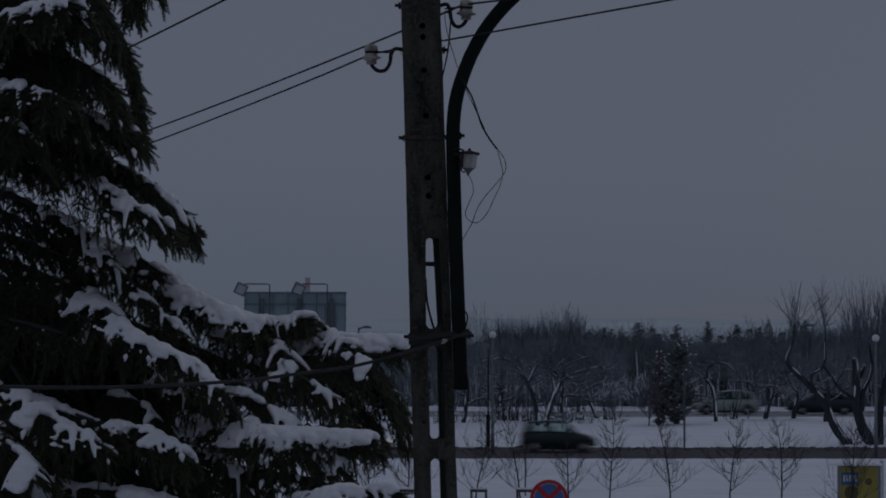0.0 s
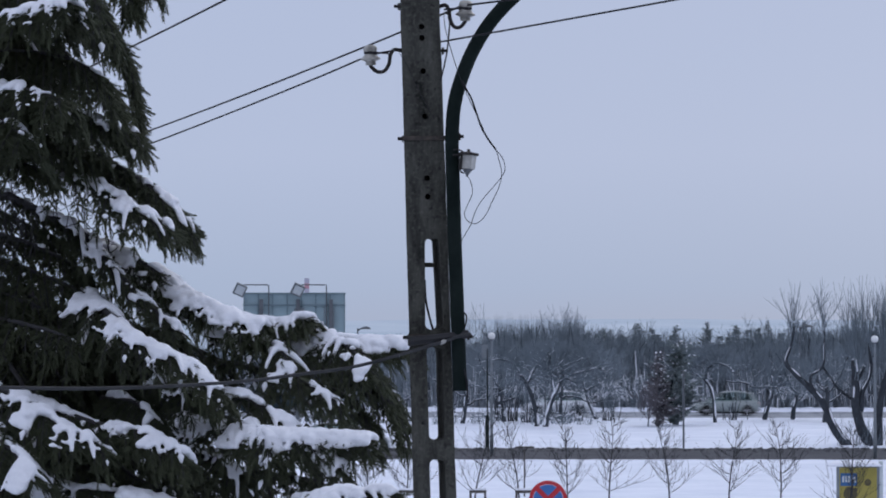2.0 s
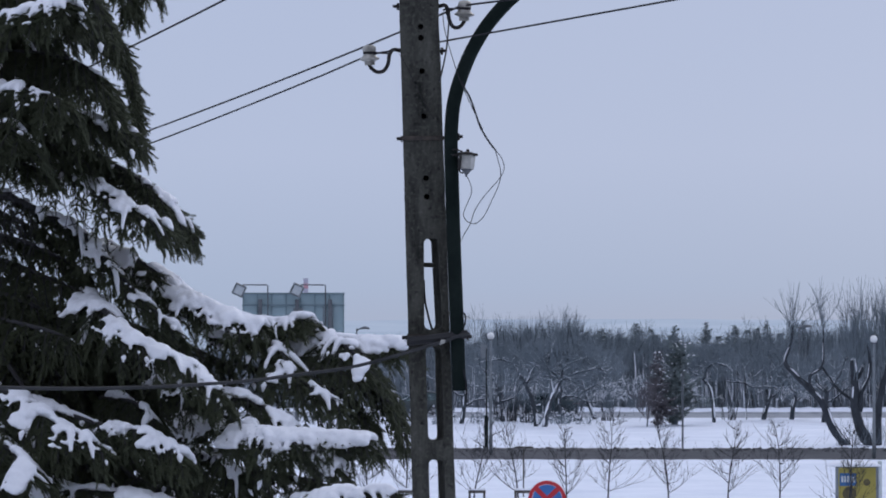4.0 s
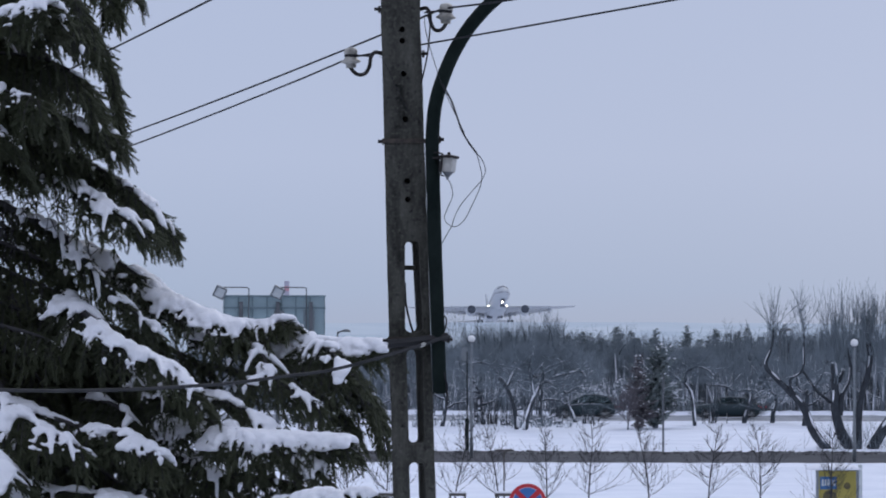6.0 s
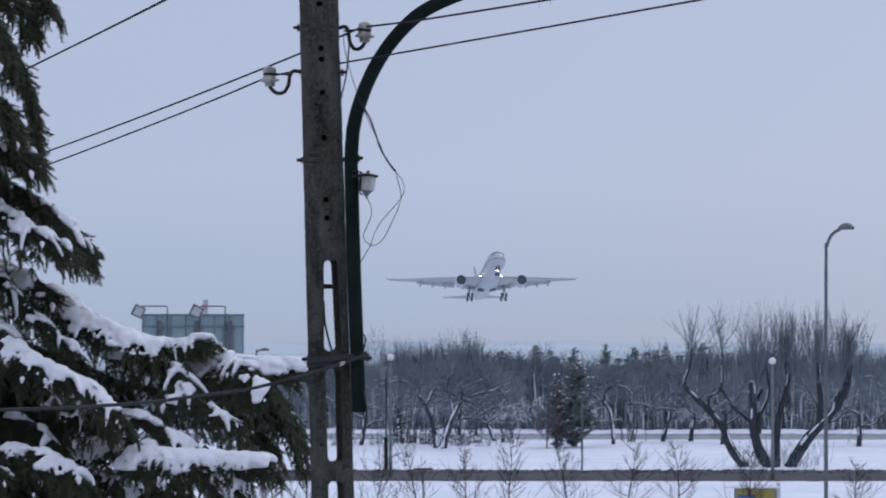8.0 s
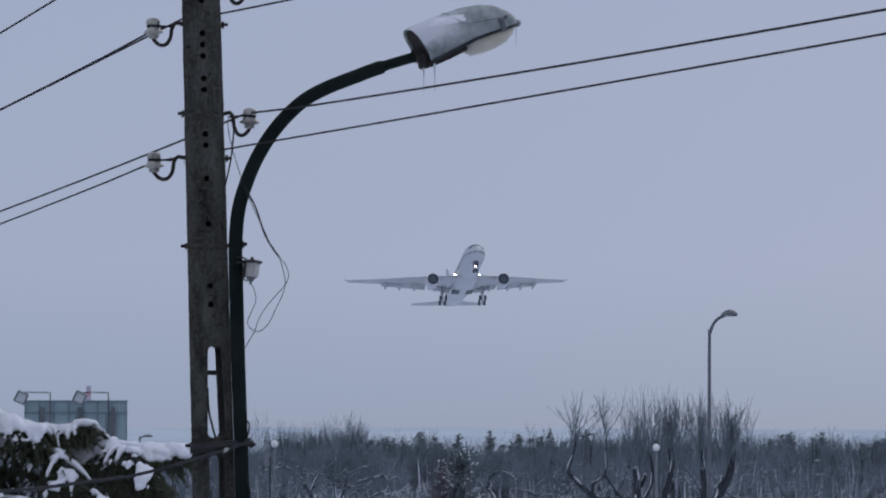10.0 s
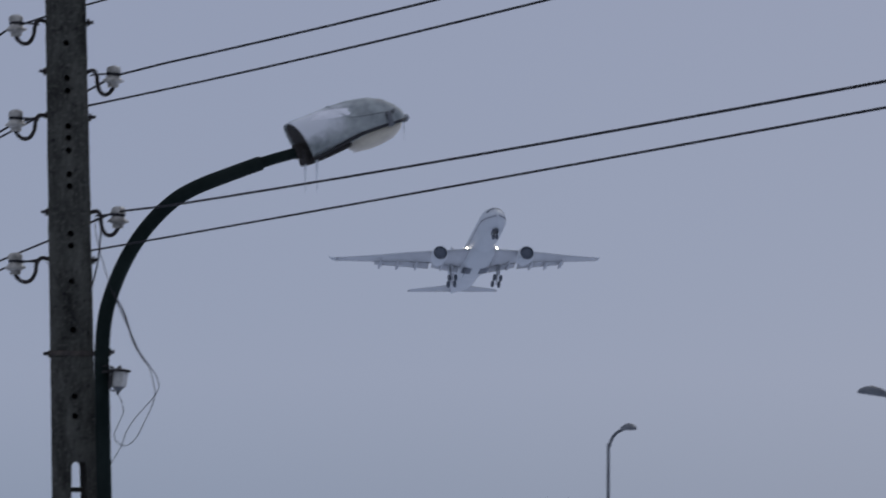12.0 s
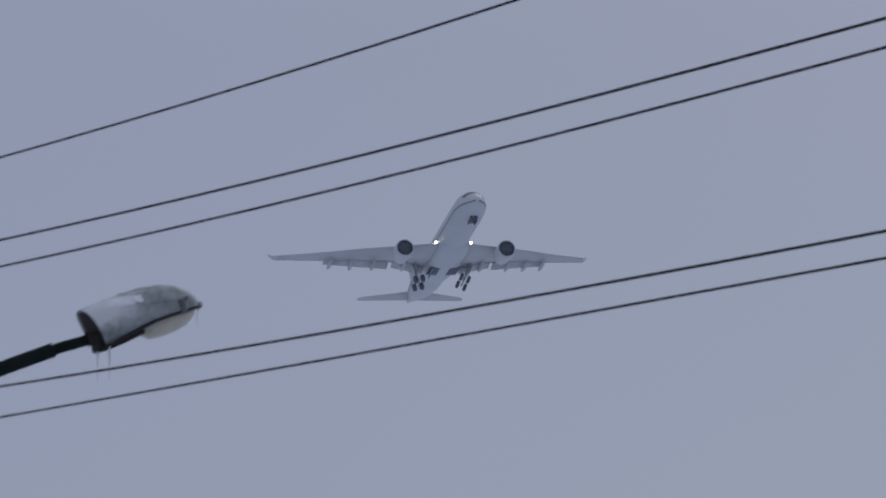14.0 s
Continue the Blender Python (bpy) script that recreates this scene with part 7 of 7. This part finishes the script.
            g = Geo()
            g.tube([(ax + (wheel_r + 0.04) * math.cos(a), s * (half - 0.03), wheel_r + (wheel_r + 0.04) * math.sin(a)) for a in np.linspace(0, math.pi, 12)], 0.035, 5)
            part("wheel_arch", g, M_PLASTIC, c)
    xf, xb = body[-2][0] + 0.07, body[0][0]
    for s in (-1, 1):
        g = Geo()
        g.box(xf - 0.10, xf + 0.06, s * 0.60 - 0.13, s * 0.60 + 0.13, 0.60, 0.72, 0.03)
        part("headlight", g, M_LAMP if lights else M_GLOBE, c)
        g = Geo()
        g.box(xb - 0.03, xb + 0.10, s * 0.62 - 0.10, s * 0.62 + 0.10, 0.72, 0.90, 0.02)
        part("tail_light", g, M_TAIL if tail else M_RED, c)
        g = Geo()
        g.box(x1 - 0.62, x1 - 0.45, s * (half + 0.08) - 0.07, s * (half + 0.08) + 0.07, 0.96, 1.08, 0.03)
        part("mirror", g, paint, c)
    g = Geo()
    g.box(xb - 0.02, xb + 0.15, -half + 0.12, half - 0.12, 0.32, 0.52, 0.04)
    part("rear_bumper", g, M_PLASTIC, c)
    g = Geo()
    g.box(body[-1][0] - 0.15, body[-1][0] + 0.03, -half + 0.25, half - 0.25, 0.30, 0.46, 0.04)
    part("front_bumper", g, M_PLASTIC, c)
    # underbody as a dark box, which also paints in shade below the sills
    g = Geo()
    g.box(body[0][0] + 0.25, body[-1][0] - 0.30, -half + 0.14, half - 0.14, 0.15, 0.30, 0.03)
    part("underbody_shade", g, M_PLASTIC, c)
    return c


PAINTS = {"green": car_paint("dark_green_paint", (0.012, 0.030, 0.028)), "slate": car_paint("slate_blue_paint", (0.025, 0.035, 0.045)), "red": car_paint("red_paint", (0.20, 0.012, 0.020)),
          "dark": car_paint("dark_teal_paint", (0.010, 0.030, 0.031)), "silver": car_paint("silver_green_paint", (0.36, 0.40, 0.39)), "white": car_paint("white_paint", (0.76, 0.78, 0.80)),
          "black": car_paint("black_paint", (0.018, 0.036, 0.044)), "grey": car_paint("grey_green_paint", (0.05, 0.065, 0.068))}
NEAR, FAR = "cars on the near road", "cars on the far road"
# name, shape, paint, label, lane, headlights, tail lights, (seconds, place along the road)
TRAFFIC = (
    ("hatchback", "hatch", "green", "small dark green hatchback driving on the near road", 161.0, False, False, ((0.0, 5.43), (0.2, 9.5), (0.7, 19.45))),
    ("estate_car", "estate", "slate", "slate blue estate car with a lit headlight", 157.0, True, False, ((0.0, -4.5), (0.2, -0.3), (0.7, 10.1), (1.0, 16.5))),
    ("hatchback", "low_hatch", "red", "red hatchback driving on the near road", 161.0, False, False, ((0.2, -4.6), (0.7, 6.8), (1.0, 13.66), (1.4, 22.94))),
    ("saloon_car", "sedan", "dark", "dark saloon car driving on the near road", 157.0, False, False, ((2.0, -4.8), (2.4, 2.75), (2.6, 6.6), (2.8, 10.4), (3.2, 18.0))),
    ("minivan", "van", "silver", "silver minivan on the far road", 229.0, False, False, ((0.0, 19.05), (0.4, 11.2), (0.7, 4.2))),
    ("saloon_car", "sedan", "black", "black saloon car on the far road", 229.0, False, False, ((0.0, 25.53), (0.2, 22.1), (0.4, 18.4), (0.7, 12.8))),
    ("off_road_car", "van", "white", "white compact off-road car on the far road", 229.0, False, False, ((1.0, 28.1), (1.4, 20.1), (1.8, 11.8), (2.2, 3.8))),
    ("minivan", "van", "silver", "silver-green minivan on the far road", 229.0, False, False, ((1.6, 26.2), (2.0, 19.1), (2.4, 12.4), (2.5, 11.0), (2.7, 7.5))),
    ("minivan", "van", "grey", "dark grey-green minivan on the far road", 229.0, False, False, ((2.4, 26.9), (2.8, 18.6), (3.0, 14.7), (3.2, 11.3))),
    ("saloon_car", "sedan", "black", "black saloon car following on the far road", 229.0, False, False, ((3.0, 27.7), (3.2, 23.5))),
    ("off_road_car", "van", "black", "black tall off-road car on the far road", 229.0, False, False, ((5.3, 25.0), (5.6, 19.0), (6.0, 10.9))),
    ("saloon_car", "sedan", "black", "black saloon car with a lit tail light", 229.0, False, True, ((5.8, 25.6), (6.2, 15.6), (6.6, 6.1))),
    ("estate_car", "estate", "black", "black estate car on the far road", 229.0, False, False, ((6.4, 28.5), (6.8, 19.6), (7.2, 11.1))),
)
CARS = []
for name, shape, paint, label, lane, lights, tail, track in TRAFFIC:
    CARS.append((car(name, shape, PAINTS[paint], label, NEAR if lane < 200 else FAR, lights, tail), lane, track))


# ---------------- airliner: nose at the origin, flying along +y ----------------
plane = thing("airliner", "white twin-engined airliner climbing with its landing gear down", "airplane")


def oval(y, zc, r, n=32, squash=1.0):
    return [(r * math.cos(2 * math.pi * i / n), y, zc + r * squash * math.sin(2 * math.pi * i / n)) for i in range(n)]


R0 = 2.82
FUSE = [(-0.9, -0.72, 0.05), (-1.1, -0.70, 0.52), (-1.6, -0.62, 0.98), (-2.5, -0.46, 1.55), (-3.7, -0.26, 2.08), (-5.1, -0.10, 2.50), (-6.8, 0, 2.76), (-8.8, 0, R0), (-20, 0, R0), (-32, 0, R0), (-42, 0, R0),
        (-46, 0.10, 2.70), (-50, 0.38, 2.36), (-54, 0.78, 1.86), (-58, 1.20, 1.22), (-61, 1.50, 0.72), (-63.2, 1.66, 0.36), (-63.6, 1.68, 0.12)]
g = Geo()
g.loft([oval(*s) for s in FUSE])
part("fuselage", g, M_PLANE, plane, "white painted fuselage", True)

# belly fairing
g = Geo()
g.loft([[(w * math.copysign(abs(math.cos(a)) ** 0.7, math.cos(a)), y, -1.55 - d * math.copysign(abs(math.sin(a)) ** 0.7, math.sin(a))) for a in np.linspace(0, 2 * math.pi, 24, endpoint=False)]
        for y, w, d in ((-18.0, 1.2, 0.6), (-20.0, 2.5, 1.35), (-23, 3.05, 1.72), (-30, 3.15, 1.80), (-34.5, 3.0, 1.72), (-38, 2.3, 1.45), (-41.5, 1.2, 1.0))])
part("belly_fairing", g, M_PLANE, plane, "", True)


def wing_ring(x, lead, chord, thick, z, twist=0.0):
    prof = ((0, 0), (0.03, 0.42), (0.12, 0.80), (0.30, 1.0), (0.55, 0.78), (0.80, 0.36), (1.0, 0.03), (0.80, -0.22), (0.55, -0.52), (0.30, -0.66), (0.12, -0.56), (0.03, -0.30))
    return [(x, lead - chord * a, z + thick * chord * 0.5 * b - twist * a * chord) for a, b in prof]


def lifting(name, rows, m, parent=plane, label=""):
    g = Geo()
    g.loft([wing_ring(*r) for r in rows])
    return part(name, g, m, parent, label, True)


for s in (-1, 1):
    w = lifting("wing", [(s * 2.0, -20.6, 12.4, 0.14, -1.75, 0.04), (s * 4.5, -22.2, 10.7, 0.13, -1.45, 0.04), (s * 9.4, -25.3, 8.0, 0.115, -0.75, 0.03), (s * 15, -29.2, 6.2, 0.105, 0.15, 0.02), (s * 21, -33.5, 4.7, 0.10, 0.95, 0.01),
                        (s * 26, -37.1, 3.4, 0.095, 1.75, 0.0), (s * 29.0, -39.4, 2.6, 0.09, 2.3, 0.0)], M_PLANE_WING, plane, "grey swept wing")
    lifting("winglet", [(s * 29.0, -39.4, 2.6, 0.09, 2.3), (s * 29.6, -40.1, 2.1, 0.08, 2.5), (s * 30.1, -41.3, 1.3, 0.08, 2.95), (s * 30.35, -42.1, 0.8, 0.08, 3.5)], M_PLANE, w)
    # flaps a little down, with track fairings
    for xa, xb, la, lb, za, zb in ((3.4, 9.2, -32.3, -32.6, -2.1, -1.15), (9.8, 21.0, -32.8, -37.6, -1.0, 0.85)):
        g = Geo()
        g.loft([wing_ring(s * xa, la, 2.3, 0.10, za, 0.30), wing_ring(s * xb, lb, 1.7 if xb < 10 else 1.3, 0.10, zb, 0.30)])
        part("flap", g, M_PLANE_WING, w, "lowered flap", True)
    for x, y, z in ((7.3, -31.6, -1.9), (12.6, -33.2, -1.25), (16.4, -35.2, -0.55), (20.0, -36.6, 0.15)):
        g = Geo()
        g.tube([(s * x, y + 2.2, z + 0.1), (s * x, y + 0.9, z - 0.25), (s * x, y - 0.8, z - 0.45), (s * x, y - 2.2, z - 0.45), (s * x, y - 3.0, z - 0.4)], [0.05, 0.34, 0.38, 0.22, 0.04], 10)
        part("flap_fairing", g, M_PLANE_WING, w, "", True)
    # engine
    e = new("engine")
    e.parent = plane
    e.location = (s * 9.37, -19.65, -2.95)
    g = Geo()
    g.spin([(1.43, 0.30), (1.42, 0.0), (1.45, -0.06), (1.52, -0.10), (1.62, 0.25), (1.72, 1.2), (1.70, 2.6), (1.52, 4.2), (1.28, 5.2), (1.20, 5.25), (1.18, 4.6), (1.25, 2.0), (1.40, 0.9)], (0, 0, 0), (0, -1, 0), 32, False)
    part("nacelle", g, M_PLANE, e, "white engine cowling", True)
    g = Geo()
    g.spin([(0.0, -0.02), (0.25, 0.06), (0.42, 0.12), (1.425, 0.12), (1.425, 0.22), (0.0, 0.22)], (0, 0, 0), (0, -1, 0), 28)
    part("fan", g, M_FAN, e, "dark fan disc", True)
    g = Geo()
    g.spin([(0.85, 4.6), (0.80, 5.6), (0.55, 6.4), (0.50, 6.4), (0.2, 7.0), (0.0, 7.3)], (0, 0, 0), (0, -1, 0), 20)
    part("exhaust", g, M_PLANE_DARK, e, "", True)
    g = Geo()
    g.loft([[(-0.22, -1.4, 1.5), (0.22, -1.4, 1.5), (0.22, -8.4, 1.2), (-0.22, -8.4, 1.2)], [(-0.2, -3.6, 2.4), (0.2, -3.6, 2.4), (0.2, -9.6, 1.9), (-0.2, -9.6, 1.9)]])
    part("pylon", g, M_PLANE, e)
    # tailplane
    lifting("tailplane", [(s * 0.6, -54.4, 5.6, 0.10, 0.75), (s * 5.0, -57.4, 3.8, 0.09, 1.10), (s * 9.4, -60.2, 2.2, 0.085, 1.45), (s * 10.2, -61.0, 1.4, 0.08, 1.5)], M_PLANE_WING, plane, "grey tailplane")
    # landing lights at the wing root
    g = Geo()
    g.spin([(0.0, 0.0)] + [(0.20 * math.sin(a), 0.20 - 0.20 * math.cos(a)) for a in np.linspace(0.3, 2.8, 8)] + [(0.0, 0.6)], (s * 3.25, -21.7, -1.25), (0, 1, 0), 14)
    part("landing_light", g, M_LANDING, plane, "bright landing light", True)
    # flat dark plate on the belly, painting the bay's inner shade
    g = Geo()
    g.add([(s * 0.9, -29.7, -3.36), (s * 2.9, -29.7, -3.20), (s * 2.8, -33.6, -3.18), (s * 0.9, -33.6, -3.36)] + [(s * 0.9, -29.7, -3.30), (s * 2.9, -29.7, -3.1), (s * 2.8, -33.6, -3.1), (s * 0.9, -33.6, -3.30)],
          [(0, 1, 2, 3), (7, 6, 5, 4), (0, 4, 5, 1), (1, 5, 6, 2), (2, 6, 7, 3), (3, 7, 4, 0)])
    part("gear_bay_shade", g, M_PLANE_DARK, plane, "dark plate painting in the shade of the open wheel bay")

# fin
g = Geo()
g.loft([[(0.32 * b, y0 - ch * a, z) for a, b in ((0, 0), (0.1, 0.7), (0.35, 1.0), (0.7, 0.6), (1.0, 0.05), (0.7, -0.6), (0.35, -1.0), (0.1, -0.7))]
        for z, y0, ch in ((2.2, -48.5, 10.0), (6.0, -52.9, 7.4), (10.6, -58.2, 4.3), (11.1, -59.2, 3.2))])
part("fin", g, M_PLANE, plane, "white tail fin", True)
def hull(y):
    for (ya, za, ra), (yb, zb, rb) in zip(FUSE, FUSE[1:]):
        if yb <= y <= ya:
            k = (ya - y) / (ya - yb)
            return za + (zb - za) * k, ra + (rb - ra) * k
    return 0.0, R0


# cheat line that meets round the nose, windscreen
for s in (-1, 1):
    g = Geo()
    flat = []
    for y in (-1.0, -1.1, -1.35, -1.6, -2.0, -2.5, -3.1, -3.7, -4.4, -5.1, -6.0, -6.8, -8.8, -14, -20, -32, -42, -46, -50, -54):
        zc, r = hull(y)
        for d in (-0.11, 0.11):
            a = -0.14 + d / max(r, 0.3)
            flat.append((s * (r + 0.03) * math.cos(a), y + 0.02, zc + (r + 0.03) * math.sin(a)))
    g.add(flat, [(2 * i, 2 * i + 1, 2 * i + 3, 2 * i + 2) for i in range(len(flat) // 2 - 1)])
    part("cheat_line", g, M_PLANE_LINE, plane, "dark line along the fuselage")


for k in range(-3, 3):
    g = Geo()
    rows = []
    for y in (-2.8, -3.3, -3.9):
        row = []
        for a in np.linspace(k * 0.36 + 0.02, (k + 1) * 0.36 - 0.02, 4):
            yy = y - 0.8 * (1 - math.cos(a))
            zc, r = hull(yy)
            row.append(((r + 0.03) * math.sin(a), yy, zc + (r + 0.03) * math.cos(a)))
        rows.append(row)
    g.add([p for r in rows for p in r], [(4 * i + j, 4 * i + j + 1, 4 * i + j + 5, 4 * i + j + 4) for i in range(2) for j in range(3)])
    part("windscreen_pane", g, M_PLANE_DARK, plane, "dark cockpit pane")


def bogie(parent, wheels, spread, gauge, r):
    for y in wheels:
        for x in (-gauge, gauge):
            g = Geo()
            g.spin([(r * 0.45, -0.25), (r * 0.85, -0.28), (r, -0.16), (r, 0.16), (r * 0.85, 0.28), (r * 0.45, 0.25)], (0, 0, 0), (1, 0, 0), 18)
            g.spin([(0, -0.15), (r * 0.45, -0.12), (r * 0.45, 0.12), (0, 0.15)], (0, 0, 0), (1, 0, 0), 12)
            wh = part("wheel", g, M_TYRE_PLANE, parent, "", True)
            wh.location = (x, y[0], y[1])


# black rubber lifted to blue-grey to paint in the haze
M_TYRE_PLANE = surface("hazed_aircraft_tyre", (0.085, 0.098, 0.12), (0.125, 0.14, 0.165), 1.0, 0.8, 0.05, fine=5.0)
GEAR = {}
g = Geo()
g.add([(2.2, -30.2, -3.3), (2.2, -33.2, -3.3), (2.7, -33.0, -4.6), (2.7, -30.6, -4.6), (2.26, -30.2, -3.3), (2.26, -33.2, -3.3), (2.76, -33.0, -4.6), (2.76, -30.6, -4.6)],
      [(0, 1, 2, 3), (7, 6, 5, 4), (0, 4, 5, 1), (1, 5, 6, 2), (2, 6, 7, 3), (3, 7, 4, 0)])
part("bay_door", g, M_PLANE, plane, "open belly gear door")
for s in (-1, 1):
    leg = Geo()
    leg.tube([(0, 0, 0.2), (0, -0.1, -2.0), (0, -0.15, -3.75)], [0.30, 0.24, 0.17], 12)
    leg.tube([(0, 1.0, -3.4), (0, -1.1, -4.2)], 0.17, 10)
    leg.tube([(-s * 1.7, -0.2, 0.1), (0, -0.1, -1.9)], 0.11, 8)
    leg.tube([(0, 1.6, -0.3), (0, 0, -2.2)], 0.09, 8)
    lg = part("main_gear", leg, M_PLANE_WING, plane, "grey landing gear leg with four wheels", True)
    lg.location = (s * 5.3, -32.3, -1.55)
    bogie(lg, ((1.0, -3.4), (-1.1, -4.2)), 1, 0.70, 0.72)
    g = Geo()
    g.box(s * 0.42 - 0.04, s * 0.42 + 0.04, -0.9, 0.9, -2.4, -0.2, 0.02)
    part("gear_door", g, M_PLANE, lg)
    GEAR[s] = lg
leg = Geo()
leg.tube([(0, 0, 0.3), (0, 0.1, -1.2), (0, 0.15, -1.95)], [0.16, 0.14, 0.10], 10)
leg.tube([(0, -1.3, 0.1), (0, 0.05, -1.0)], 0.07, 8)
leg.tube([(-0.5, 0.15, -1.95), (0.5, 0.15, -1.95)], 0.07, 8)
NOSE = part("nose_gear", leg, M_PLANE_WING, plane, "grey nose gear leg with two wheels", True)
NOSE.location = (0, -6.7, -2.55)
bogie(NOSE, ((0.15, -1.95),), 1, 0.38, 0.50)
g = Geo()
g.spin([(0.0, 0.0), (0.30, 0.0), (0.30, 0.03), (0.0, 0.03)], (0, 0.16, -0.75), (0, 1, 0), 14)
part("taxi_light", g, M_LANDING, NOSE, "bright nose gear light", True)
# hood added to cut the light off from the camera once the gear folds
g = Geo()
g.spin([(0.32, -0.05), (0.34, 0.0), (0.34, 0.66), (0.32, 0.66), (0.32, 0.0)], (0, 0.16, -0.75), (0, 1, 0), 14, False)
part("light_blind", g, M_PLANE_DARK, NOSE)
for s in (-1, 1):
    g = Geo()
    g.box(s * 0.57 - 0.03, s * 0.57 + 0.03, -6.9, -4.2, -3.35, -2.55, 0.02)
    part("nose_door", g, M_PLANE_DARK, plane, "open nose gear door")
# no recess here: a dark box paints the shade of the nose bay
g = Geo()
g.box(-0.54, 0.54, -7.0, -4.2, -2.86, -2.70, 0.02)
part("nose_bay_shade", g, M_PLANE_DARK, plane, "dark box painting in the shade of the open nose wheel bay")


# ---------------- what moves ----------------
FLIGHT = (  # seconds, place of the nose, heading, pitch, bank
    (0.0, -26.9, 1650.0, -1.0, 175.4, 9.0, 0.3), (3.0, 0.4, 1404.0, 6.0, 175.4, 10.5, 0.3),
    (5.5, 23.2, 1201.7, 17.3, 175.39, 11.43, 0.25), (6.5, 32.3, 1124.5, 22.6, 175.10, 11.96, 0.69), (7.5, 41.8, 1049.9, 29.7, 174.99, 12.47, 0.36), (10.0, 64.8, 871.2, 54.3, 176.17, 13.06, 0.51),
    (11.0, 67.5, 762.3, 64.2, 175.94, 13.28, 0.77), (11.5, 72.4, 731.0, 69.9, 176.1, 13.07, 0.82), (12.0, 77.3, 700.5, 76.2, 176.26, 12.85, 0.88), (12.5, 82.2, 673.0, 82.2, 176.41, 12.42, 1.13), (13.0, 87.2, 641.9, 88.6, 176.79, 12.16, 1.44),
    (14.0, 96.4, 578.5, 100.2, 176.72, 11.5, 1.15))


def motions():
    rows = []
    for t, x, y, z, head, pitch, bank in FLIGHT:
        if t == 0.0 or t == 3.0:
            z = max(z, 5.0)
        rows.append((t, pose(x, y, z, pitch, bank, -head)))
    walk(plane, rows)
    for s, deg in ((-1, 23), (1, 12)):
        at = pose(s * 5.3, -32.3, -1.55)
        walk(GEAR[s], [(t, at @ pose(0, 0, 0, 0, s * deg * k, 0)) for t, k in ((0.0, 0.0), (11.0, 0.0), (12.0, 0.33), (13.0, 0.62), (14.0, 1.0))])
    at = pose(0, -6.7, -2.55)
    walk(NOSE, [(t, at @ pose(0, 0, 0, a, 0, 0)) for t, a in ((0.0, 0), (10.3, 0), (11.0, 18), (12.0, 36), (13.0, 68), (14.0, 84))])
    for thing_, lane, track in CARS:
        (ta, xa), (tb, xb) = track[0], track[1]
        (tc, xc), (td, xd) = track[-2], track[-1]
        v0, v1 = (xb - xa) / (tb - ta), (xd - xc) / (td - tc)
        keys = []
        if ta > 0:
            keys.append((0.0, xa - v0 * ta))
        keys += list(track) + [(14.0, xd + v1 * (14.0 - td))]
        turn = 0 if v0 > 0 else 180
        walk(thing_, [(t, pose(x, lane, 0.006, 0, 0, turn)) for t, x in keys])


motions()
